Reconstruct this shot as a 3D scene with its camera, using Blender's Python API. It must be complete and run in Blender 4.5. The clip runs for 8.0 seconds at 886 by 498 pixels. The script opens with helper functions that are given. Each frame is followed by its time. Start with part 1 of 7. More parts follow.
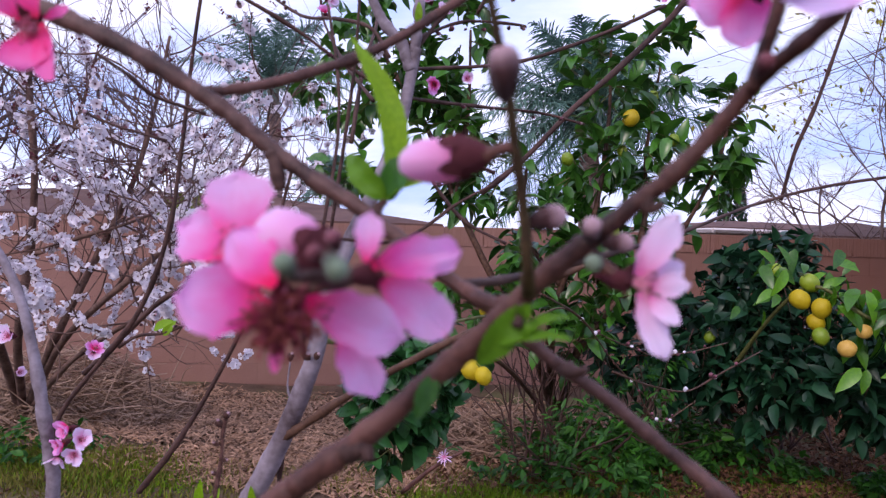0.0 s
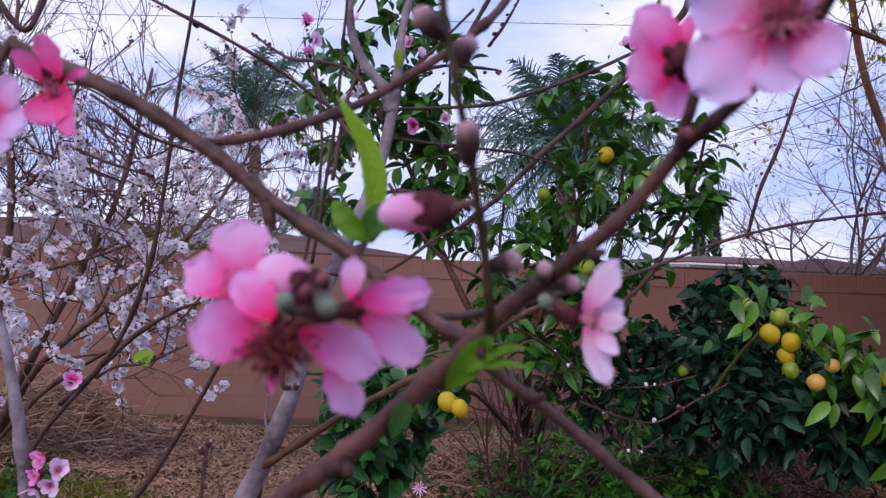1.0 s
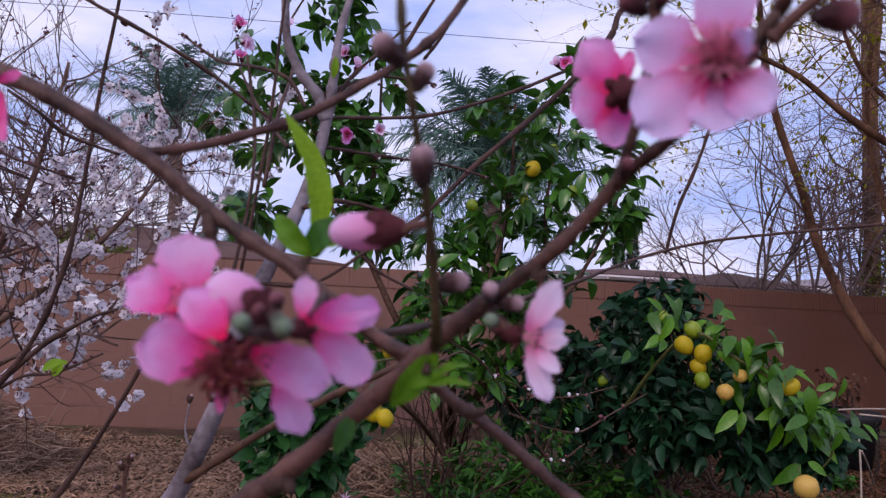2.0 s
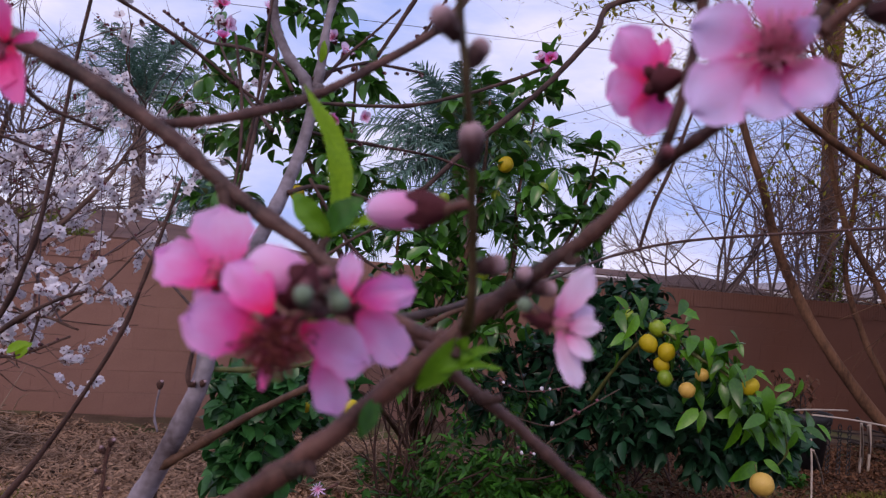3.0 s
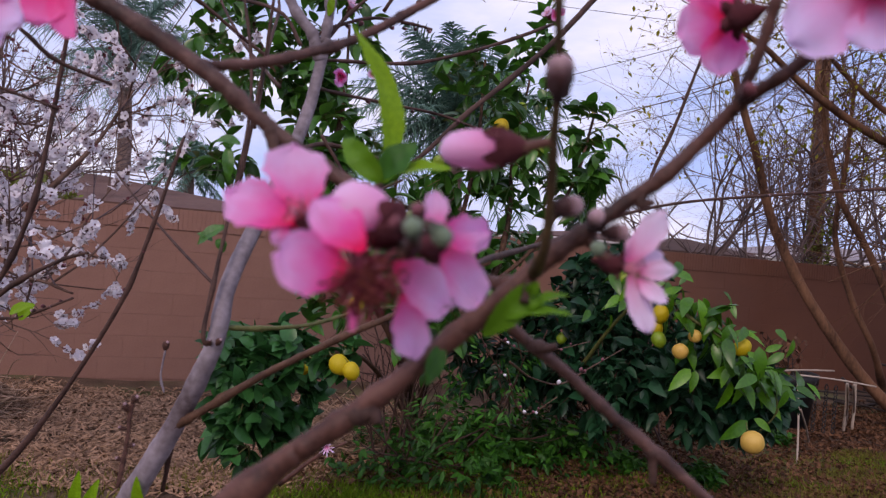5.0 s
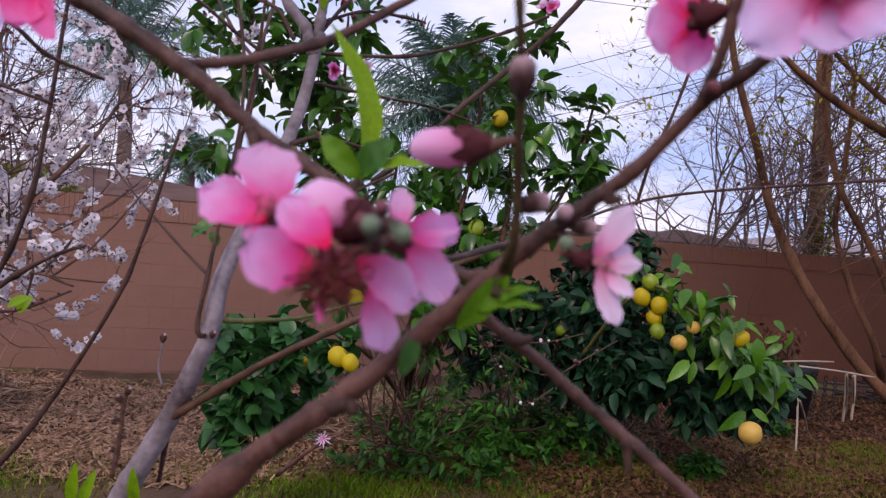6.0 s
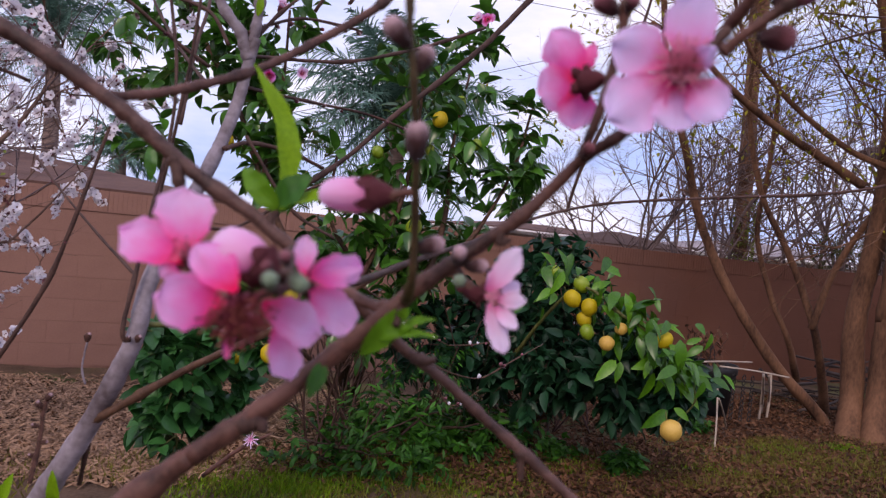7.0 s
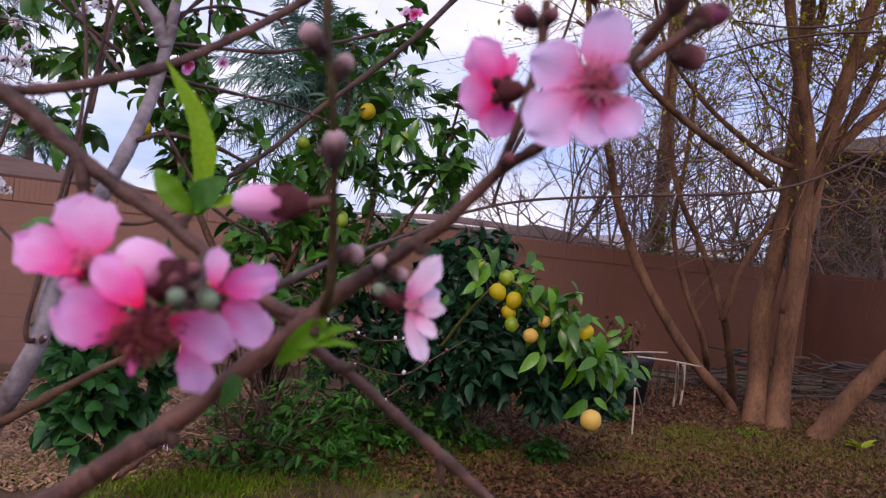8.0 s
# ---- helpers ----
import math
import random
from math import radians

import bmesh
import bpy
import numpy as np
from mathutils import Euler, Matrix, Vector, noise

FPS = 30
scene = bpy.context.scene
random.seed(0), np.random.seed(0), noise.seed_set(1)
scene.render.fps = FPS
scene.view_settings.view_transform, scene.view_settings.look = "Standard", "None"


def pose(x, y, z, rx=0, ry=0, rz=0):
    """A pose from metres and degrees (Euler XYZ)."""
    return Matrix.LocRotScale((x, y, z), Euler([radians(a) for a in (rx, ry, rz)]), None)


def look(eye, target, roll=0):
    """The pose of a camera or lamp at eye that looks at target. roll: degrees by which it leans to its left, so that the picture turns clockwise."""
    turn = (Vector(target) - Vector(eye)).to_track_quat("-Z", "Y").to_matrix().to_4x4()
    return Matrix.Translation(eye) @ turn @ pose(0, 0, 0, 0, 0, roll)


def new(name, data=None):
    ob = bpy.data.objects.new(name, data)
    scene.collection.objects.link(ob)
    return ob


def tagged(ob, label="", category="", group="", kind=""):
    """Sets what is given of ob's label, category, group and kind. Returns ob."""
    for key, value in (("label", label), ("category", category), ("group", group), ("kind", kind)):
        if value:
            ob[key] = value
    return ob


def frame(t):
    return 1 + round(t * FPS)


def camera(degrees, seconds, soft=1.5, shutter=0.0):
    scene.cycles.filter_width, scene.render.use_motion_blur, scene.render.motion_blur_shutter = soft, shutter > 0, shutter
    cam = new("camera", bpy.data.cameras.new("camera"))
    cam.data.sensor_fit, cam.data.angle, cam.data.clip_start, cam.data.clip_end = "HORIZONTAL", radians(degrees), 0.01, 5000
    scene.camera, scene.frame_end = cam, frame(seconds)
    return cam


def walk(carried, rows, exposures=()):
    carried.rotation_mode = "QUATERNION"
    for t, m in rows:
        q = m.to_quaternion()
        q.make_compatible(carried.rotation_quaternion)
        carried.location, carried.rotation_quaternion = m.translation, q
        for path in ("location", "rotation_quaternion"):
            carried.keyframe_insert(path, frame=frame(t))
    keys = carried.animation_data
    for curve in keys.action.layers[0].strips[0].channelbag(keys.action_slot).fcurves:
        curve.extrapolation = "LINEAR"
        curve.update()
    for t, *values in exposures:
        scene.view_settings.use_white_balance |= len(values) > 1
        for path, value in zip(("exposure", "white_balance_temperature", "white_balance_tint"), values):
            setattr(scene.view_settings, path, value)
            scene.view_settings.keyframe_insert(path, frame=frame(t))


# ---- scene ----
cam = camera(65.2, 8.0, soft=1.3)
PATH = [
    (0, (-0.0002, -0.0326, 1.4391), (-0.0061, 1.9673, 1.4193), 1.61),
    (0.5, (0.0027, -0.0411, 1.4423), (0.0247, 1.9586, 1.4682), 1.06),
    (1, (0.002, -0.0712, 1.4423), (0.0545, 1.9267, 1.5174), 2.08),
    (1.5, (0.0009, -0.0757, 1.4463), (0.1645, 1.9151, 1.5445), 2.43),
    (2.8, (-0.0311, -0.0749, 1.4441), (0.3141, 1.8916, 1.5619), 4.47),
    (3, (-0.035, -0.0668, 1.4396), (0.3264, 1.8979, 1.537), 4.64),
    (3.5, (-0.0363, -0.0517, 1.4338), (0.3674, 1.9064, 1.4863), 4.51),
    (4, (-0.0487, -0.0531, 1.4264), (0.3659, 1.9033, 1.4516), 5.00),
    (4.5, (-0.0553, -0.052, 1.4364), (0.3588, 1.9046, 1.455), 3.63),
    (4.7, (-0.0651, -0.0517, 1.4294), (0.3408, 1.9066, 1.4418), 4.43),
    (5.8, (-0.0613, -0.06, 1.4279), (0.3229, 1.9026, 1.4041), 4.27),
    (6, (-0.0547, -0.0622, 1.4307), (0.3425, 1.8978, 1.4051), 4.39),
    (6.5, (-0.052, -0.0798, 1.4411), (0.3898, 1.8706, 1.4154), 4.68),
    (7, (-0.0475, -0.0959, 1.4506), (0.5179, 1.8224, 1.4285), 5.78),
    (7.5, (-0.042, -0.0981, 1.4569), (0.6387, 1.7824, 1.4344), 5.93),
    (8, (-0.0442, -0.0949, 1.4585), (0.7194, 1.7535, 1.4357), 6.24),
]
EXPOSURES = [(0.0, 0.43, 6650, 29), (0.5, 0.31, 6650, 29), (1.0, 0.12, 6650, 29), (1.5, -0.05, 6750, 29), (3.0, -0.13, 6980, 29), (4.5, -0.07, 7230, 27), (6.0, 0.14, 7430, 26), (7.0, 0.18, 7400, 26), (8.0, 0.22, 7420, 25)]
walk(cam, [(t, look(eye, target, roll)) for t, eye, target, roll in PATH], EXPOSURES)
cam.data.dof.use_dof = True
cam.data.dof.focus_distance = 3.8
cam.data.dof.aperture_fstop = 11.5

# ---- sky and sun: a bright, thinly clouded afternoon ----
world = bpy.data.worlds.new("world")
scene.world = world
world.use_nodes = True
wn, wl = world.node_tree.nodes, world.node_tree.links
wn.clear()
sky = wn.new("ShaderNodeTexSky")
sky.sky_type, sky.sun_disc = "NISHITA", False
sky.sun_elevation, sky.sun_rotation = radians(38), radians(230)
sky.air_density, sky.dust_density = 1.0, 2.5
gain = wn.new("ShaderNodeVectorMath")
gain.operation = "SCALE"
gain.inputs["Scale"].default_value = 0.10
wl.new(sky.outputs[0], gain.inputs[0])
coord = wn.new("ShaderNodeTexCoord")
squash = wn.new("ShaderNodeMapping")
squash.inputs["Scale"].default_value = (1.0, 1.0, 3.2)
wl.new(coord.outputs["Generated"], squash.inputs[0])
cloud = wn.new("ShaderNodeTexNoise")
cloud.inputs["Scale"].default_value, cloud.inputs["Detail"].default_value = 2.6, 6.0
cloud.inputs["Roughness"].default_value = 0.55
wl.new(squash.outputs[0], cloud.inputs["Vector"])
ramp = wn.new("ShaderNodeValToRGB")
ramp.color_ramp.elements[0].position, ramp.color_ramp.elements[0].color = 0.36, (0.36, 0.54, 1.00, 1)
ramp.color_ramp.elements[1].position, ramp.color_ramp.elements[1].color = 0.62, (0.79, 0.88, 1.09, 1)
wl.new(cloud.outputs["Fac"], ramp.inputs[0])
veil = wn.new("ShaderNodeMix")
veil.data_type = "RGBA"
veil.inputs[0].default_value = 0.88
wl.new(gain.outputs[0], veil.inputs[6])
wl.new(ramp.outputs[0], veil.inputs[7])
back = wn.new("ShaderNodeBackground")
back.inputs["Strength"].default_value = 1.16
wl.new(veil.outputs[2], back.inputs["Color"])
wout = wn.new("ShaderNodeOutputWorld")
wl.new(back.outputs[0], wout.inputs[0])

sun_data = bpy.data.lights.new("sun", "SUN")
sun_data.energy, sun_data.angle, sun_data.color = 1.15, radians(14), (1.0, 0.93, 0.82)
sun = new("sun", sun_data)
sun.matrix_world = look((-6, -7, 9), (0, 3, 0))


# ---- materials ----
def mat(name, dark, light, scale=8.0, rough=0.8, bump=0.3, fine=60.0, island=0.0, objects=0.0, thin=0.0, spec=0.3, stretch=(1, 1, 1), coat=0.0, sheen=0.0, bump_size=0.004):
    """A surface with patches at one scale and grain at another; island, objects: how far single pieces differ; thin: light that shines through."""
    m = bpy.data.materials.new(name)
    m.use_nodes = True
    n, l = m.node_tree.nodes, m.node_tree.links
    b = n["Principled BSDF"]
    tc = n.new("ShaderNodeTexCoord")
    mp = n.new("ShaderNodeMapping")
    mp.inputs["Scale"].default_value = stretch
    l.new(tc.outputs["Object"], mp.inputs[0])
    big, small = n.new("ShaderNodeTexNoise"), n.new("ShaderNodeTexNoise")
    big.inputs["Scale"].default_value, big.inputs["Detail"].default_value = scale, 4.0
    small.inputs["Scale"].default_value, small.inputs["Detail"].default_value = fine, 3.0
    for tex in (big, small):
        l.new(mp.outputs[0], tex.inputs["Vector"])
    add = n.new("ShaderNodeMath")
    add.operation = "MULTIPLY_ADD"
    l.new(small.outputs["Fac"], add.inputs[0])
    add.inputs[1].default_value = 0.45
    l.new(big.outputs["Fac"], add.inputs[2])
    last = add.outputs[0]
    for amount, node, out in ((island, "ShaderNodeNewGeometry", "Random Per Island"), (objects, "ShaderNodeObjectInfo", "Random")):
        if amount:
            src, ma = n.new(node), n.new("ShaderNodeMath")
            ma.operation = "MULTIPLY_ADD"
            l.new(src.outputs[out], ma.inputs[0])
            ma.inputs[1].default_value = amount
            l.new(last, ma.inputs[2])
            last = ma.outputs[0]
    mr = n.new("ShaderNodeMapRange")
    mr.inputs[1].default_value = 0.5
    mr.inputs[2].default_value = 0.95 + island + objects
    l.new(last, mr.inputs[0])
    mix = n.new("ShaderNodeMix")
    mix.data_type = "RGBA"
    mix.inputs[6].default_value, mix.inputs[7].default_value = (*dark, 1), (*light, 1)
    l.new(mr.outputs[0], mix.inputs[0])
    l.new(mix.outputs[2], b.inputs["Base Color"])
    b.inputs["Roughness"].default_value = rough
    b.inputs["Specular IOR Level"].default_value = spec
    b.inputs["Coat Weight"].default_value = coat
    b.inputs["Sheen Weight"].default_value = sheen
    if bump:
        bp = n.new("ShaderNodeBump")
        bp.inputs["Strength"].default_value, bp.inputs["Distance"].default_value = bump, bump_size
        l.new(last, bp.inputs["Height"])
        l.new(bp.outputs[0], b.inputs["Normal"])
    if thin:
        tr, ms = n.new("ShaderNodeBsdfTranslucent"), n.new("ShaderNodeMixShader")
        l.new(mix.outputs[2], tr.inputs["Color"])
        ms.inputs[0].default_value = thin
        l.new(b.outputs[0], ms.inputs[1])
        l.new(tr.outputs[0], ms.inputs[2])
        l.new(ms.outputs[0], n["Material Output"].inputs[0])
    return m


def petal_mat(name, base, middle, rim, thin=0.45, stops=(0.30, 0.72)):
    """A petal: deep colour at its claw, paling to the rim, with fine veins along it."""
    m = bpy.data.materials.new(name)
    m.use_nodes = True
    n, l = m.node_tree.nodes, m.node_tree.links
    b = n["Principled BSDF"]
    uv = n.new("ShaderNodeUVMap")
    sep = n.new("ShaderNodeSeparateXYZ")
    l.new(uv.outputs[0], sep.inputs[0])
    st = n.new("ShaderNodeMapping")
    st.inputs["Scale"].default_value = (26, 2.2, 1)
    l.new(uv.outputs[0], st.inputs[0])
    vein = n.new("ShaderNodeTexNoise")
    vein.inputs["Scale"].default_value, vein.inputs["Detail"].default_value = 1.0, 3.0
    l.new(st.outputs[0], vein.inputs["Vector"])
    ma = n.new("ShaderNodeMath")
    ma.operation = "MULTIPLY_ADD"
    l.new(vein.outputs["Fac"], ma.inputs[0])
    ma.inputs[1].default_value = -0.22
    l.new(sep.outputs[1], ma.inputs[2])
    info, mo = n.new("ShaderNodeObjectInfo"), n.new("ShaderNodeMath")
    mo.operation = "MULTIPLY_ADD"
    l.new(info.outputs["Random"], mo.inputs[0])
    mo.inputs[1].default_value = 0.10
    l.new(ma.outputs[0], mo.inputs[2])
    rp = n.new("ShaderNodeValToRGB")
    rp.color_ramp.elements[0].position, rp.color_ramp.elements[0].color = 0.0, (*base, 1)
    rp.color_ramp.elements[1].position, rp.color_ramp.elements[1].color = stops[1], (*rim, 1)
    e = rp.color_ramp.elements.new(stops[0])
    e.color = (*middle, 1)
    blotch, mb = n.new("ShaderNodeTexNoise"), n.new("ShaderNodeMath")
    blotch.inputs["Scale"].default_value, blotch.inputs["Detail"].default_value = 3.2, 2.0
    l.new(uv.outputs[0], blotch.inputs["Vector"])
    mb.operation = "MULTIPLY_ADD"
    l.new(blotch.outputs["Fac"], mb.inputs[0])
    mb.inputs[1].default_value = -0.26
    l.new(mo.outputs[0], mb.inputs[2])
    shift = n.new("ShaderNodeMath")
    shift.inputs[1].default_value = 0.13
    l.new(mb.outputs[0], shift.inputs[0])
    l.new(shift.outputs[0], rp.inputs[0])
    l.new(rp.outputs[0], b.inputs["Base Color"])
    b.inputs["Roughness"].default_value, b.inputs["Specular IOR Level"].default_value = 0.6, 0.2
    b.inputs["Sheen Weight"].default_value = 0.15
    bp = n.new("ShaderNodeBump")
    bp.inputs["Strength"].default_value, bp.inputs["Distance"].default_value = 0.5, 0.0006
    l.new(vein.outputs["Fac"], bp.inputs["Height"])
    l.new(bp.outputs[0], b.inputs["Normal"])
    tr, ms = n.new("ShaderNodeBsdfTranslucent"), n.new("ShaderNodeMixShader")
    l.new(rp.outputs[0], tr.inputs["Color"])
    ms.inputs[0].default_value = thin
    l.new(b.outputs[0], ms.inputs[1])
    l.new(tr.outputs[0], ms.inputs[2])
    l.new(ms.outputs[0], n["Material Output"].inputs[0])
    return m


def ground_mat():
    """Soil with wood chips, dry leaf litter and thin grass, blended by broad noise."""
    m = mat("ground_soil", (0.045, 0.023, 0.014), (0.150, 0.090, 0.058), 3.0, 0.95, 0.8, 45.0, bump_size=0.02)
    n, l = m.node_tree.nodes, m.node_tree.links
    b = n["Principled BSDF"]
    soil = b.inputs["Base Color"].links[0].from_socket
    tc, tex = n.new("ShaderNodeTexCoord"), n.new("ShaderNodeTexNoise")
    tex.inputs["Scale"].default_value, tex.inputs["Detail"].default_value = 0.9, 5.0
    l.new(tc.outputs["Object"], tex.inputs["Vector"])
    mr, mix = n.new("ShaderNodeMapRange"), n.new("ShaderNodeMix")
    mr.inputs[1].default_value, mr.inputs[2].default_value, mr.inputs[4].default_value = 0.50, 0.66, 0.6
    l.new(tex.outputs["Fac"], mr.inputs[0])
    mix.data_type = "RGBA"
    mix.inputs[7].default_value = (0.09, 0.12, 0.025, 1)
    l.new(mr.outputs[0], mix.inputs[0])
    l.new(soil, mix.inputs[6])
    l.new(mix.outputs[2], b.inputs["Base Color"])
    return m


BARK_RED = mat("young_peach_bark", (0.02, 0.007, 0.006), (0.155, 0.066, 0.049), 45, 0.55, 0.75, 420, spec=0.3, bump_size=0.0012)
BARK_MAUVE = mat("mauve_brown_peach_bark", (0.022, 0.01, 0.009), (0.16, 0.08, 0.066), 45, 0.55, 0.75, 420, spec=0.3, bump_size=0.0012)
BARK_GREEN = mat("green_shoot_bark", (0.055, 0.060, 0.016), (0.15, 0.15, 0.045), 60, 0.6, 0.4, 500, bump_size=0.0008)
SHOOT = mat("olive_brown_shoot_bark", (0.030, 0.018, 0.009), (0.105, 0.070, 0.030), 60, 0.6, 0.4, 500, bump_size=0.0008)
DRY_HEAD = mat("dried_flower_head", (0.030, 0.012, 0.009), (0.13, 0.06, 0.045), 140, 0.9, 0.8, 700, bump_size=0.0006)
BARK_GREY = mat("grey_peach_bark", (0.095, 0.068, 0.072), (0.320, 0.268, 0.300), 16, 0.65, 0.7, 110, bump_size=0.002)
BARK_DUSK = mat("dusky_twig_bark", (0.05, 0.036, 0.044), (0.165, 0.12, 0.13), 20, 0.8, 0.4, 160, bump_size=0.001)
BARK_SIDE = mat("olive_brown_bark", (0.042, 0.018, 0.011), (0.150, 0.075, 0.046), 45, 0.6, 0.6, 300, bump_size=0.001)
BARK_TWIG = mat("dark_twig_bark", (0.028, 0.013, 0.011), (0.104, 0.052, 0.040), 30, 0.7, 0.5, 240, bump_size=0.001)
BARK_TREE = mat("brown_tree_bark", (0.048, 0.021, 0.012), (0.225, 0.108, 0.06), 5, 0.9, 0.8, 50, stretch=(1, 1, 0.35), bump_size=0.012)
BARK_FAR = mat("far_tree_bark", (0.06, 0.04, 0.04), (0.18, 0.125, 0.115), 3, 0.9, 0.4, 20, bump_size=0.01)
BARK_ALMOND = mat("almond_bark", (0.055, 0.028, 0.022), (0.22, 0.13, 0.10), 9, 0.85, 0.6, 70, bump_size=0.004)
PETAL_HOT = petal_mat("hot_pink_petal", (0.98, 0.008, 0.12), (0.97, 0.11, 0.44), (0.95, 0.43, 0.81), 0.36, (0.30, 0.74))
PETAL_MID = petal_mat("bright_pink_petal", (0.98, 0.02, 0.17), (0.97, 0.21, 0.54), (0.96, 0.53, 0.86), 0.45, (0.26, 0.68))
PETAL_PALE = petal_mat("pale_pink_petal", (0.9, 0.05, 0.26), (0.88, 0.4, 0.76), (0.8, 0.6, 0.95), 0.3)
PETAL_SOFT = petal_mat("soft_pink_petal", (0.8, 0.18, 0.42), (0.9, 0.52, 0.76), (0.88, 0.7, 0.92), 0.3)
PETAL_DEEP = petal_mat("deep_pink_petal", (0.80, 0.01, 0.10), (0.96, 0.08, 0.34), (0.97, 0.20, 0.52), 0.3)
PETAL_BUD = petal_mat("bud_petal", (0.7, 0.1, 0.3), (0.9, 0.36, 0.64), (0.9, 0.55, 0.82), 0.3)
PETAL_WHITE = mat("white_blossom_petal", (0.76, 0.69, 0.75), (0.9, 0.87, 0.9), 30, 0.6, 0.0, 90, island=0.4, thin=0.35)
CALYX = mat("dark_red_calyx", (0.04, 0.009, 0.011), (0.19, 0.042, 0.055), 120, 0.9, 0.8, 700, bump_size=0.0006)
BUD_DOWN = petal_mat("downy_grey_pink_bud", (0.022, 0.008, 0.008), (0.060, 0.023, 0.024), (0.44, 0.28, 0.31), 0.0, (0.46, 0.86))
BUD_OLIVE = petal_mat("downy_grey_green_bud", (0.04, 0.028, 0.018), (0.045, 0.06, 0.032), (0.16, 0.22, 0.145), 0.0, (0.34, 0.80))
BUD_ROSE = petal_mat("dusky_rose_bud", (0.022, 0.006, 0.007), (0.060, 0.014, 0.018), (0.22, 0.070, 0.090), 0.0, (0.40, 0.90))
STAMEN = mat("red_stamen", (0.13, 0.014, 0.03), (0.36, 0.07, 0.1), 300, 0.6, 0.0, 900)
STAMEN_PINK = mat("pink_stamen", (0.62, 0.14, 0.28), (0.88, 0.42, 0.52), 300, 0.6, 0.0, 900)
ANTHER = mat("dark_anther", (0.10, 0.015, 0.015), (0.30, 0.07, 0.05), 300, 0.8, 0.0, 900, island=0.5)
LEAF_NEW = mat("fresh_peach_leaf", (0.15, 0.32, 0.006), (0.25, 0.46, 0.012), 40, 0.5, 0.15, 160, thin=0.4, spec=0.3, bump_size=0.0005)
LEAF_MID = mat("young_green_leaf", (0.060, 0.190, 0.008), (0.140, 0.330, 0.014), 40, 0.5, 0.15, 160, thin=0.3, spec=0.3, bump_size=0.0005)
LEAF_LEMON = mat("lemon_leaf", (0.004, 0.036, 0.006), (0.075, 0.26, 0.026), 6, 0.30, 0.4, 60, island=0.9, thin=0.25, spec=0.6, bump_size=0.002)
LEAF_BROAD = mat("broad_green_leaf", (0.006, 0.040, 0.012), (0.045, 0.190, 0.045), 10, 0.36, 0.2, 90, island=0.5, thin=0.25, spec=0.4, bump_size=0.0008)
LEAF_DARK = mat("dark_glossy_leaf", (0.002, 0.02, 0.01), (0.017, 0.088, 0.034), 6, 0.42, 0.4, 60, island=0.9, thin=0.12, spec=0.35, bump_size=0.002)
LEAF_LIGHT = mat("light_citrus_leaf", (0.020, 0.120, 0.004), (0.130, 0.360, 0.012), 8, 0.38, 0.3, 60, objects=0.6, thin=0.25, spec=0.5, bump_size=0.002)
LEAF_LIMB = mat("deep_green_citrus_leaf", (0.008, 0.06, 0.004), (0.075, 0.24, 0.012), 8, 0.32, 0.3, 60, objects=0.8, thin=0.2, spec=0.5, bump_size=0.002)
LEAF_YELLOW = mat("yellowing_leaf", (0.1, 0.11, 0.008), (0.46, 0.4, 0.03), 8, 0.5, 0.0, 60, island=0.6, thin=0.4)
LEAF_LIME = mat("bright_lime_leaf", (0.20, 0.30, 0.012), (0.40, 0.50, 0.03), 12, 0.5, 0.1, 60, objects=0.4, thin=0.35)
LEAF_SHRUB = mat("small_shrub_leaf", (0.004, 0.032, 0.007), (0.045, 0.195, 0.014), 6, 0.5, 0.0, 60, island=0.8, thin=0.2)
LEAF_OLIVE = mat("dull_olive_leaf", (0.025, 0.028, 0.008), (0.10, 0.10, 0.025), 3, 0.6, 0.0, 40, island=0.8, thin=0.15)
LEAF_IVY = mat("olive_hedge_leaf", (0.07, 0.09, 0.010), (0.22, 0.25, 0.035), 3, 0.6, 0.0, 40, island=0.8, thin=0.2)
FROND = mat("palm_frond", (0.028, 0.08, 0.066), (0.175, 0.33, 0.255), 3, 0.5, 0.0, 30, island=0.6, thin=0.15)
PALM_TRUNK = mat("palm_trunk_bark", (0.14, 0.085, 0.07), (0.36, 0.24, 0.20), 4, 0.9, 0.8, 25, stretch=(1, 1, 4), bump_size=0.03)
CYPRESS = mat("cypress_green", (0.012, 0.045, 0.025), (0.035, 0.095, 0.05), 4, 0.8, 0.0, 30, island=0.6)
GRASS = mat("lawn_grass", (0.03, 0.12, 0.004), (0.24, 0.36, 0.012), 2, 0.5, 0.0, 40, island=0.8, thin=0.25)
GRASS_DRY = mat("drying_grass", (0.07, 0.075, 0.008), (0.23, 0.2, 0.036), 2, 0.7, 0.0, 40, island=0.8, thin=0.2)
CHIP = mat("wood_chip", (0.05, 0.021, 0.012), (0.53, 0.315, 0.2), 4, 0.9, 0.3, 40, island=0.9, bump_size=0.003)
LITTER = mat("dry_brown_leaf", (0.024, 0.008, 0.005), (0.235, 0.108, 0.056), 4, 0.8, 0.2, 40, island=0.9, thin=0.1, bump_size=0.003)
STRAW = mat("dry_straw", (0.095, 0.045, 0.028), (0.56, 0.38, 0.27), 4, 0.85, 0.0, 40, island=0.9)
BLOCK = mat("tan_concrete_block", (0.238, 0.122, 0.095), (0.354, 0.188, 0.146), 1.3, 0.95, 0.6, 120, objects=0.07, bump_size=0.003)


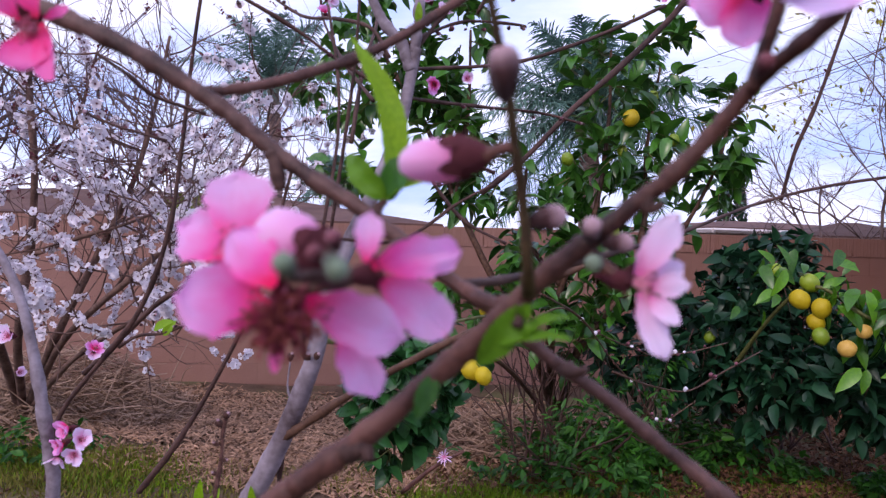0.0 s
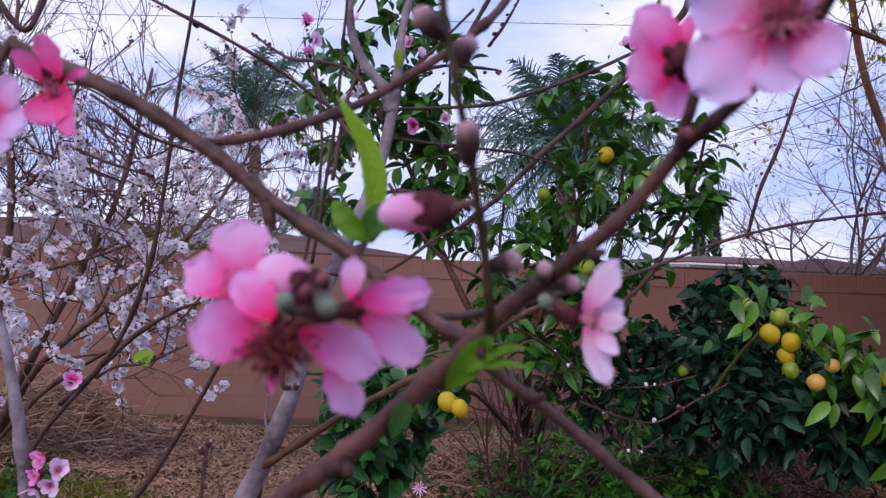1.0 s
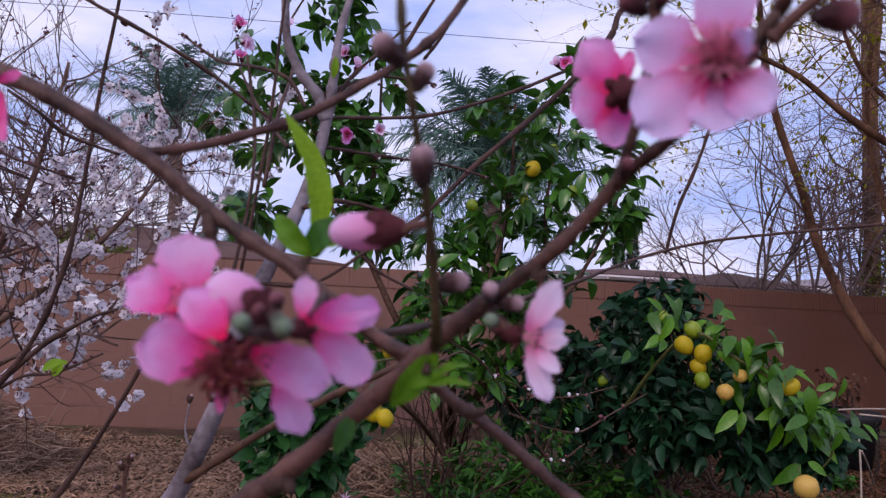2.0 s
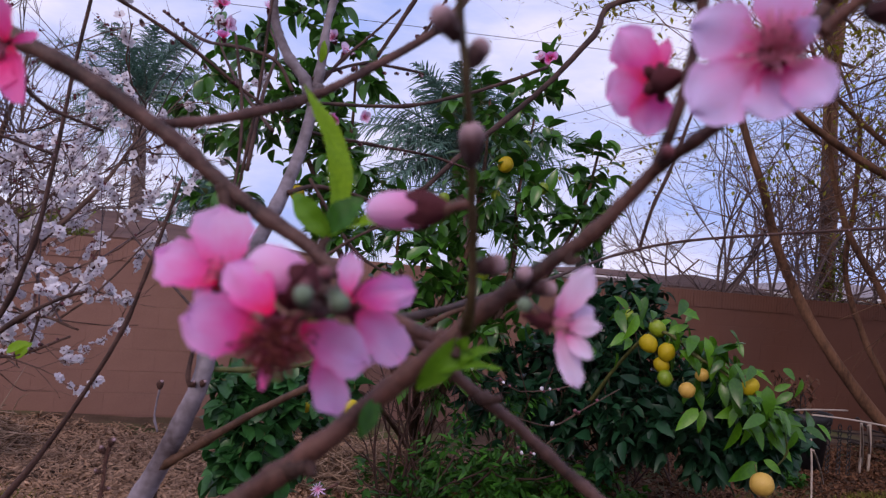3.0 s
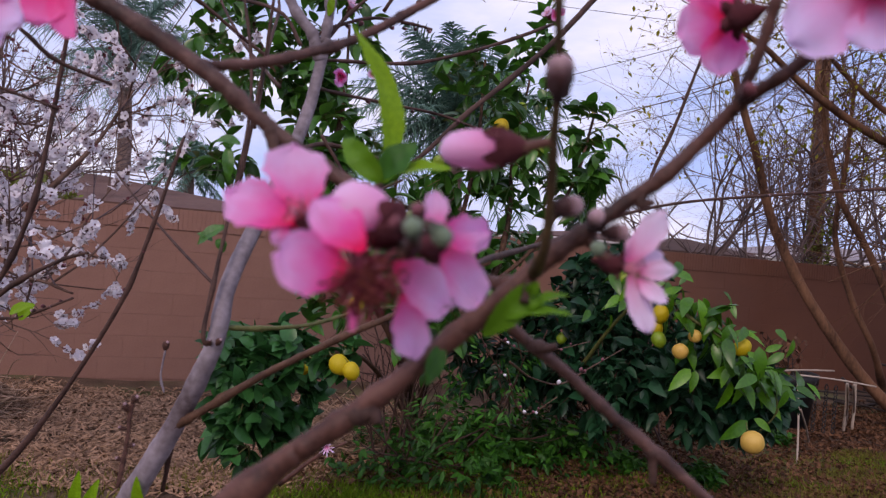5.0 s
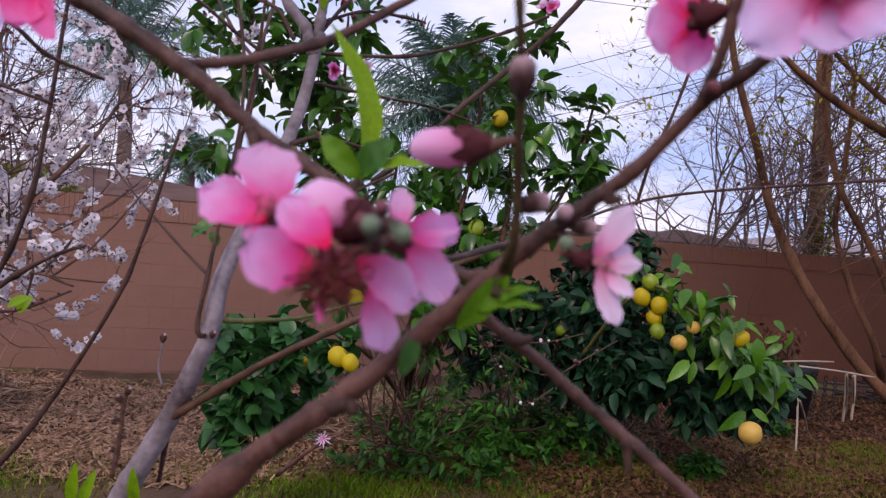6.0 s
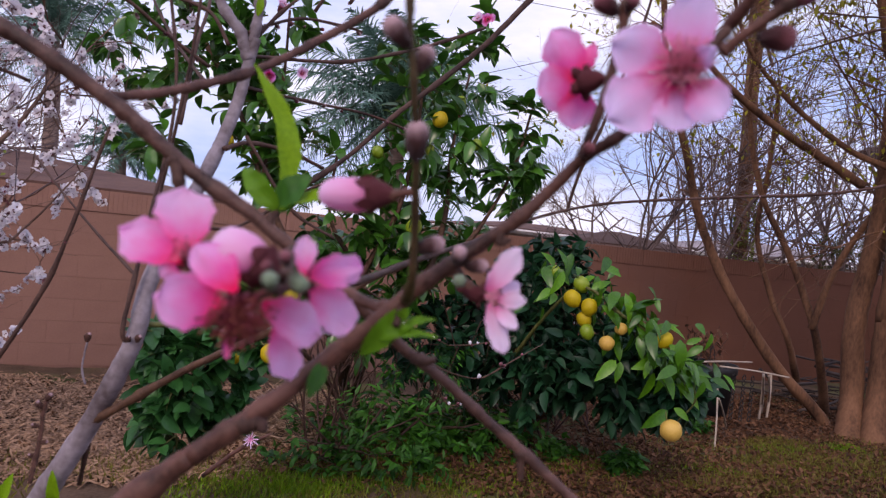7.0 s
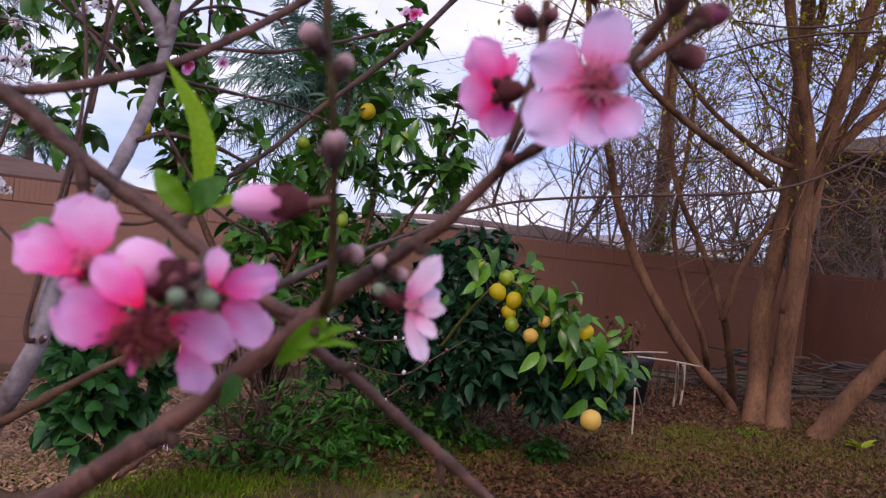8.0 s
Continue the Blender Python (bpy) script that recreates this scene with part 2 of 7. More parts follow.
def redden_for_shade(m, start, end, dark, light):
    """Paints shade into a wall: redder, darker colour along x, with a ragged edge."""
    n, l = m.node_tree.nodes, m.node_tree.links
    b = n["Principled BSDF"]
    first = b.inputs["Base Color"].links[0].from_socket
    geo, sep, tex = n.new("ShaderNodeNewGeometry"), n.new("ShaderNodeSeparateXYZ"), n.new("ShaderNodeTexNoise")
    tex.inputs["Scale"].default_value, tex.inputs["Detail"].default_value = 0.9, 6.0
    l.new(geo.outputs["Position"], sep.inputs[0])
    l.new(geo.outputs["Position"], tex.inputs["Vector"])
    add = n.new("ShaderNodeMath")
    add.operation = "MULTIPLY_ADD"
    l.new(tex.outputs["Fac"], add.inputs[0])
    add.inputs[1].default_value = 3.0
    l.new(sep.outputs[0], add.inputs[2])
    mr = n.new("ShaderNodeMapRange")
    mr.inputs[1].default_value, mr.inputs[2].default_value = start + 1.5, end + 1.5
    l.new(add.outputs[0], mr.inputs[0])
    # coat: the darker red tones that carry the painted shade
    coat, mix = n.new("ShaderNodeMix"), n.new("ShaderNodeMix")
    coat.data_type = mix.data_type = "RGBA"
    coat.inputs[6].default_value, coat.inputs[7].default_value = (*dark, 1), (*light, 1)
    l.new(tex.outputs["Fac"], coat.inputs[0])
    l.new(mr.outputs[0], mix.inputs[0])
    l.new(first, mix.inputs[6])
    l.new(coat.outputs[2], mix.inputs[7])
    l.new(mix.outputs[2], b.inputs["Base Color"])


# shade towards the wall's right end goes into the block colour
redden_for_shade(BLOCK, 0.8, 5.4, (0.105, 0.040, 0.024), (0.205, 0.082, 0.050))
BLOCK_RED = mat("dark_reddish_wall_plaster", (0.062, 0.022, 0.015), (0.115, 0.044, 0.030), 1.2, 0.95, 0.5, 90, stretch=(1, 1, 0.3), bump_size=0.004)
ROOF_DARK = mat("dark_brown_roof_tile", (0.050, 0.026, 0.021), (0.115, 0.064, 0.052), 1.5, 0.9, 0.6, 18, stretch=(0.3, 0.3, 6), bump_size=0.03)
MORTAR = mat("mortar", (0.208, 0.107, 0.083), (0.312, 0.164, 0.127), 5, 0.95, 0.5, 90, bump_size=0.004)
# the mortar takes the same painted shade
redden_for_shade(MORTAR, 0.8, 5.4, (0.090, 0.034, 0.021), (0.180, 0.072, 0.044))
ROOF_RED = mat("brown_roof_shingle", (0.081, 0.037, 0.029), (0.150, 0.078, 0.060), 1.5, 0.9, 0.6, 18, bump_size=0.03)
ROOF_GREY = mat("grey_roof_shingle", (0.20, 0.17, 0.18), (0.34, 0.29, 0.30), 1.5, 0.9, 0.5, 18, bump_size=0.03)
PLASTER = mat("pale_house_plaster", (0.50, 0.44, 0.42), (0.66, 0.60, 0.57), 1.2, 0.9, 0.3, 30, bump_size=0.006)
WHITE = mat("white_paint", (0.60, 0.57, 0.56), (0.80, 0.78, 0.77), 3, 0.6, 0.2, 30, bump_size=0.002)
LEMON = mat("lemon_peel", (0.34, 0.235, 0.004), (0.55, 0.425, 0.01), 14, 0.52, 0.5, 260, objects=0.5, spec=0.3, bump_size=0.0012)
LEMON_GREEN = mat("unripe_lemon_peel", (0.1, 0.2, 0.008), (0.3, 0.38, 0.02), 14, 0.42, 0.5, 260, objects=0.5, spec=0.5, bump_size=0.0012)
GRAPEFRUIT = mat("orange_yellow_peel", (0.50, 0.27, 0.04), (0.66, 0.42, 0.09), 14, 0.5, 0.5, 260, objects=0.4, spec=0.45, bump_size=0.0012)
BLACK_PLASTIC = mat("black_plastic", (0.010, 0.010, 0.011), (0.030, 0.028, 0.030), 10, 0.55, 0.2, 90, bump_size=0.001)
STICK = mat("weathered_stick", (0.012, 0.008, 0.008), (0.085, 0.062, 0.056), 8, 0.9, 0.5, 90, objects=0.6, island=0.5, bump_size=0.003)
POST = mat("bleached_stick", (0.3, 0.22, 0.17), (0.55, 0.45, 0.37), 8, 0.9, 0.4, 90, objects=0.4, bump_size=0.003)
SIDING = mat("dark_brown_siding", (0.022, 0.010, 0.008), (0.060, 0.030, 0.024), 1.5, 0.8, 0.6, 18, stretch=(0.2, 0.2, 6), bump_size=0.03)
TIP_DULL = petal_mat("dusky_bud_petal", (0.20, 0.04, 0.10), (0.36, 0.11, 0.22), (0.52, 0.26, 0.40), 0.15)
WIRE = mat("black_cable", (0.02, 0.02, 0.025), (0.05, 0.05, 0.06), 5, 0.6, 0.0, 50)
GLASS = mat("dark_window_glass", (0.02, 0.025, 0.03), (0.05, 0.06, 0.07), 2, 0.08, 0.0, 20, spec=0.8)


# ---- geometry helpers ----
class Geo:
    """Vertices and faces gathered for one mesh."""

    def __init__(self):
        self.v, self.f, self.n, self.uv = [], [], 0, []

    def add(self, verts, faces, uv=None):
        verts = np.asarray(verts, float)
        self.v.append(verts)
        self.f.extend([tuple(i + self.n for i in f) for f in faces])
        self.uv.append(np.zeros((len(verts), 2)) if uv is None else np.asarray(uv, float))
        self.n += len(verts)

    def tube(self, pts, radii, sides=6, caps=True):
        pts = np.asarray(pts, float)
        radii = np.broadcast_to(np.asarray(radii, float), (len(pts),))
        d = np.gradient(pts, axis=0)
        d /= np.linalg.norm(d, axis=1)[:, None] + 1e-12
        ref = np.array((0.31, 0.17, 0.93)) if abs(d[0][2]) < 0.8 else np.array((0.93, 0.31, 0.17))
        u = np.cross(d, ref)
        u /= np.linalg.norm(u, axis=1)[:, None] + 1e-12
        w = np.cross(d, u)
        a = np.arange(sides) * 2 * math.pi / sides
        ring = pts[:, None] + radii[:, None, None] * (np.cos(a)[None, :, None] * u[:, None] + np.sin(a)[None, :, None] * w[:, None])
        k = len(pts)
        faces = [(i * sides + j, i * sides + (j + 1) % sides, (i + 1) * sides + (j + 1) % sides, (i + 1) * sides + j) for i in range(k - 1) for j in range(sides)]
        if caps:
            faces += [tuple(range(sides))[::-1], tuple((k - 1) * sides + j for j in range(sides))]
        self.add(ring.reshape(-1, 3), faces)

    def copies(self, verts, faces, places, turns, sizes, uv=None):
        """Many copies of one small piece: turns are 3 x 3 matrices with the piece's axes in their columns."""
        verts = np.asarray(verts, float)
        places, turns, sizes = np.asarray(places, float), np.asarray(turns, float), np.asarray(sizes, float)
        if sizes.ndim == 1:
            sizes = np.repeat(sizes[:, None], 3, 1)
        allv = np.einsum("kij,kvj->kvi", turns, verts[None] * sizes[:, None, :]) + places[:, None]
        nv, m = len(verts), len(places)
        self.v.append(allv.reshape(-1, 3))
        self.uv.append(np.tile(np.zeros((nv, 2)) if uv is None else np.asarray(uv, float), (m, 1)))
        for k in range(m):
            o = self.n + k * nv
            self.f.extend([tuple(i + o for i in f) for f in faces])
        self.n += nv * m

    def mesh(self, name, material, smooth=True):
        me = bpy.data.meshes.new(name)
        me.from_pydata(np.concatenate(self.v).tolist(), [], self.f)
        uvs = np.concatenate(self.uv)
        if np.any(uvs):
            layer = me.uv_layers.new(name="UVMap")
            idx = np.empty(len(me.loops), dtype=np.int32)
            me.loops.foreach_get("vertex_index", idx)
            layer.data.foreach_set("uv", uvs[idx].ravel())
        me.polygons.foreach_set("use_smooth", [smooth] * len(me.polygons))
        me.materials.append(material)
        me.update()
        return me


def part(name, geo, material, parent=None, label="", smooth=True):
    ob = new(name, geo.mesh(name, material, smooth) if isinstance(geo, Geo) else geo)
    if parent:
        ob.parent = parent
    return tagged(ob, label=label) if label else ob


def thing(name, at, label, category, group="", kind=""):
    ob = new(name)
    ob.empty_display_size = 0.1
    ob.location = at
    return tagged(ob, label, category, group, kind)


def keep_world(ob, parent):
    """Parents ob, whose mesh is in world places, without moving it."""
    ob.parent = parent
    ob.matrix_parent_inverse = Matrix.Translation(-Vector(parent.location))
    return ob


def smooth_line(pts, step=6):
    """A smooth line through a few points (Catmull-Rom)."""
    p = np.asarray(pts, float)
    p = np.vstack((2 * p[0] - p[1], p, 2 * p[-1] - p[-2]))
    out = []
    for i in range(1, len(p) - 2):
        for s in np.arange(step) / step:
            a, b, c, d = p[i - 1:i + 3]
            out.append(0.5 * (2 * b + (c - a) * s + (2 * a - 5 * b + 4 * c - d) * s * s + (3 * b - a - 3 * c + d) * s ** 3))
    out.append(p[-2])
    return np.array(out)


def branch_geo(geo, pts, r0, r1, rng, sides=9, step=8, knots=5, wobble=0.15, swell=0.22):
    """A limb that tapers from r0 to r1, with swollen nodes and slightly uneven bark."""
    line = smooth_line(pts, step)
    k = len(line)
    s = np.linspace(0, 1, k)
    r = np.interp(s, np.linspace(0, 1, len(r0)), r0) if isinstance(r0, tuple) else r0 + (r1 - r0) * s
    at = rng.random(knots)
    for c in at:
        r = r * (1 + swell * np.exp(-((s - c) * k / 1.3) ** 2))
    r = r * (1 + wobble * 0.5 * (rng.random(k) - 0.5))
    line = line + (rng.random((k, 3)) - 0.5) * (wobble * r)[:, None]
    geo.tube(line, r, sides)
    return line, r


def basis(d, up=(0, 0, 1), spin=0.0):
    """A 3 x 3 turn whose y axis is d, with z near up."""
    y = np.asarray(d, float)
    y = y / (np.linalg.norm(y) + 1e-12)
    x = np.cross(y, up)
    if np.linalg.norm(x) < 1e-6:
        x = np.cross(y, (1, 0, 0.3))
    x /= np.linalg.norm(x)
    z = np.cross(x, y)
    c, s = math.cos(spin), math.sin(spin)
    return np.stack((c * x + s * z, y, c * z - s * x), 1)


def turn4(m3, at, size=1.0):
    m = Matrix.Identity(4)
    for i in range(3):
        for j in range(3):
            m[i][j] = float(m3[i][j]) * size
        m[i][3] = float(at[i])
    return m


def leaf_shape(n=4, width=0.42, fold=0.25, droop=0.18, point=1.3):
    """A leaf one unit long along y: folded on its midrib, drooping to its tip."""
    v, f, uv = [], [], []
    for i in range(n + 1):
        s = i / n
        w = width * 0.5 * (math.sin(math.pi * min(1.0, s ** 0.75)) ** (1 / point)) if 0 < i < n else 0.004
        z = -droop * s * s
        v += [(-w, s, z + fold * w), (0, s, z), (w, s, z + fold * w)]
        uv += [(0, s), (0.5, s), (1, s)]
    for i in range(n):
        a = 3 * i
        f += [(a, a + 1, a + 4, a + 3), (a + 1, a + 2, a + 5, a + 4)]
    return v, f, uv


LEAF = leaf_shape(5, 0.50, 0.42, 0.34)
LEAF_ROUND = leaf_shape(5, 0.66, 0.35, 0.32, 1.6)
LEAF_SLIM = leaf_shape(3, 0.30)
LEAF_SMALL = leaf_shape(2, 0.5)


def unit(rng, n):
    d = rng.normal(size=(n, 3))
    return d / np.linalg.norm(d, axis=1)[:, None]


# ---- ground ----
def build_ground():
    lin = np.sinh(np.linspace(-5.6, 5.6, 150))
    xs, ys = lin * 2.2, lin * 2.2 + 4.0
    v, f = [], []
    for y in ys:
        for x in xs:
            near = math.exp(-((x / 14) ** 2 + ((y - 4) / 14) ** 2))
            h = 0.05 * noise.noise((x * 0.7, y * 0.7, 0.3)) + 0.02 * noise.noise((x * 3.1, y * 3.1, 1.7))
            v.append((x, y, near * h))
    k = len(xs)
    f = [(j * k + i, j * k + i + 1, (j + 1) * k + i + 1, (j + 1) * k + i) for j in range(k - 1) for i in range(k - 1)]
    g = Geo()
    g.add(v, f)
    return tagged(part("ground", g, ground_mat()), "brown soil with wood chips, dry leaves and patchy grass", "ground", kind="structure")


ground = build_ground()

# ---- block wall: a long stretch behind the trees, and a return towards the viewer ----
WALL_A, WALL_DIR = np.array((-1.6, 6.75)), np.array((6.08, 0.67)) / math.hypot(6.08, 0.67)
WALL_TOP, COURSE, LENGTH = 1.60, 0.2, 0.4


def wall_core(name, a, b, top, thick, label, material=MORTAR):
    a, b = np.asarray(a, float), np.asarray(b, float)
    d = (b - a) / np.linalg.norm(b - a)
    q = np.array((-d[1], d[0])) * thick
    g = Geo()
    v = [(*p, z) for z in (-0.1, top) for p in (a, b, b + q, a + q)]
    g.add(v, [(0, 1, 5, 4), (1, 2, 6, 5), (2, 3, 7, 6), (3, 0, 4, 7), (4, 5, 6, 7), (3, 2, 1, 0)])
    return tagged(part(name, g, material, smooth=False), label, "wall", kind="structure")


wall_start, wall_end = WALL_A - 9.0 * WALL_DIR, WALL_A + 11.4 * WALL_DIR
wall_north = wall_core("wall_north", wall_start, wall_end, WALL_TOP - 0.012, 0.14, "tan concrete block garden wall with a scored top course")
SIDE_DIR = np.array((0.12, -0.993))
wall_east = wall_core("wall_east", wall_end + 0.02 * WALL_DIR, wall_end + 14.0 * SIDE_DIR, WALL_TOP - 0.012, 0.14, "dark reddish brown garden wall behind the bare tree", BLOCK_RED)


def block_mesh(length, height, depth, grooves=0, material=BLOCK):
    """One wall block with worn edges; grooves: upright scores on its face."""
    g = Geo()
    c = 0.002
    cuts = max(1, grooves)
    pts = []
    w = length / cuts
    for i in range(cuts):
        a, b = i * w, (i + 1) * w
        e = c if grooves == 0 else 0.005
        k = 0.0032 if grooves else 0.0006
        pts += [(a, k), (a + e, 0.0), (b - e, 0.0), (b, k)]
    front = [(x, -depth + y) for x, y in pts]
    v, f = [], []
    for z, k in ((0, 0.001), (c, 0.0), (height - c, 0.0), (height, 0.001)):
        v += [(x, y + k, z) for x, y in front]
    m = len(front)
    f = [(r * m + i, r * m + i + 1, (r + 1) * m + i + 1, (r + 1) * m + i) for r in range(3) for i in range(m - 1)]
    base = len(v)
    v += [(0, 0.0, 0), (length, 0.0, 0), (0, 0.0, height), (length, 0.0, height)]
    f += [(base, 0, m, 2 * m, 3 * m, base + 2), (m - 1, base + 1, base + 3, 4 * m - 1, 3 * m - 1, 2 * m - 1)]
    f += [(base + 2, *range(3 * m, 4 * m), base + 3), (base + 1, *range(m - 1, -1, -1), base)]
    g.add(v, f)
    return g.mesh("block", material, False)


# ---- far things beyond the wall ----
def build_house(name, centre, size, eave, ridge, turn, roof_mat, label, windows=2, trim=WHITE, wall_mat=PLASTER):
    """A low house with a hipped roof, fascia, door-high walls and windows."""
    h = thing(name, (*centre, 0), label, "house")
    h.rotation_euler = (0, 0, radians(turn))
    w, d = size[0] / 2, size[1] / 2
    g = Geo()
    v = [(x, y, z) for z in (-0.05, eave) for x, y in ((-w, -d), (w, -d), (w, d), (-w, d))]
    g.add(v, [(0, 1, 5, 4), (1, 2, 6, 5), (2, 3, 7, 6), (3, 0, 4, 7)])
    part("wall", g, wall_mat, h, smooth=False)
    o = 0.55
    g = Geo()
    hip = min(w, d)
    v = [(-w - o, -d - o, eave), (w + o, -d - o, eave), (w + o, d + o, eave), (-w - o, d + o, eave), (-w + hip * 0.8, 0, ridge), (w - hip * 0.8, 0, ridge)]
    v += [(x, y, z + 0.16) for x, y, z in v]
    g.add(v, [(6, 7, 11, 10), (7, 8, 11), (8, 9, 10, 11), (9, 6, 10), (0, 1, 7, 6), (1, 2, 8, 7), (2, 3, 9, 8), (3, 0, 6, 9), (3, 2, 1, 0)])
    part("roof", g, roof_mat, h, smooth=False)
    g = Geo()
    e = o + 0.03
    for a, b in (((-w - e, -d - e), (w + e, -d - e)), ((w + e, -d - e), (w + e, d + e)), ((w + e, d + e), (-w - e, d + e)), ((-w - e, d + e), (-w - e, -d - e))):
        g.tube([(*a, eave + 0.05), (*b, eave + 0.05)], 0.075, 4)
    part("fascia", g, trim, h, smooth=False)
    for i in range(windows):
        x = (i - (windows - 1) / 2) * size[0] / windows
        g = Geo()
        g.tube([(x - 0.6, -d - 0.02, 1.0), (x + 0.6, -d - 0.02, 1.0), (x + 0.6, -d - 0.02, 2.0), (x - 0.6, -d - 0.02, 2.0), (x - 0.6, -d - 0.02, 1.0)], 0.05, 4)
        win = part("window", g, WHITE, h, smooth=False)
        g = Geo()
        g.add([(x - 0.58, -d - 0.03, 1.02), (x + 0.58, -d - 0.03, 1.02), (x + 0.58, -d - 0.03, 1.98), (x - 0.58, -d - 0.03, 1.98)], [(0, 1, 2, 3)])
        part("pane", g, GLASS, win, smooth=False)
    return h


build_house("house", (-5.25, 12.6), (8.6, 6.4), 1.52, 2.06, 6, ROOF_RED, "low house with a brown shingle hip roof behind the wall", 0, ROOF_RED)
hedge = thing("hedge", (-3.494, 9.484, 1.5444)[:2] + (0.0,), "olive green clipped hedge just behind the wall", "hedge")
build_house("house", (11.698, 25.954, 0.9273)[:2], (8.4, 7.0), 1.98, 2.36, 14, ROOF_RED, "long low house with a reddish brown roof and pale eaves", 2, PLASTER)
# gable wing as its own volume; its dark roof colour holds the shade
build_house("house", (10.750, 18.493), (2.3, 2.4), 1.70, 2.10, -8, ROOF_DARK, "small gable wing of the low house with deep eaves, its brown tiles darkened for shade", 0, ROOF_DARK, SIDING)
build_house("house", (24.779, 28.102, 1.7557)[:2], (13.0, 8.0), 2.0, 2.75, 30, ROOF_GREY, "far house with a pale grey roof")
build_house("house", (20.067, 12.152, 3.460)[:2], (7.4, 6.0), 4.7, 5.8, -57, ROOF_DARK, "tall dark brown clad house beyond the wall", 1, ROOF_DARK, SIDING)


def build_palm(name, foot, top, radius, length, fronds, seed, label, bend=0.0):
    rng = np.random.default_rng(seed)
    p = thing(name, foot, label, "palm tree")
    foot, top = np.asarray(foot, float), np.asarray(top, float)
    line = smooth_line([foot, foot * 0.5 + top * 0.5 + (bend, 0, 0), top], 14)
    r = radius * (1.15 - 0.3 * np.linspace(0, 1, len(line))) * (1 + 0.05 * np.sin(np.arange(len(line)) * 2.4))
    g = Geo()
    g.tube(line, r, 12)
    keep_world(part("trunk", g, PALM_TRUNK), p)
    g = Geo()
    for i in range(fronds):
        az = i * 2.39996 + rng.random() * 0.4
        lift = 1.40 - 1.95 * (i / fronds) + rng.normal() * 0.1
        d = np.array((math.cos(az) * math.cos(lift), math.sin(az) * math.cos(lift), math.sin(lift)))
        ln = length * (0.8 + 0.35 * rng.random())
        s = np.linspace(0, 1, 12)
        rib = top + d * ln * s[:, None] + np.array((0, 0, -1)) * (ln * 0.42 * s ** 2)[:, None]
        g.tube(rib, 0.03 * (1.1 - s), 4, False)
        t = np.gradient(rib, axis=0)
        for k in range(1, 12):
            tk = t[k] / np.linalg.norm(t[k])
            side = np.cross(tk, (0, 0, 1.0))
            side /= np.linalg.norm(side) + 1e-9
            up = np.cross(side, tk)
            for m in range(10):
                base = rib[k] - t[k] * m / 10
                a = (m % 2) * math.pi + rng.normal() * 0.55
                ll = ln * 0.20 * math.sin(math.pi * (0.12 + 0.82 * s[k])) * (0.7 + 0.5 * rng.random())
                dr = (side * math.cos(a) + up * math.sin(a)) * 0.75 + tk * 0.60 + np.array((0, 0, -0.15))
                tip = base + dr * ll + np.array((0, 0, -0.20 * ll))
                mid = base + dr * ll * 0.55
                wv = tk * 0.015
                g.add([base - wv, base + wv, mid + wv, mid - wv, tip], [(0, 1, 2, 3), (3, 2, 4)])
    keep_world(part("crown", g, FROND), p)
    return p


def ground_under(p):
    return (p[0], p[1], 0.0)


PALM_1, PALM_2, PALM_3 = (-5.495, 21.498, 6.340), (2.5470, 12.788, 3.891), (-2.9083, 17.929, 2.8598)
build_palm("palm_tree", ground_under(PALM_1), PALM_1, 0.20, 3.3, 44, 3, "feather palm with drooping fronds beyond the wall", 0.2)
build_palm("palm_tree", ground_under(PALM_2), PALM_2, 0.20, 2.7, 60, 4, "feather palm with a pinkish brown trunk behind the lemon tree", 0.1)
build_palm("palm_tree", ground_under(PALM_3), PALM_3, 0.14, 1.3, 30, 5, "small feather palm just over the wall", 0.05)


def build_cypress(at, height, radius, seed):
    rng = np.random.default_rng(seed)
    c = thing("cypress_tree", at, "slim dark green cypress far off", "tree", "far cypresses")
    g = Geo()
    g.tube([(0, 0, 0), (0, 0, height * 0.9)], [0.15, 0.03], 6)
    part("trunk", g, BARK_FAR, c)
    g = Geo()
    n = 900
    z = rng.random(n) ** 0.8
    r = radius * np.sin(np.pi * np.clip(0.12 + 0.88 * z, 0, 1)) ** 0.7 * (0.75 + 0.25 * rng.random(n))
    a = rng.random(n) * 6.283
    pl = np.stack((r * np.cos(a), r * np.sin(a), 0.3 + z * (height - 0.3)), 1)
    tn = [basis((math.cos(q) * 0.5, math.sin(q) * 0.5, 1)) for q in a]
    g.copies(*LEAF_SMALL[:2], pl, tn, 0.16 + 0.16 * rng.random(n))
    part("crown", g, CYPRESS, c)


for px, hh, sd in (((11.865, 29.540, 4.463), 0.0, 1), ((12.498, 29.520, 4.540), 0.0, 2)):
    build_cypress((px[0], px[1], 0), px[2] + hh, 0.26, sd)


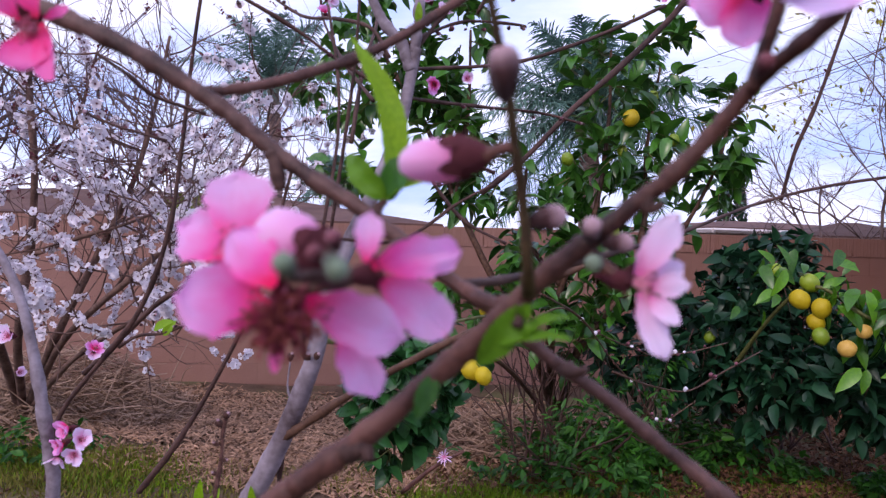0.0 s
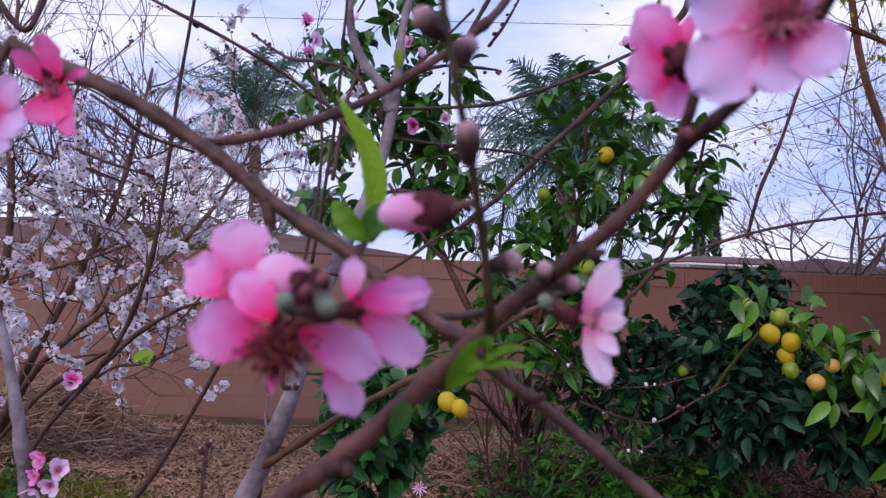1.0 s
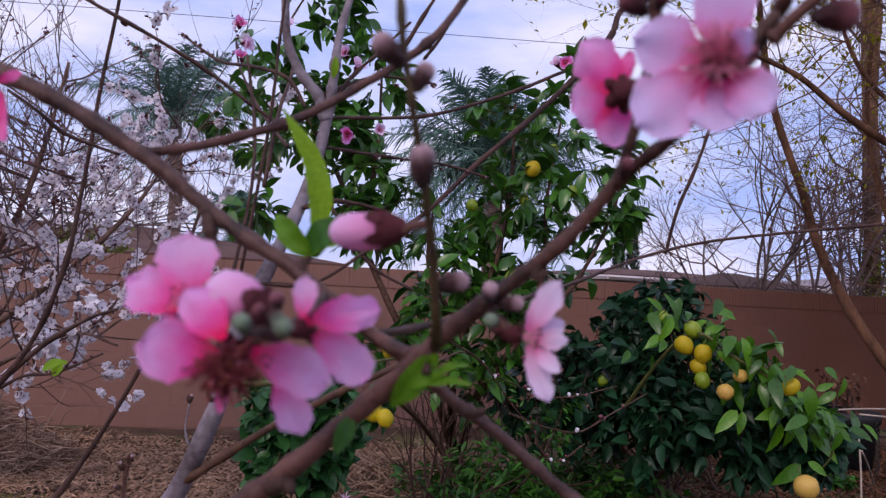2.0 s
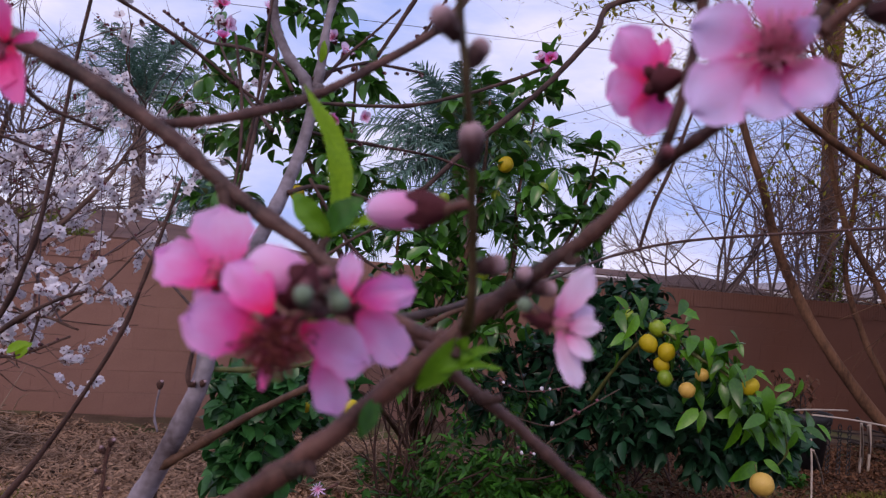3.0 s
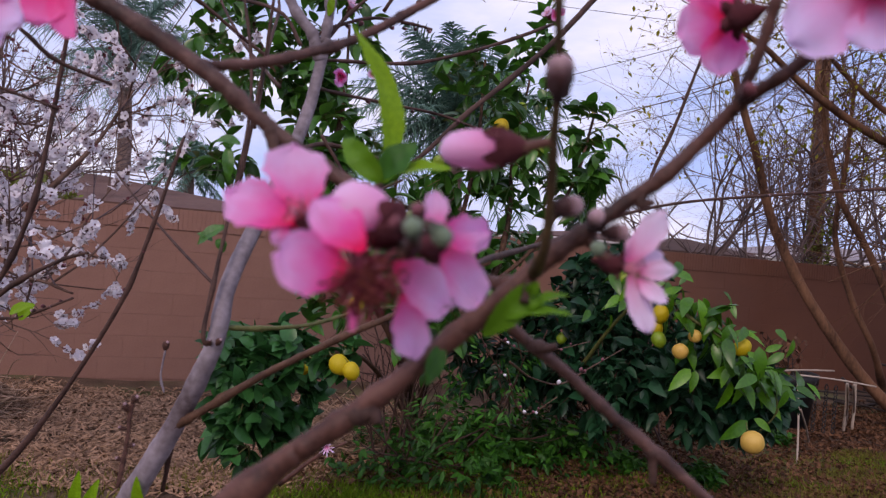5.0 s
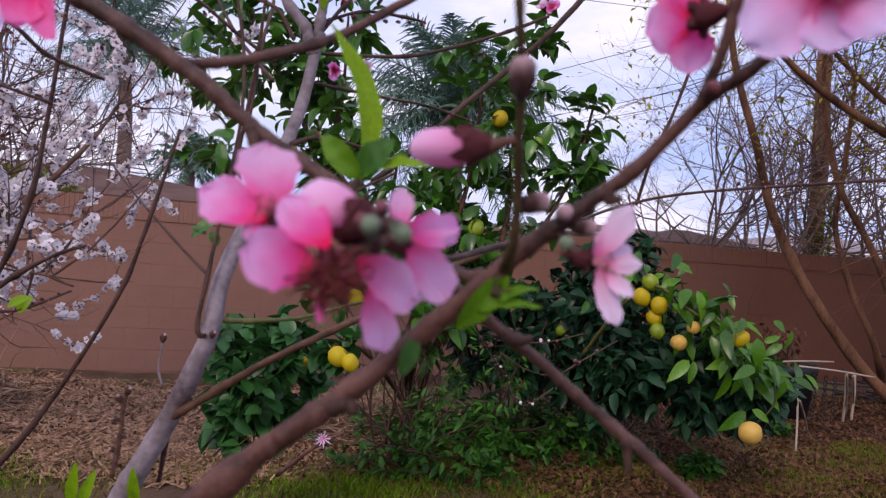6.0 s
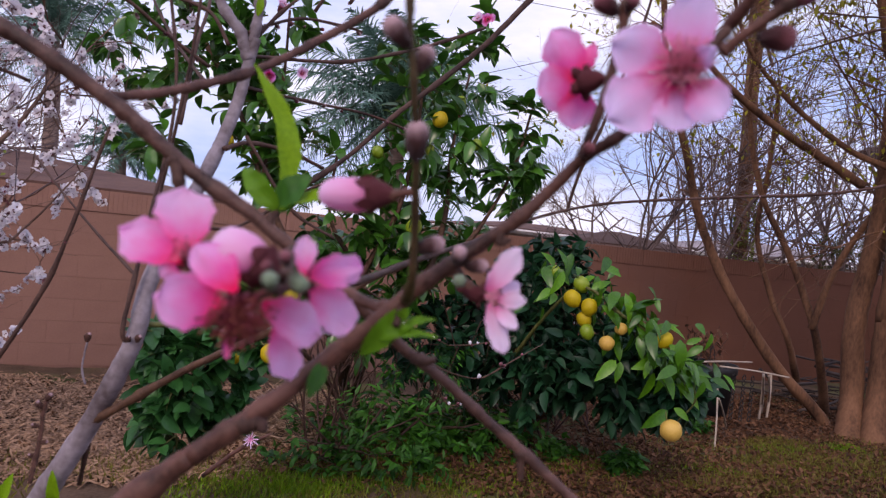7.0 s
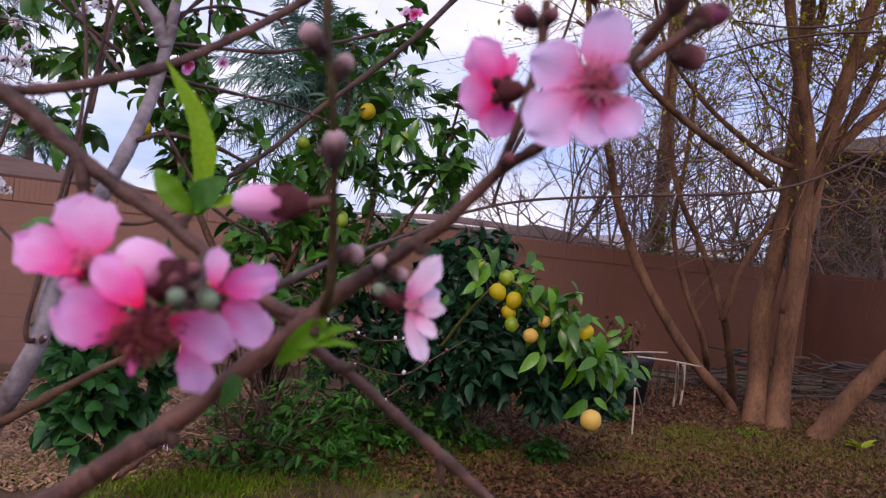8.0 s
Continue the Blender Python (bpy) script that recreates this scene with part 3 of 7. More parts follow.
def grow(geo, rng, at, d, length, radius, level, spread, ends=None, sides=5, lift=0.12, kids=(3, 5), shrink=0.62, seg=5):
    """A limb and, from it, smaller limbs, down to level 0."""
    d = np.asarray(d, float) / np.linalg.norm(d)
    pts, p = [np.asarray(at, float)], np.asarray(at, float)
    for i in range(seg):
        d = d + rng.normal(size=3) * 0.16 + np.array((0, 0, lift * 0.4))
        d /= np.linalg.norm(d)
        p = p + d * length / seg
        pts.append(p)
    pts = np.array(pts)
    geo.tube(pts, radius * np.linspace(1, 0.45, len(pts)), sides, False)
    if ends is not None:
        ends.append((pts, d, level))
    if level > 0:
        for k in range(rng.integers(*kids)):
            s = 0.25 + 0.75 * rng.random()
            i = min(int(s * seg), seg - 1)
            q = pts[i] + (pts[i + 1] - pts[i]) * (s * seg - i)
            nd = (pts[i + 1] - pts[i]) / np.linalg.norm(pts[i + 1] - pts[i]) + rng.normal(size=3) * spread
            grow(geo, rng, q, nd, length * shrink * (0.7 + 0.5 * rng.random()), radius * (0.72 - 0.3 * s), level - 1, spread, ends, max(3, sides - 1), lift, kids, shrink, seg)
    return pts


def build_bare_tree(at, height, seed, label, material, level=4, lean=(0, 0), stems=2, radius=0.16, group="", kids=(3, 6), leaves=0, spread=0.55):
    rng = np.random.default_rng(seed)
    tr = thing("bare_tree", at, label, "tree", group)
    g, ends = Geo(), []
    for i in range(stems):
        d = np.array((lean[0] + rng.normal() * 0.18, lean[1] + rng.normal() * 0.18, 1.0))
        stem = Geo()
        pts = grow(stem, rng, (rng.normal() * radius, rng.normal() * radius, -0.05), d, height * 0.62, radius, 0, spread, None, 8)
        part("trunk", stem, material, tr)
        for k in range(rng.integers(*kids) + 1):
            s = 0.25 + 0.75 * rng.random()
            q = min(int(s * 5), 4)
            at_q = pts[q] + (pts[q + 1] - pts[q]) * (s * 5 - q)
            nd = (pts[q + 1] - pts[q]) / np.linalg.norm(pts[q + 1] - pts[q]) + rng.normal(size=3) * spread
            grow(g, rng, at_q, nd, height * 0.38 * (0.7 + 0.5 * rng.random()), radius * (0.72 - 0.3 * s), level - 1, spread, ends, 6, kids=kids)
    tagged(part("crown", g, material, tr), kind="stuff")
    if leaves:
        tips = [e for e in ends if e[2] <= 1]
        pick = rng.integers(0, len(tips), leaves)
        pl = [tips[i][0][rng.integers(2, 6)] for i in pick]
        tn = [basis(v) for v in unit(rng, leaves)]
        g = Geo()
        g.copies(*LEAF_SMALL[:2], pl, tn, 0.05 + 0.05 * rng.random(leaves))
        part("leaves", g, LEAF_YELLOW, tr, "sparse yellow leaves")
    return tr


build_bare_tree((-6.6, 13.5, 0), 5.6, 11, "bare winter tree beyond the wall", BARK_FAR, 4, (0.1, 0), 3, 0.055, "bare trees beyond the wall")
build_bare_tree((-9.0, 12.0, 0), 5.8, 12, "bare winter tree beyond the wall", BARK_FAR, 4, (0.1, 0), 3, 0.06, "bare trees beyond the wall")

build_bare_tree((9.6, 12.0, 0), 6.2, 13, "bare winter tree beyond the wall", BARK_FAR, 4, (0.0, 0), 3, 0.036, "bare trees beyond the wall", spread=0.6, kids=(2, 5))
build_bare_tree((11.0, 12.8, 0), 7.0, 14, "bare winter tree beyond the wall", BARK_FAR, 3, (0.1, 0), 3, 0.040, "bare trees beyond the wall", leaves=250, spread=0.6, kids=(2, 5))
build_bare_tree((14.5, 14.0, 0), 6.2, 19, "bare winter tree beyond the wall", BARK_FAR, 3, (0.0, 0), 4, 0.06, "bare trees beyond the wall", leaves=400, spread=0.65)
build_bare_tree((17.5, 12.0, 0), 6.2, 20, "bare winter tree beyond the wall", BARK_FAR, 3, (0.0, 0), 4, 0.07, "bare trees beyond the wall", leaves=600, spread=0.65)
build_bare_tree((11.8, 9.6, 0), 6.7, 24, "bare winter tree beyond the wall", BARK_FAR, 3, (0.0, 0), 3, 0.045, "bare trees beyond the wall", leaves=150, spread=0.75, kids=(2, 5))
build_bare_tree((10.2, 10.2, 0), 6.2, 25, "bare winter tree beyond the wall", BARK_FAR, 3, (0.0, 0), 2, 0.035, "bare trees beyond the wall", leaves=80, spread=0.75, kids=(2, 5))
build_bare_tree((8.6, 11.4, 0), 5.6, 16, "bare winter tree beyond the wall", BARK_FAR, 4, (0.0, 0), 3, 0.036, "bare trees beyond the wall", spread=0.6, kids=(2, 5))
build_bare_tree((7.77, 12.72, 0), 6.4, 26, "bare winter tree beyond the wall", BARK_FAR, 4, (0.0, 0), 3, 0.038, "bare trees beyond the wall", spread=0.62, kids=(3, 5))
build_bare_tree((10.32, 14.62, 0), 7.2, 27, "bare winter tree beyond the wall", BARK_FAR, 4, (0.0, 0), 3, 0.042, "bare trees beyond the wall", spread=0.62, kids=(3, 5))
build_bare_tree((9.07, 16.58, 0), 5.2, 28, "bare winter tree beyond the wall", BARK_FAR, 4, (0.1, 0), 3, 0.045, "bare trees beyond the wall", spread=0.62, kids=(3, 5))
build_bare_tree((15.5, 11.0, 0), 6.0, 18, "bare winter tree beyond the wall", BARK_TREE, 3, (0.0, 0), 3, 0.06, "bare trees beyond the wall", leaves=600, spread=0.7)

# straight trunk with ivy, beyond the wall
IVY_TOP = (10.379, 12.726, 7.464)
IVY_FOOT = (10.474, 12.645, 1.6202)
ivy_tree = thing("tall_tree", (IVY_FOOT[0], IVY_FOOT[1], 0), "tall straight brown trunk with ivy beyond the wall", "tree")
rng = np.random.default_rng(31)
g = Geo()
branch_geo(g, [(IVY_FOOT[0] - 0.05, IVY_FOOT[1], -0.05), IVY_FOOT, IVY_TOP, (IVY_TOP[0] + 0.3, IVY_TOP[1], IVY_TOP[2] + 4)], 0.165, 0.125, rng, 10, 8)
keep_world(part("trunk", g, BARK_TREE), ivy_tree)
g = Geo()
for k in range(9):
    z = 3.2 + k * 0.7
    grow(g, rng, (IVY_FOOT[0] + (z - 1.7) * 0.08, IVY_FOOT[1], z), (rng.normal(), rng.normal() * 0.5, 0.5), 2.0, 0.04, 2, 0.5, None, 5)
keep_world(tagged(part("crown", g, BARK_FAR), kind="stuff"), ivy_tree)
g = Geo()
n = 700
z = 1.2 + 1.9 * rng.random(n) ** 1.2
a = rng.random(n) * 6.283
pl = np.stack((IVY_FOOT[0] + (z - 1.7) * 0.08 + 0.25 * np.cos(a), IVY_FOOT[1] + 0.25 * np.sin(a), z), 1)
g.copies(*LEAF_SMALL[:2], pl, [basis(v) for v in unit(rng, n)], 0.08 + 0.1 * rng.random(n))
keep_world(part("ivy", g, LEAF_IVY, label="olive green ivy leaves"), ivy_tree)


# overhead cables
def cable(a, b, sag, radius=0.012):
    a, b = np.asarray(a, float), np.asarray(b, float)
    s = np.linspace(0, 1, 24)
    g = Geo()
    mid = a + (b - a) * s[:, None] - np.array((0, 0, 1)) * (sag * 4 * s * (1 - s))[:, None]
    g.tube(mid, radius, 5)
    return tagged(part("overhead_cable", g, WIRE), "thin black overhead cable against the sky", "cable", "overhead cables")


cable((-31.152, 26.456, 10.460), (26.083, 24.921, 11.359), 0.0)
cable((5.211, 25.502, 5.449), (25.090, 19.669, 11.240), 0.2)
cable((3.249, 26.075, 4.599), (25.161, 19.641, 10.502), 0.2)
cable((1.1105, 26.717, 5.585), (22.865, 20.345, 13.133), 0.2)


# ---- the big bare tree with several trunks ----
def limb(geo, rng, pts, r0, r1, sides=12, knots=4):
    """A big limb; one that rises from the ground flares at its foot."""
    q = 0.72
    if pts[0][2] < 0.05:
        pts = [(pts[0][0], pts[0][1], -0.2), *pts[1:]]
        r = (r0 * 1.45 * q, r0 * q, *np.linspace(r0 * 0.95, r1, len(pts) - 2) * q)
    else:
        r = tuple(np.linspace(r0, r1, len(pts)) * q)
    return branch_geo(geo, pts, r, r1, rng, sides, 8, knots, 0.10, 0.10)


BIG = (5.717, 4.996, 0.0000)
big_tree = thing("bare_tree", BIG, "large bare multi-trunk tree with brown bark and sparse yellow leaves", "tree")
rng = np.random.default_rng(41)
TRUNKS = (
    ([(5.603, 4.995, 0.0000), (5.806, 5.208, 0.3037), (5.809, 5.268, 1.0586), (5.932, 5.228, 2.0182), (5.953, 5.228, 2.9064), (5.951, 5.241, 4.028), (5.987, 5.349, 5.375)], 0.150, 0.085),
    ([(5.713, 4.841, 0.0000), (5.893, 5.010, 0.3532), (5.909, 5.011, 1.1014), (5.976, 4.993, 2.0280), (6.001, 4.935, 2.6591), (6.127, 4.838, 3.576), (6.343, 4.759, 4.564)], 0.140, 0.080),
    ([(5.893, 5.018, 1.0995), (5.839, 4.939, 1.8440), (5.667, 4.804, 2.7667), (5.368, 4.829, 3.641), (5.135, 4.826, 4.390)], 0.11, 0.06),
    ([(5.729, 5.283, 0.0000), (5.732, 5.507, 0.0779), (5.221, 5.616, 0.5532), (4.669, 5.744, 1.2752), (4.296, 5.798, 1.9392), (4.068, 5.790, 2.5438), (3.771, 5.814, 3.348), (3.592, 5.790, 4.310)], 0.078, 0.036),
    ([(5.596, 5.155, 2.3839), (5.104, 5.144, 2.5685), (4.456, 5.090, 2.7885), (3.891, 5.003, 3.014), (3.461, 4.967, 3.272), (3.017, 4.937, 3.410)], 0.062, 0.022),
    ([(5.788, 5.077, 2.5794), (5.457, 5.216, 2.7116), (4.869, 5.355, 3.085), (4.387, 5.453, 3.569), (4.101, 5.470, 4.226)], 0.045, 0.02),
    ([(6.027, 4.924, 2.6623), (6.332, 4.748, 3.092), (6.654, 4.511, 3.564), (7.115, 4.217, 4.040)], 0.075, 0.035),
    ([(6.135, 4.882, 2.9033), (6.623, 4.957, 3.578), (6.964, 5.040, 4.323), (7.099, 5.101, 5.105)], 0.06, 0.03),
    ([(5.790, 4.566, 0.0000), (5.945, 4.445, 0.1966), (6.107, 4.273, 0.5878), (6.306, 4.087, 0.9987), (6.624, 3.852, 1.5142)], 0.125, 0.09),
    ([(6.441, 6.076, -0.0000), (5.818, 5.695, 0.7489), (5.614, 5.786, 1.3475), (5.429, 5.867, 1.7614), (5.140, 5.993, 2.3498), (4.963, 6.076, 3.263), (5.007, 6.068, 4.266)], 0.055, 0.028),
    ([(6.550, 6.533, 0.0000), (5.783, 6.033, 0.6887), (5.495, 6.050, 1.1843), (5.229, 6.059, 1.8589), (5.207, 5.967, 2.5449), (5.166, 5.885, 3.395)], 0.045, 0.024),
    ([(5.666, 5.651, 0.9337), (5.730, 5.523, 1.5038), (5.879, 5.358, 2.0095), (6.165, 5.244, 2.4632)], 0.055, 0.03),
)
# two unseen overhead limbs, added to cast shade on the wall
TRUNKS += (
    ([(5.951, 5.241, 4.028), (6.1, 5.2, 4.3), (5.2, 4.6, 4.9), (4.0, 3.8, 5.3)], 0.07, 0.025),
    ([(6.127, 4.838, 3.576), (7.2, 5.0, 4.4), (7.0, 4.0, 5.0), (6.6, 2.8, 5.5)], 0.07, 0.025),
)
ends = []
for n_limb, (pts, r0, r1) in enumerate(TRUNKS):
    g = Geo()
    line, r = limb(g, rng, pts, r0, r1)
    keep_world(part("trunk", g, BARK_TREE), big_tree)
    k = len(line)
    g = Geo()
    first = int(k * 0.45)
    for m in range(18 if n_limb in (0, 1, 2, 6, 7, 12, 13) else 12):
        i = rng.integers(first, k)
        if line[i][2] < 1.9:
            continue
        grow(g, rng, line[i], rng.normal(size=3) * (1, 0.6, 0.6) + (0, 0, 0.5), 1.2 + 0.8 * rng.random(), max(0.006, r[i] * 0.13), 3, 0.6, ends, 5, kids=(2, 5), shrink=0.62)
    if g.n:
        keep_world(tagged(part("spray", g, BARK_TREE), "fine bare twigs", kind="stuff"), big_tree)
tips = [e for e in ends if e[2] <= 1 and e[0][0][2] > 2.3]
pick = rng.integers(0, len(tips), 8000)
pl = [tips[i][0][rng.integers(1, 6)] + rng.normal(size=3) * 0.02 for i in pick]
g = Geo()
g.copies(*LEAF_SMALL[:2], pl, [basis(v) for v in unit(rng, 8000)], 0.040 + 0.045 * rng.random(8000))
# high leaves thicken the crown and, mostly out of view, add shade
high = [e for e in ends if e[0][0][2] > 3.9]
pick = rng.integers(0, len(high), 6000)
pl = [high[i][0][rng.integers(1, 6)] + rng.normal(size=3) * 0.06 for i in pick]
g.copies(*LEAF_SMALL[:2], pl, [basis(v) for v in unit(rng, 6000)], 0.05 + 0.06 * rng.random(6000))
keep_world(part("leaves", g, LEAF_YELLOW, label="sparse yellow green leaves"), big_tree)

# heap of cut branches by the wall
heap = thing("branch_heap", (6.902, 6.624, 0.0000), "heap of cut grey branches piled beside the wall", "wood pile")
rng = np.random.default_rng(42)
h0, h1 = np.array((6.091, 6.492, -0.0000)), np.array((9.838, 6.015, 0.0000))
for i in range(84):
    c = h0 + (h1 - h0) * rng.random() + np.array((rng.normal() * 0.15, rng.normal() * 0.22, 0.03 + 0.50 * rng.random() ** 1.2))
    d = (h1 - h0) / np.linalg.norm(h1 - h0) + rng.normal(size=3) * (0.25, 0.35, 0.12)
    ln = 0.4 + 0.9 * rng.random()
    g = Geo()
    pts = [c - d * ln * 0.5, c + rng.normal(size=3) * 0.04, c + d * ln * 0.5]
    pts = [(p[0], p[1], max(p[2], 0.03)) for p in pts]
    branch_geo(g, pts, 0.008 + 0.014 * rng.random(), 0.006, rng, 6, 5, 2)
    keep_world(part("stick", g, STICK), heap)

# stand with thin posts, and a black pot
stand = thing("plant_stand", (5.364, 5.860, 0.0000), "low weathered stand of pale sticks with thin posts", "stand")
for a, b, r in (((3.886, 4.763, 0.6466), (4.842, 5.015, 0.5360), 0.008), ((3.447, 4.621, 0.6860), (4.393, 4.986, 0.6589), 0.008), ((4.495, 4.943, 0.5610), (5.252, 5.759, 0.0000), 0.011), ((4.611, 5.003, 0.5417), (5.430, 5.863, 0.0000), 0.010), ((3.805, 4.688, 0.6293), (3.751, 4.558, 0.0000), 0.008), ((3.640, 4.430, 0.4455), (4.314, 5.118, 0.0000), 0.008), ((5.027, 5.534, 0.47), (5.027, 5.534, 0.0), 0.014), ((5.164, 5.584, 0.47), (5.164, 5.584, 0.0), 0.014)):
    g = Geo()
    g.tube(smooth_line([a, (np.array(a) + b) / 2 + (0.01, 0, 0.008), b], 5), r, 6)
    keep_world(part("bar", g, POST), stand)
for top in (np.array((4.201, 4.956, 0.5635)), np.array((4.312, 4.964, 0.5553)), np.array((4.414, 4.976, 0.5459))):
    g = Geo()
    for k in range(9):
        c = top - (0, 0, 0.03 + 0.045 * k)
        a = np.arange(9) * 2 * math.pi / 8
        g.tube(np.stack((c[0] + 0.016 * np.cos(a), c[1] + 0.004 * np.sin(a * 2), c[2] + 0.024 * np.sin(a)), 1), 0.005, 4)
    keep_world(part("chain", g, BLACK_PLASTIC, label="dark hanging chain"), stand)


def build_pot(at, radius, height):
    pot = thing("plant_pot", at, "black plastic nursery pot under the citrus branch", "pot")
    a = np.arange(25) * 2 * math.pi / 24
    g = Geo()
    prof = [(0.78, 0), (0.97, 0.82), (1.04, 0.84), (1.06, 1.0), (0.98, 1.0), (0.92, 0.84), (0.7, 0.1)]
    v = [(radius * r * math.cos(t), radius * r * math.sin(t), height * z) for r, z in prof for t in a[:24]]
    f = [(i * 24 + j, i * 24 + (j + 1) % 24, (i + 1) * 24 + (j + 1) % 24, (i + 1) * 24 + j) for i in range(len(prof) - 1) for j in range(24)]
    g.add(v, f + [tuple(range(24))[::-1], tuple(range(144, 168))])
    part("shell", g, BLACK_PLASTIC, pot)
    return pot


build_pot((4.544, 5.724, 0.0000), 0.25, 0.52)
dead = thing("dead_plant", (4.544, 5.724, 0.50), "withered brown plant in the black pot", "plant")
rng = np.random.default_rng(43)
for k in range(9):
    g, dead_ends = Geo(), []
    grow(g, rng, (rng.normal() * 0.06, rng.normal() * 0.06, -0.06), (rng.normal() * 0.5, rng.normal() * 0.5, 1), 0.26 + 0.12 * rng.random(), 0.006, 1, 0.6, dead_ends, 5)
    part("stem", g, STICK, dead)
    pl = [e[0][rng.integers(2, 6)] for e in dead_ends for _ in range(4)]
    g = Geo()
    g.copies(*LEAF_SMALL[:2], pl, [basis(v - np.array((0, 0, 0.6))) for v in unit(rng, len(pl))], 0.05 + 0.05 * rng.random(len(pl)))
    part("leaves", g, LITTER, dead, "shrivelled brown leaves")


# ---- citrus ----
def fruit_mesh(name, radius, material, stretch=1.12, nipple=0.10):
    """A citrus fruit with a nipple at one end and a dimple at the stalk."""
    g = Geo()
    n, m = 14, 20
    v = []
    for i in range(n + 1):
        t = math.pi * i / n
        for j in range(m):
            a = 2 * math.pi * j / m
            r = math.sin(t) * (1 + 0.03 * math.sin(3 * a + i))
            z = math.cos(t) * stretch
            if i <= 2:
                z -= 0.05 * (2 - i)
            if i >= n - 2:
                z -= nipple * (i - n + 3) / 3
            v.append((radius * r * math.cos(a), radius * r * math.sin(a), radius * z))
    f = [(i * m + j, (i + 1) * m + j, (i + 1) * m + (j + 1) % m, i * m + (j + 1) % m) for i in range(n) for j in range(m)]
    g.add(v, f)
    return g.mesh(name, material)


LEMON_ME = fruit_mesh("lemon", 1.0, LEMON)
GREEN_ME = fruit_mesh("lemon", 1.0, LEMON_GREEN, 1.15)
GRAPE_ME = fruit_mesh("citrus_fruit", 1.0, GRAPEFRUIT, 0.98, 0.02)


def hang(tree, me, at, radius, rng, name="lemon", label=""):
    ob = new(name, me)
    keep_world(ob, tree)
    ob.location = at
    ob.scale = (radius,) * 3
    ob.rotation_euler = (rng.normal() * 0.35, rng.normal() * 0.35, rng.random() * 6)
    g = Geo()
    g.tube([(0, 0, 0.95), (0.05, 0, 1.25), (0.15, 0.1, 1.7)], 0.06, 5)
    stalk = new("stalk", g.mesh("stalk", BARK_GREEN))
    stalk.parent = ob
    return tagged(ob, label=label) if label else ob


def foliage(geo, twigs, rng, blobs, shoots, per, size, shape, outward=0.9, up=0.35, spread=0.5, twig_r=0.004):
    """Leafy shoots inside soft-edged blobs (centre, radii): each shoot carries leaves set round it, with gaps between the shoots."""
    for (c, r), count in zip(blobs, shoots):
        c, r = np.asarray(c, float), np.asarray(r, float)
        dirs = unit(rng, count)
        for d in dirs:
            a = c + d * r * (0.35 + 0.45 * rng.random())
            o = d * outward + np.array((0, 0, up)) + rng.normal(size=3) * 0.35
            o /= np.linalg.norm(o)
            ln = float(np.mean(r)) * (0.35 + 0.35 * rng.random())
            s = np.linspace(0, 1, 4)
            line = a + o * ln * s[:, None] + np.array((0, 0, -0.15 * ln)) * (s ** 2)[:, None]
            if twigs is not None:
                twigs.tube(line, twig_r * (1.2 - s), 4, False)
            k = per + rng.integers(-1, 3)
            q = np.linspace(0.15, 1.05, k)
            pl = a + o * ln * q[:, None] + np.array((0, 0, -0.15 * ln)) * (q ** 2)[:, None]
            tn = []
            for i in range(k):
                side = np.cross(o, unit(rng, 1)[0])
                side /= np.linalg.norm(side) + 1e-9
                ld = o * 0.45 + side * 0.8 + np.array((0, 0, -0.1)) + rng.normal(size=3) * 0.15
                tn.append(basis(ld, (rng.normal() * spread, rng.normal() * spread, 1)))
            geo.copies(shape[0], shape[1], pl, tn, size * (0.65 + 0.6 * rng.random(k)))


g = Geo()
foliage(g, None, np.random.default_rng(50), [((-3.482, 9.483, 1.4046), (0.5, 0.3, 0.42)), ((-3.092, 8.612, 1.6078), (0.5, 0.3, 0.32)), ((-4.675, 8.555, 1.2008), (0.8, 0.3, 0.3)), ((-3.411, 9.482, 0.5661), (0.6, 0.3, 0.8)), ((-3.055, 8.641, 0.7676), (0.6, 0.3, 0.8))], [150, 150, 150, 90, 90], 8, 0.07, LEAF_SMALL)
keep_world(part("crown", g, LEAF_IVY), hedge)
for at, label, blobs in (((11.729, 8.562, 2.1893), "unkempt olive brown shrub behind the dark wall", (((11.448, 8.678, 2.1554), (0.5, 0.4, 0.45)), ((11.980, 8.461, 2.5271), (0.6, 0.4, 0.7)), ((12.572, 8.213, 2.2911), (0.6, 0.4, 0.7)))),
                         ((11.368, 9.792, 1.9796), "thin olive shrub behind the wall", (((11.256, 9.840, 2.0768), (0.6, 0.4, 0.35)), ((10.447, 10.174, 1.9791), (0.4, 0.4, 0.3))))):
    over = thing("shrub", (at[0], at[1], 0.0), label, "shrub")
    g, tw = Geo(), Geo()
    rr = np.random.default_rng(55)
    for k in range(14):
        grow(tw, rr, (at[0] + rr.normal() * 0.3, at[1] + rr.normal() * 0.2, -0.02), (rr.normal() * 0.2, rr.normal() * 0.2, 1), 2.0, 0.02, 2, 0.45, None, 4)
    foliage(g, tw, rr, blobs, [70] * len(blobs), 8, 0.07, LEAF_SMALL)
    keep_world(tagged(part("stem", tw, BARK_FAR), kind="stuff"), over)
    keep_world(part("crown", g, LEAF_OLIVE), over)
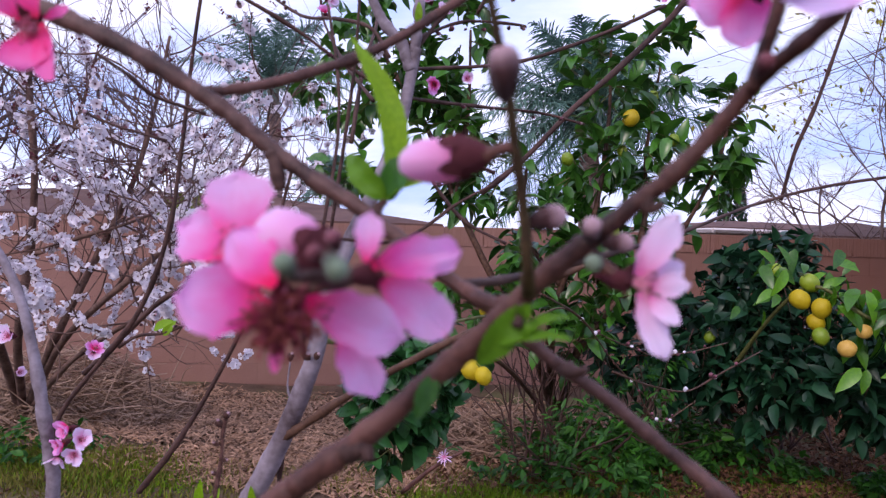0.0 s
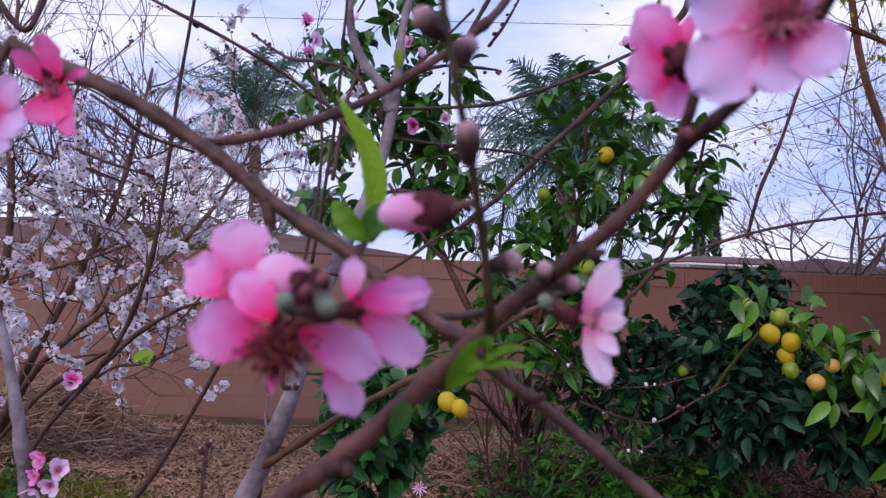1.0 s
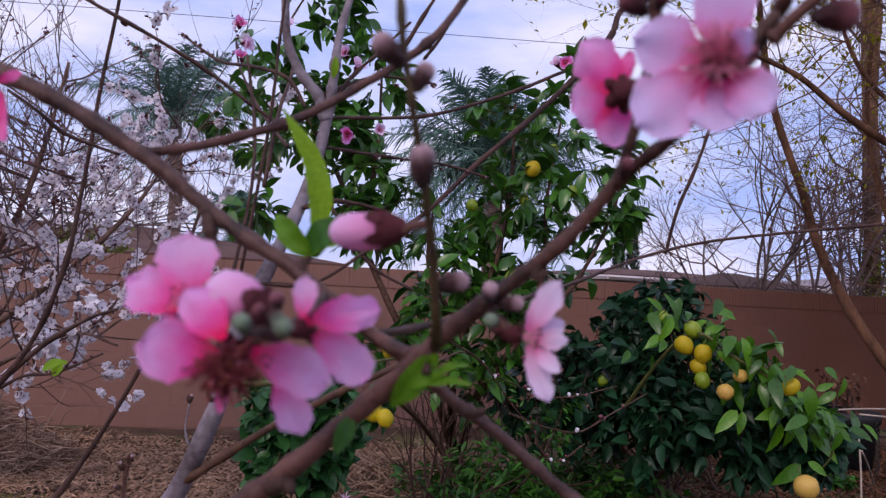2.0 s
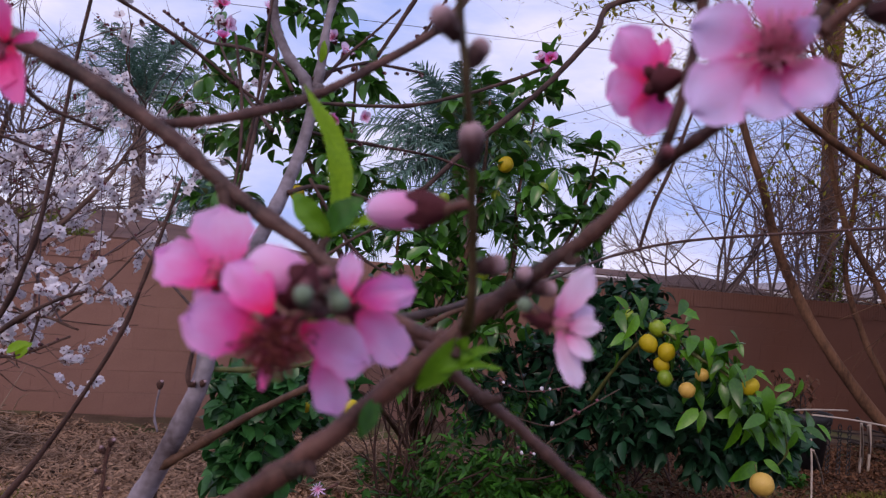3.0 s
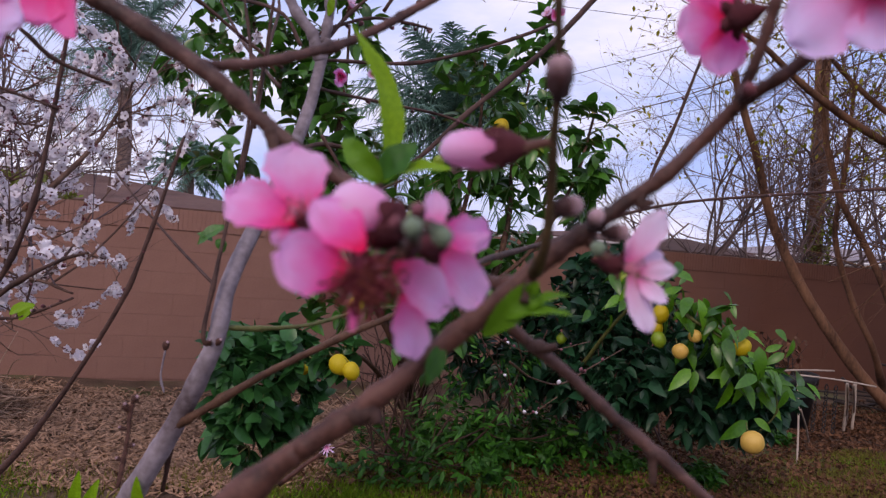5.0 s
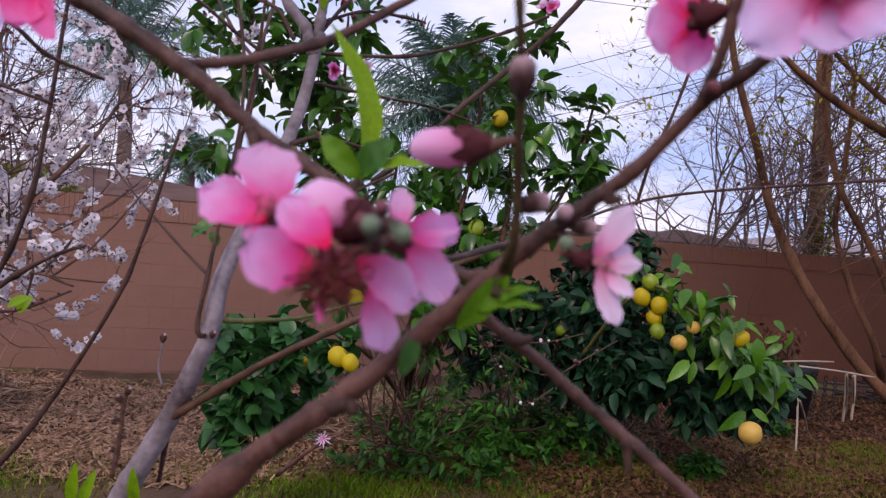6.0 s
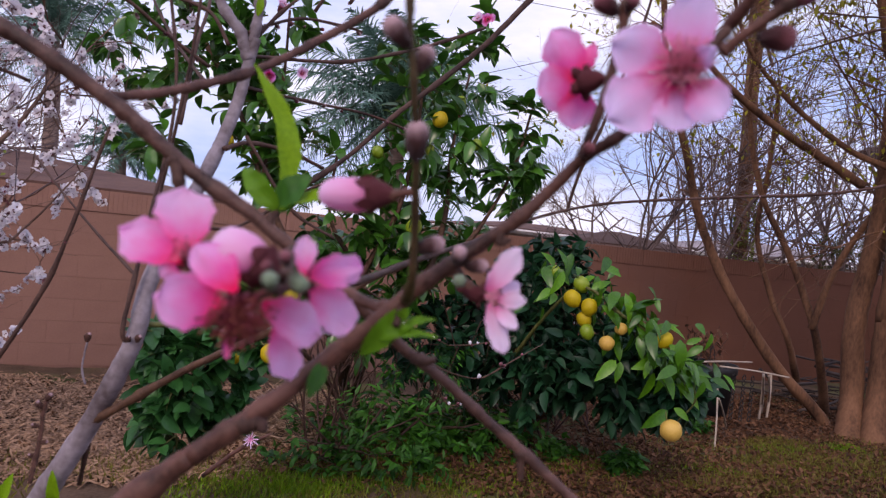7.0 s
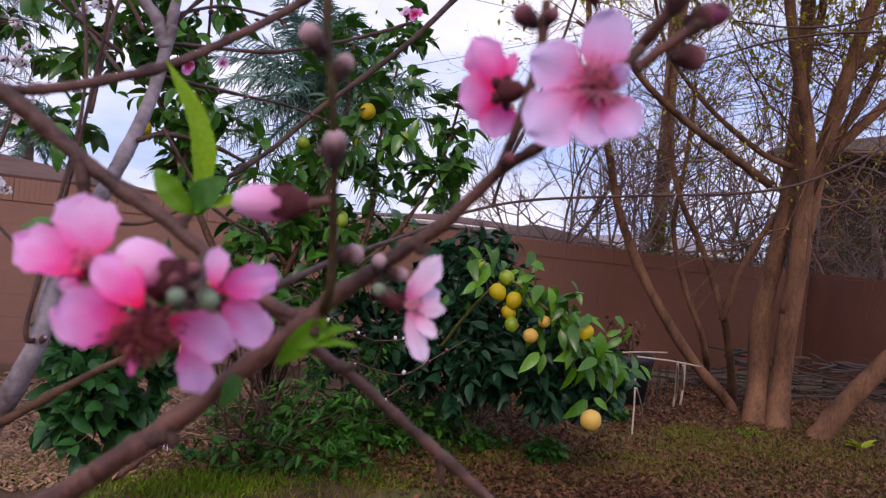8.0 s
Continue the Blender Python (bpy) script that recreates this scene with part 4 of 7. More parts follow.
# tall open lemon tree
lemon_tree = thing("lemon_tree", (0.9111, 5.356, 0.0000), "tall open lemon tree with glossy leaves and yellow lemons", "tree")
rng = np.random.default_rng(51)
LT = np.array((0.9111, 5.356, 0.0000))
STEMS = (
    [LT, (0.6874, 4.395, 0.7315), (0.7375, 4.329, 1.1799), (0.9089, 4.237, 1.6271), (0.9767, 4.218, 2.1714), (0.9795, 4.213, 2.6391)],
    [LT, (0.8485, 4.361, 0.7428), (1.1402, 4.294, 1.2048), (1.2351, 4.270, 1.6528), (1.2276, 4.268, 2.0202), (1.2970, 4.248, 2.5768)],
    [LT, (0.5834, 4.315, 0.7410), (0.2955, 4.270, 1.2296), (0.0564, 4.316, 1.7049), (-0.1485, 4.356, 2.1825), (-0.4195, 4.410, 2.6204), (-0.5097, 4.426, 2.9304)],
    [LT, (0.3707, 3.951, 0.7279), (0.0865, 3.397, 0.8743), (-0.1195, 3.032, 0.9027)],
    [(1.1402, 4.294, 1.2048), (1.4088, 4.234, 1.4812), (1.6290, 4.183, 1.9381), (1.7238, 4.159, 2.3862)],
    [(0.0564, 4.316, 1.7049), (0.1202, 4.298, 2.2717), (0.1205, 4.293, 2.7639)],
    [(0.7375, 4.329, 1.1799), (0.5001, 4.377, 1.5269), (0.5054, 4.372, 1.9638)],
)
for i, pts in enumerate(STEMS):
    g = Geo()
    branch_geo(g, pts, (0.030, 0.030, 0.030, 0.014)[i] if i < 4 else 0.016, 0.007, rng, 8, 8, 5)
    keep_world(part("stem", g, BARK_SIDE), lemon_tree)
BLOBS = (
    ((0.7500, 4.510, 1.5222), (0.28, 0.3, 0.20), 20), ((1.1549, 4.604, 1.4065), (0.28, 0.3, 0.20), 20), ((1.4843, 4.689, 1.5951), (0.22, 0.3, 0.18), 14), ((0.5650, 4.427, 1.1829), (0.26, 0.3, 0.16), 16),
    ((0.9731, 4.216, 2.4768), (0.22, 0.28, 0.30), 26), ((1.1192, 4.188, 2.1454), (0.28, 0.3, 0.36), 28), ((0.9080, 4.337, 1.9609), (0.26, 0.3, 0.22), 24),
    ((1.2970, 4.248, 2.5768), (0.12, 0.15, 0.26), 14), ((1.6742, 4.068, 2.1565), (0.13, 0.15, 0.26), 22), ((1.6290, 4.183, 1.8581), (0.18, 0.2, 0.18), 20),
    ((1.1022, 4.297, 1.7538), (0.30, 0.3, 0.16), 20), ((0.5754, 4.411, 1.5696), (0.34, 0.3, 0.20), 30), ((1.0483, 4.311, 1.4926), (0.26, 0.3, 0.16), 18),
    ((-0.6980, 4.845, 2.4814), (0.20, 0.25, 0.24), 20), ((-0.9695, 4.959, 2.5896), (0.16, 0.2, 0.16), 12), ((-0.7749, 4.871, 1.9431), (0.10, 0.1, 0.08), 6), ((0.0176, 4.320, 2.2645), (0.26, 0.3, 0.30), 26), ((-0.3780, 4.402, 2.5178), (0.26, 0.3, 0.34), 30), ((0.0863, 4.300, 2.7614), (0.22, 0.3, 0.24), 24),
    ((-0.6026, 4.447, 2.7832), (0.22, 0.25, 0.25), 22), ((-0.3190, 4.383, 3.155), (0.32, 0.3, 0.22), 28), ((0.3315, 4.359, 1.8382), (0.26, 0.3, 0.24), 20), ((-0.5641, 4.345, 1.8954), (0.14, 0.15, 0.10), 10),
    ((0.0491, 4.317, 1.8098), (0.18, 0.2, 0.18), 16), ((1.4501, 4.314, 2.9492), (0.06, 0.08, 0.20), 7), ((0.5536, 4.317, 1.1705), (0.30, 0.3, 0.16), 20), ((0.9280, 4.340, 1.1530), (0.28, 0.3, 0.18), 30), ((1.2740, 4.367, 1.2448), (0.26, 0.3, 0.16), 24), ((0.7509, 4.278, 0.8607), (0.26, 0.3, 0.14), 18), ((0.0936, 4.008, 1.0354), (0.24, 0.3, 0.12), 14),
    ((-0.080, 4.380, 2.405), (0.20, 0.25, 0.16), 18), ((0.106, 4.380, 2.135), (0.20, 0.25, 0.16), 18), ((-0.250, 4.380, 2.569), (0.20, 0.25, 0.16), 14), ((0.069, 4.380, 1.856), (0.20, 0.25, 0.16), 16),
)
g, tw = Geo(), Geo()
foliage(g, tw, rng, [(b[0], b[1]) for b in BLOBS], [int(b[2] * 0.70) for b in BLOBS], 6, 0.126, LEAF)
keep_world(part("crown", g, LEAF_LEMON), lemon_tree)
keep_world(tagged(part("spray", tw, BARK_GREEN), kind="stuff"), lemon_tree)
g, tw = Geo(), Geo()
LOW = (((-0.2320, 3.057, 0.7967), (0.17, 0.2, 0.18), 42), ((-0.3138, 3.073, 0.9380), (0.10, 0.15, 0.09), 14), ((-0.0973, 3.027, 0.9288), (0.14, 0.15, 0.10), 18), ((-0.2271, 3.058, 0.5518), (0.13, 0.15, 0.12), 26), ((-0.0601, 3.123, 0.7118), (0.10, 0.15, 0.12), 16), ((0.150, 2.800, 0.960), (0.08, 0.06, 0.06), 7))
foliage(g, tw, rng, [(b[0], b[1]) for b in LOW], [int(b[2] * 1.7) for b in LOW], 5, 0.088, LEAF_ROUND, 0.6, 0.0)
keep_world(part("skirt", g, LEAF_BROAD, label="broad low leaves near the ground"), lemon_tree)
keep_world(tagged(part("spray", tw, BARK_GREEN), kind="stuff"), lemon_tree)
for at, r, me in (((0.1182, 2.7355, 0.9324), 0.040, LEMON_ME), ((0.1644, 2.7054, 0.9148), 0.034, LEMON_ME), ((1.0311, 3.900, 2.1714), 0.047, LEMON_ME), ((0.9902, 4.119, 1.5211), 0.05, GREEN_ME), ((1.3196, 4.043, 2.0750), 0.036, GREEN_ME),
                  ((-0.1700, 4.158, 1.9047), 0.045, LEMON_ME), ((0.7077, 4.073, 1.9507), 0.036, GREEN_ME), ((1.0259, 4.055, 2.0064), 0.030, GREEN_ME), ((1.1989, 4.067, 2.3301), 0.034, GREEN_ME), ((-0.0146, 2.9076, 0.8756), 0.020, LEMON_ME), ((0.1858, 2.950, 1.1557), 0.034, LEMON_ME)):
    hang(lemon_tree, me, at, r, rng)

# broad dark citrus bush
bush = thing("citrus_bush", (2.3807, 5.143, 0.0000), "broad dark green citrus bush laden with yellow fruit", "bush")
rng = np.random.default_rng(52)
BT = np.array((2.3807, 5.143, 0.0000))
for tip in ((1.7179, 4.259, 0.9486), (1.9756, 4.046, 1.1460), (2.2302, 3.829, 0.8936), (1.5295, 4.334, 0.6946), (2.4280, 3.637, 0.7558)):
    g = Geo()
    branch_geo(g, [BT, BT * 0.6 + np.array(tip) * 0.4 + (0, 0, 0.05), tip], 0.03, 0.009, rng, 7, 8, 4)
    keep_world(part("stem", g, BARK_TREE), bush)
BUSH = (
    ((1.9838, 4.259, 1.2015), (0.34, 0.35, 0.24), 60), ((1.7554, 4.351, 0.9378), (0.40, 0.4, 0.30), 80), ((2.1554, 4.076, 0.8473), (0.42, 0.4, 0.30), 90), ((1.8908, 4.184, 0.6419), (0.36, 0.4, 0.20), 36),
    ((2.3139, 3.793, 0.7377), (0.34, 0.35, 0.20), 60), ((1.5193, 4.447, 0.7518), (0.26, 0.3, 0.24), 18), ((2.4698, 3.619, 0.6706), (0.22, 0.25, 0.15), 30), ((1.5370, 4.330, 0.6184), (0.26, 0.3, 0.20), 10), ((1.2638, 4.554, 0.7603), (0.26, 0.3, 0.26), 30), ((2.1164, 4.315, 1.4080), (0.20, 0.2, 0.12), 18), ((2.2900, 3.622, 0.8700), (0.26, 0.25, 0.14), 40), ((2.5041, 3.497, 0.7524), (0.22, 0.22, 0.16), 34), ((2.5868, 3.464, 0.8200), (0.10, 0.14, 0.08), 8),
)
g, tw = Geo(), Geo()
foliage(g, tw, rng, [(b[0], b[1]) for b in BUSH], [int(b[2] * 1.45) for b in BUSH], 6, 0.112, LEAF, 0.9, -0.30, 0.8)
keep_world(part("crown", g, LEAF_DARK), bush)
for m in range(26):
    grow(tw, rng, BT + (rng.normal() * 0.35, rng.normal() * 0.2, -0.02), (rng.normal() * 0.5, rng.normal() * 0.4, 1), 0.6 + 0.3 * rng.random(), 0.009, 2, 0.5, None, 5, kids=(2, 4))
keep_world(tagged(part("spray", tw, BARK_TWIG), kind="stuff"), bush)
# the fruiting limb in front, with larger pale leaves that can be told apart
FRONT = [(1.7100, 4.151, 0.6612), (1.7752, 3.695, 1.1013), (1.8792, 3.491, 1.2673), (2.0234, 3.322, 1.1494), (2.1543, 3.213, 1.0603), (2.2888, 3.101, 0.8957), (2.3764, 3.063, 0.7484), (2.3197, 3.139, 0.5846)]
g = Geo()
fl_line, _ = branch_geo(g, FRONT, 0.012, 0.004, rng, 7, 10, 6)
keep_world(part("fruiting_limb", g, BARK_GREEN), bush)
big_leaf = Geo()
big_leaf.add(*leaf_shape(6, 0.40, 0.25, 0.30))
big_leaf_me = big_leaf.mesh("leaf", LEAF_LIGHT)
dark_leaf_me = big_leaf.mesh("leaf", LEAF_LIMB)
FRUIT = (((1.805, 3.485, 1.200), LEMON_ME, 0.048), ((1.887, 3.430, 1.163), LEMON_ME, 0.047), ((1.872, 3.520, 1.284), GREEN_ME, 0.045), ((1.878, 3.460, 1.090), LEMON_ME, 0.042), ((1.883, 3.420, 1.024), GREEN_ME, 0.040), ((2.032, 3.310, 1.065), GRAPE_ME, 0.036),
         ((1.943, 3.295, 0.982), GRAPE_ME, 0.043), ((2.202, 3.140, 1.040), LEMON_ME, 0.043), ((1.787, 4.100, 1.094), GREEN_ME, 0.038), ((1.590, 4.090, 0.920), GREEN_ME, 0.034), ((1.913, 3.970, 1.332), GREEN_ME, 0.036))
for x, me, r in FRUIT:
    hang(bush, me, x, r, rng)
held = np.array([f[0] for f in FRUIT] + [(2.3506, 3.212, 0.5319)])
made = 0
while made < 150:
    k = rng.integers(12, len(fl_line))
    at = fl_line[k] + rng.normal(size=3) * (0.10, 0.09, 0.09)
    d = rng.normal(size=3) * (0.6, 0.6, 0.45) + (0.10, -0.1, -0.75)
    size = 0.09 + 0.08 * rng.random()
    mid = at + d / np.linalg.norm(d) * size * 0.5
    if mid[2] < 0.82:
        continue
    if np.min(np.linalg.norm((held - mid)[:, (0, 2)], axis=1)) < (0.03 if made < 24 else 0.065) and mid[1] < held[:, 1].max():
        continue
    ob = keep_world(new("leaf", big_leaf_me if made % 5 == 0 else dark_leaf_me), bush)
    ob.matrix_basis = turn4(basis(d, (rng.normal() * 0.5, -0.6, 1)), at, size)
    made += 1
# the larger leaves that stand out, from stalk to tip
for a, c in (((2.015, 3.300, 0.889), (1.889, 3.260, 0.791)), ((2.045, 3.300, 0.884), (2.012, 3.260, 0.776)), ((2.317, 3.150, 0.892), (2.437, 3.110, 0.841)), ((2.284, 3.120, 0.809), (2.470, 3.080, 0.703)), ((2.236, 3.100, 0.669), (2.092, 3.060, 0.579)), ((2.271, 3.100, 0.682), (2.367, 3.060, 0.631)),
             ((2.381, 3.200, 1.020), (2.454, 3.160, 1.063)), ((1.757, 3.500, 1.365), (1.706, 3.460, 1.477)), ((1.707, 3.550, 1.374), (1.626, 3.510, 1.451)), ((2.097, 3.300, 1.118), (2.035, 3.260, 1.247)), ((2.136, 3.300, 1.104), (2.106, 3.260, 1.204)), ((2.218, 3.250, 1.084), (2.094, 3.210, 1.042)),
             ((2.225, 3.200, 0.917), (2.057, 3.160, 0.887)), ((1.900, 3.450, 1.266), (1.997, 3.410, 1.327)), ((2.032, 3.400, 1.232), (1.945, 3.360, 1.149)), ((1.681, 3.500, 1.245), (1.580, 3.460, 1.193)), ((2.231, 3.150, 0.895), (2.186, 3.110, 0.746)), ((2.182, 3.180, 0.856), (2.120, 3.140, 0.706)), ((2.339, 3.180, 0.941), (2.428, 3.140, 0.905))):
    a, c = np.array(a), np.array(c)
    ob = keep_world(new("leaf", big_leaf_me), bush)
    ob.matrix_basis = turn4(basis(c - a, (rng.normal() * 0.3, -0.9, 0.5)), a, float(np.linalg.norm(c - a)))
hang(bush, GRAPE_ME, (2.1342, 2.9129, 0.6127), 0.056, rng, "citrus_fruit", "pale orange yellow fruit hanging low")

# small leafy shrub in the grass
shrub = thing("shrub", (0.7386, 4.278, 0.0000), "small fine-leaved shrub with dark stems in the grass", "shrub")
rng = np.random.default_rng(53)
SH = np.array((0.7386, 4.278, 0.0000))
g = Geo()
for i in range(16):
    grow(g, rng, SH + (rng.normal() * 0.1, rng.normal() * 0.08, -0.02), (rng.normal() * 0.35, rng.normal() * 0.3, 1), 0.65 + 0.35 * rng.random(), 0.010, 2, 0.5, None, 5, kids=(2, 4))
keep_world(tagged(part("stem", g, BARK_TWIG), kind="stuff"), shrub)
g = Geo()
SB = (((0.8306, 3.652, 0.3935), (0.30, 0.3, 0.24), 80), ((1.0479, 3.808, 0.6449), (0.30, 0.3, 0.20), 60), ((1.1133, 3.593, 0.2581), (0.2, 0.2, 0.12), 30))
foliage(g, None, rng, [(b[0], b[1]) for b in SB], [int(b[2] * 0.42) for b in SB], 7, 0.062, LEAF_SLIM, 0.8, 0.3)
keep_world(part("crown", g, LEAF_SHRUB), shrub)

# ---- white-blossoming tree ----
almond = thing("blossoming_tree", (-3.204, 5.272, 0.0000), "bare-stemmed tree covered in white blossom", "tree")
rng = np.random.default_rng(61)
AB = np.array((-3.204, 5.272, 0.0000))
ALMOND_LIMBS = (
    ([AB, (-2.6967, 4.354, 0.7336), (-2.5213, 4.161, 1.2812), (-2.3836, 3.967, 1.7787), (-2.3733, 3.874, 2.3414), (-2.3590, 3.881, 2.9145)], 0.05, 0.014),
    ([AB, (-2.4804, 4.354, 0.7044), (-2.1427, 4.161, 1.2243), (-1.8720, 4.067, 1.7043), (-1.7517, 4.073, 2.1428), (-1.6657, 4.079, 2.6137)], 0.045, 0.010),
    ([AB, (-2.3550, 4.255, 0.7582), (-1.7343, 3.862, 1.2156), (-1.3813, 3.666, 1.4766), (-1.1192, 3.670, 1.7864), (-0.9731, 3.774, 2.1112)], 0.04, 0.008),
    ([AB, (-2.8149, 4.255, 0.8845), (-2.9008, 4.062, 1.4388), (-2.9152, 3.969, 2.0888)], 0.05, 0.02),
    ([AB, (-2.3157, 4.253, 0.6191), (-1.6823, 3.759, 0.9736), (-1.2962, 3.462, 1.1323), (-1.0634, 3.362, 1.0916)], 0.03, 0.006),
    ([(-2.3836, 3.967, 1.7787), (-2.1634, 3.971, 2.0465), (-2.0459, 3.976, 2.4743)], 0.02, 0.006),
    ([(-2.5213, 4.161, 1.2812), (-2.1434, 3.963, 1.3945), (-1.7293, 3.765, 1.4991), (-1.3859, 3.668, 1.6274)], 0.02, 0.006),
)
ends, twigs = [], Geo()
for pts, r0, r1 in ALMOND_LIMBS:
    g = Geo()
    line, r = branch_geo(g, pts, r0 * 0.62, r1 * 0.75, rng, 8, 8, 5)
    keep_world(part("branch", g, BARK_ALMOND), almond)
    for m in range(15):
        i = rng.integers(len(line) // 4, len(line))
        grow(twigs, rng, line[i], rng.normal(size=3) * (0.8, 0.6, 0.6) + (0.15, -0.05, 0.35), 0.5 + 0.45 * rng.random(), 0.006, 2, 0.5, ends, 5, kids=(2, 4), shrink=0.55)
fine = Geo()
for pts, r0, r1 in ALMOND_LIMBS:
    line = smooth_line(pts, 8)
    for m in range(5):
        i = rng.integers(len(line) // 2, len(line))
        grow(fine, rng, line[i], (rng.normal() * 0.45, rng.normal() * 0.3, 1.0), 0.75 + 0.4 * rng.random(), 0.0040, 2, 0.50, ends, 5, kids=(2, 4), shrink=0.5)
keep_world(tagged(part("spray", fine, BARK_DUSK), "upright bare twigs with buds", kind="stuff"), almond)
keep_world(tagged(part("spray", twigs, BARK_ALMOND), kind="stuff"), almond)


def five_petals():
    v, f = [], []
    for k in range(5):
        a = 2 * math.pi * k / 5
        c, s = math.cos(a), math.sin(a)
        p = [(0.05, -0.10, 0.0), (0.05, 0.10, 0.0), (0.30, 0.24, 0.10), (0.5, 0.12, 0.17), (0.5, -0.12, 0.17), (0.30, -0.24, 0.10)]
        o = len(v)
        v += [(x * c - y * s, x * s + y * c, z) for x, y, z in p]
        f.append(tuple(o + i for i in range(6)))
    return v, f


def blossoms_on(ends, count, rng, size, low=0.0, high=99.0, gap=None):
    """Clusters along the twigs between two heights; gap: a stretch of x that stays bare above 2 m."""
    tips = [e for e in ends if low < e[0][2][2] < high and not (gap and e[0][2][2] > 2.0 and gap[0] < e[0][2][0] < gap[1])]
    pl, tn = [], []
    while len(pl) < count:
        e = tips[rng.integers(0, len(tips))]
        c = rng.integers(0, 5)
        for k in range(rng.integers(5, 14)):
            i = min(4, max(0, c + rng.integers(-1, 2)))
            p = e[0][i] + (e[0][i + 1] - e[0][i]) * rng.random()
            d = unit(rng, 1)[0] + (0, -0.35, 0.2)
            pl.append(p + d / np.linalg.norm(d) * 0.012)
            b = basis(np.cross(d, unit(rng, 1)[0]), d)
            tn.append(b)
    return np.array(pl), tn


g, c = Geo(), Geo()
pl, tn = blossoms_on(ends, 3700, rng, 0.042, 0.75, 2.55, (-2.1, -1.3))
lo, ln = blossoms_on(ends, 800, rng, 0.042, 0.7, 1.5)
pl, tn = np.vstack((pl, lo)), tn + ln
sz = 0.036 + 0.014 * rng.random(len(pl))
g.copies(*five_petals(), pl, tn, sz)
keep_world(tagged(part("blossom", g, PETAL_WHITE, smooth=False), "white five-petalled blossoms with pale pink tint", kind="stuff"), almond)
c.copies([(0, 0, 0.1), (0.11, 0, 0.06), (0, 0.11, 0.06), (-0.11, 0, 0.06), (0, -0.11, 0.06), (0, 0, -0.35)], [(0, 1, 2), (0, 2, 3), (0, 3, 4), (0, 4, 1), (5, 2, 1), (5, 3, 2), (5, 4, 3), (5, 1, 4)], pl, tn, sz)
keep_world(tagged(part("blossom_centre", c, CALYX, smooth=False), "small dark red blossom centres", kind="stuff"), almond)
bu = Geo()
pl, tn = blossoms_on(ends, 2600, rng, 0.02, 1.4)
bu.copies(*five_petals(), pl, tn, 0.008 + 0.008 * rng.random(len(pl)))
keep_world(tagged(part("bud", bu, CALYX, smooth=False), "dark red buds along bare twigs", kind="stuff"), almond)


# ---- ground cover ----
def scatter(rng, n, patches, outside=()):
    """Places on the ground inside soft oval patches (x, y, radius x, radius y)."""
    out = []
    while len(out) < n:
        x, y, rx, ry = patches[rng.integers(0, len(patches))]
        a, r = rng.random() * 6.283, math.sqrt(rng.random()) * (0.75 + 0.35 * rng.random())
        out.append((x + rx * r * math.cos(a), y + ry * r * math.sin(a)))
    return np.array(out)


def lift(xy, up=0.0):
    z = [math.exp(-((x / 14) ** 2 + ((y - 4) / 14) ** 2)) * (0.05 * noise.noise((x * 0.7, y * 0.7, 0.3)) + 0.02 * noise.noise((x * 3.1, y * 3.1, 1.7))) for x, y in xy]
    return np.column_stack((xy, np.array(z) + up))


BLADE = ([(-0.5, 0, 0), (0.5, 0, 0), (0.42, 0.5, 0.02), (-0.42, 0.5, 0.02), (0.0, 1.0, 0.16)], [(0, 1, 2, 3), (3, 2, 4)])


def grass(name, material, n, patches, height, seed, label):
    rng = np.random.default_rng(seed)
    xy = scatter(rng, n, patches)
    d = rng.normal(size=(n, 3)) * 0.55 + (0, 0, 1)
    tn = [basis(v, (rng.normal(), rng.normal(), 0.1)) for v in d]
    h = height * (0.5 + 0.8 * rng.random(n))
    g = Geo()
    g.copies(*BLADE, lift(xy, -0.01), tn, np.column_stack((0.006 + 0.005 * rng.random(n), h, h)))
    return tagged(part(name, g, material, smooth=False), label, "grass", kind="stuff")


def flat_bits(name, material, n, patches, shape, sizes, seed, label, category, tilt=0.35, up=0.012, heap=0.0):
    rng = np.random.default_rng(seed)
    xy = scatter(rng, n, patches)
    a = rng.random(n) * 6.283
    d = np.column_stack((np.cos(a), np.sin(a), rng.normal(size=n) * tilt))
    tn = [basis(v, (rng.normal() * tilt, rng.normal() * tilt, 1)) for v in d]
    g = Geo()
    s = np.column_stack([lo + (hi - lo) * rng.random(n) for lo, hi in sizes])
    g.copies(*shape, lift(xy, up) + np.column_stack((np.zeros((n, 2)), heap * rng.random(n))), tn, s)
    return tagged(part(name, g, material, smooth=False), label, category, kind="stuff")


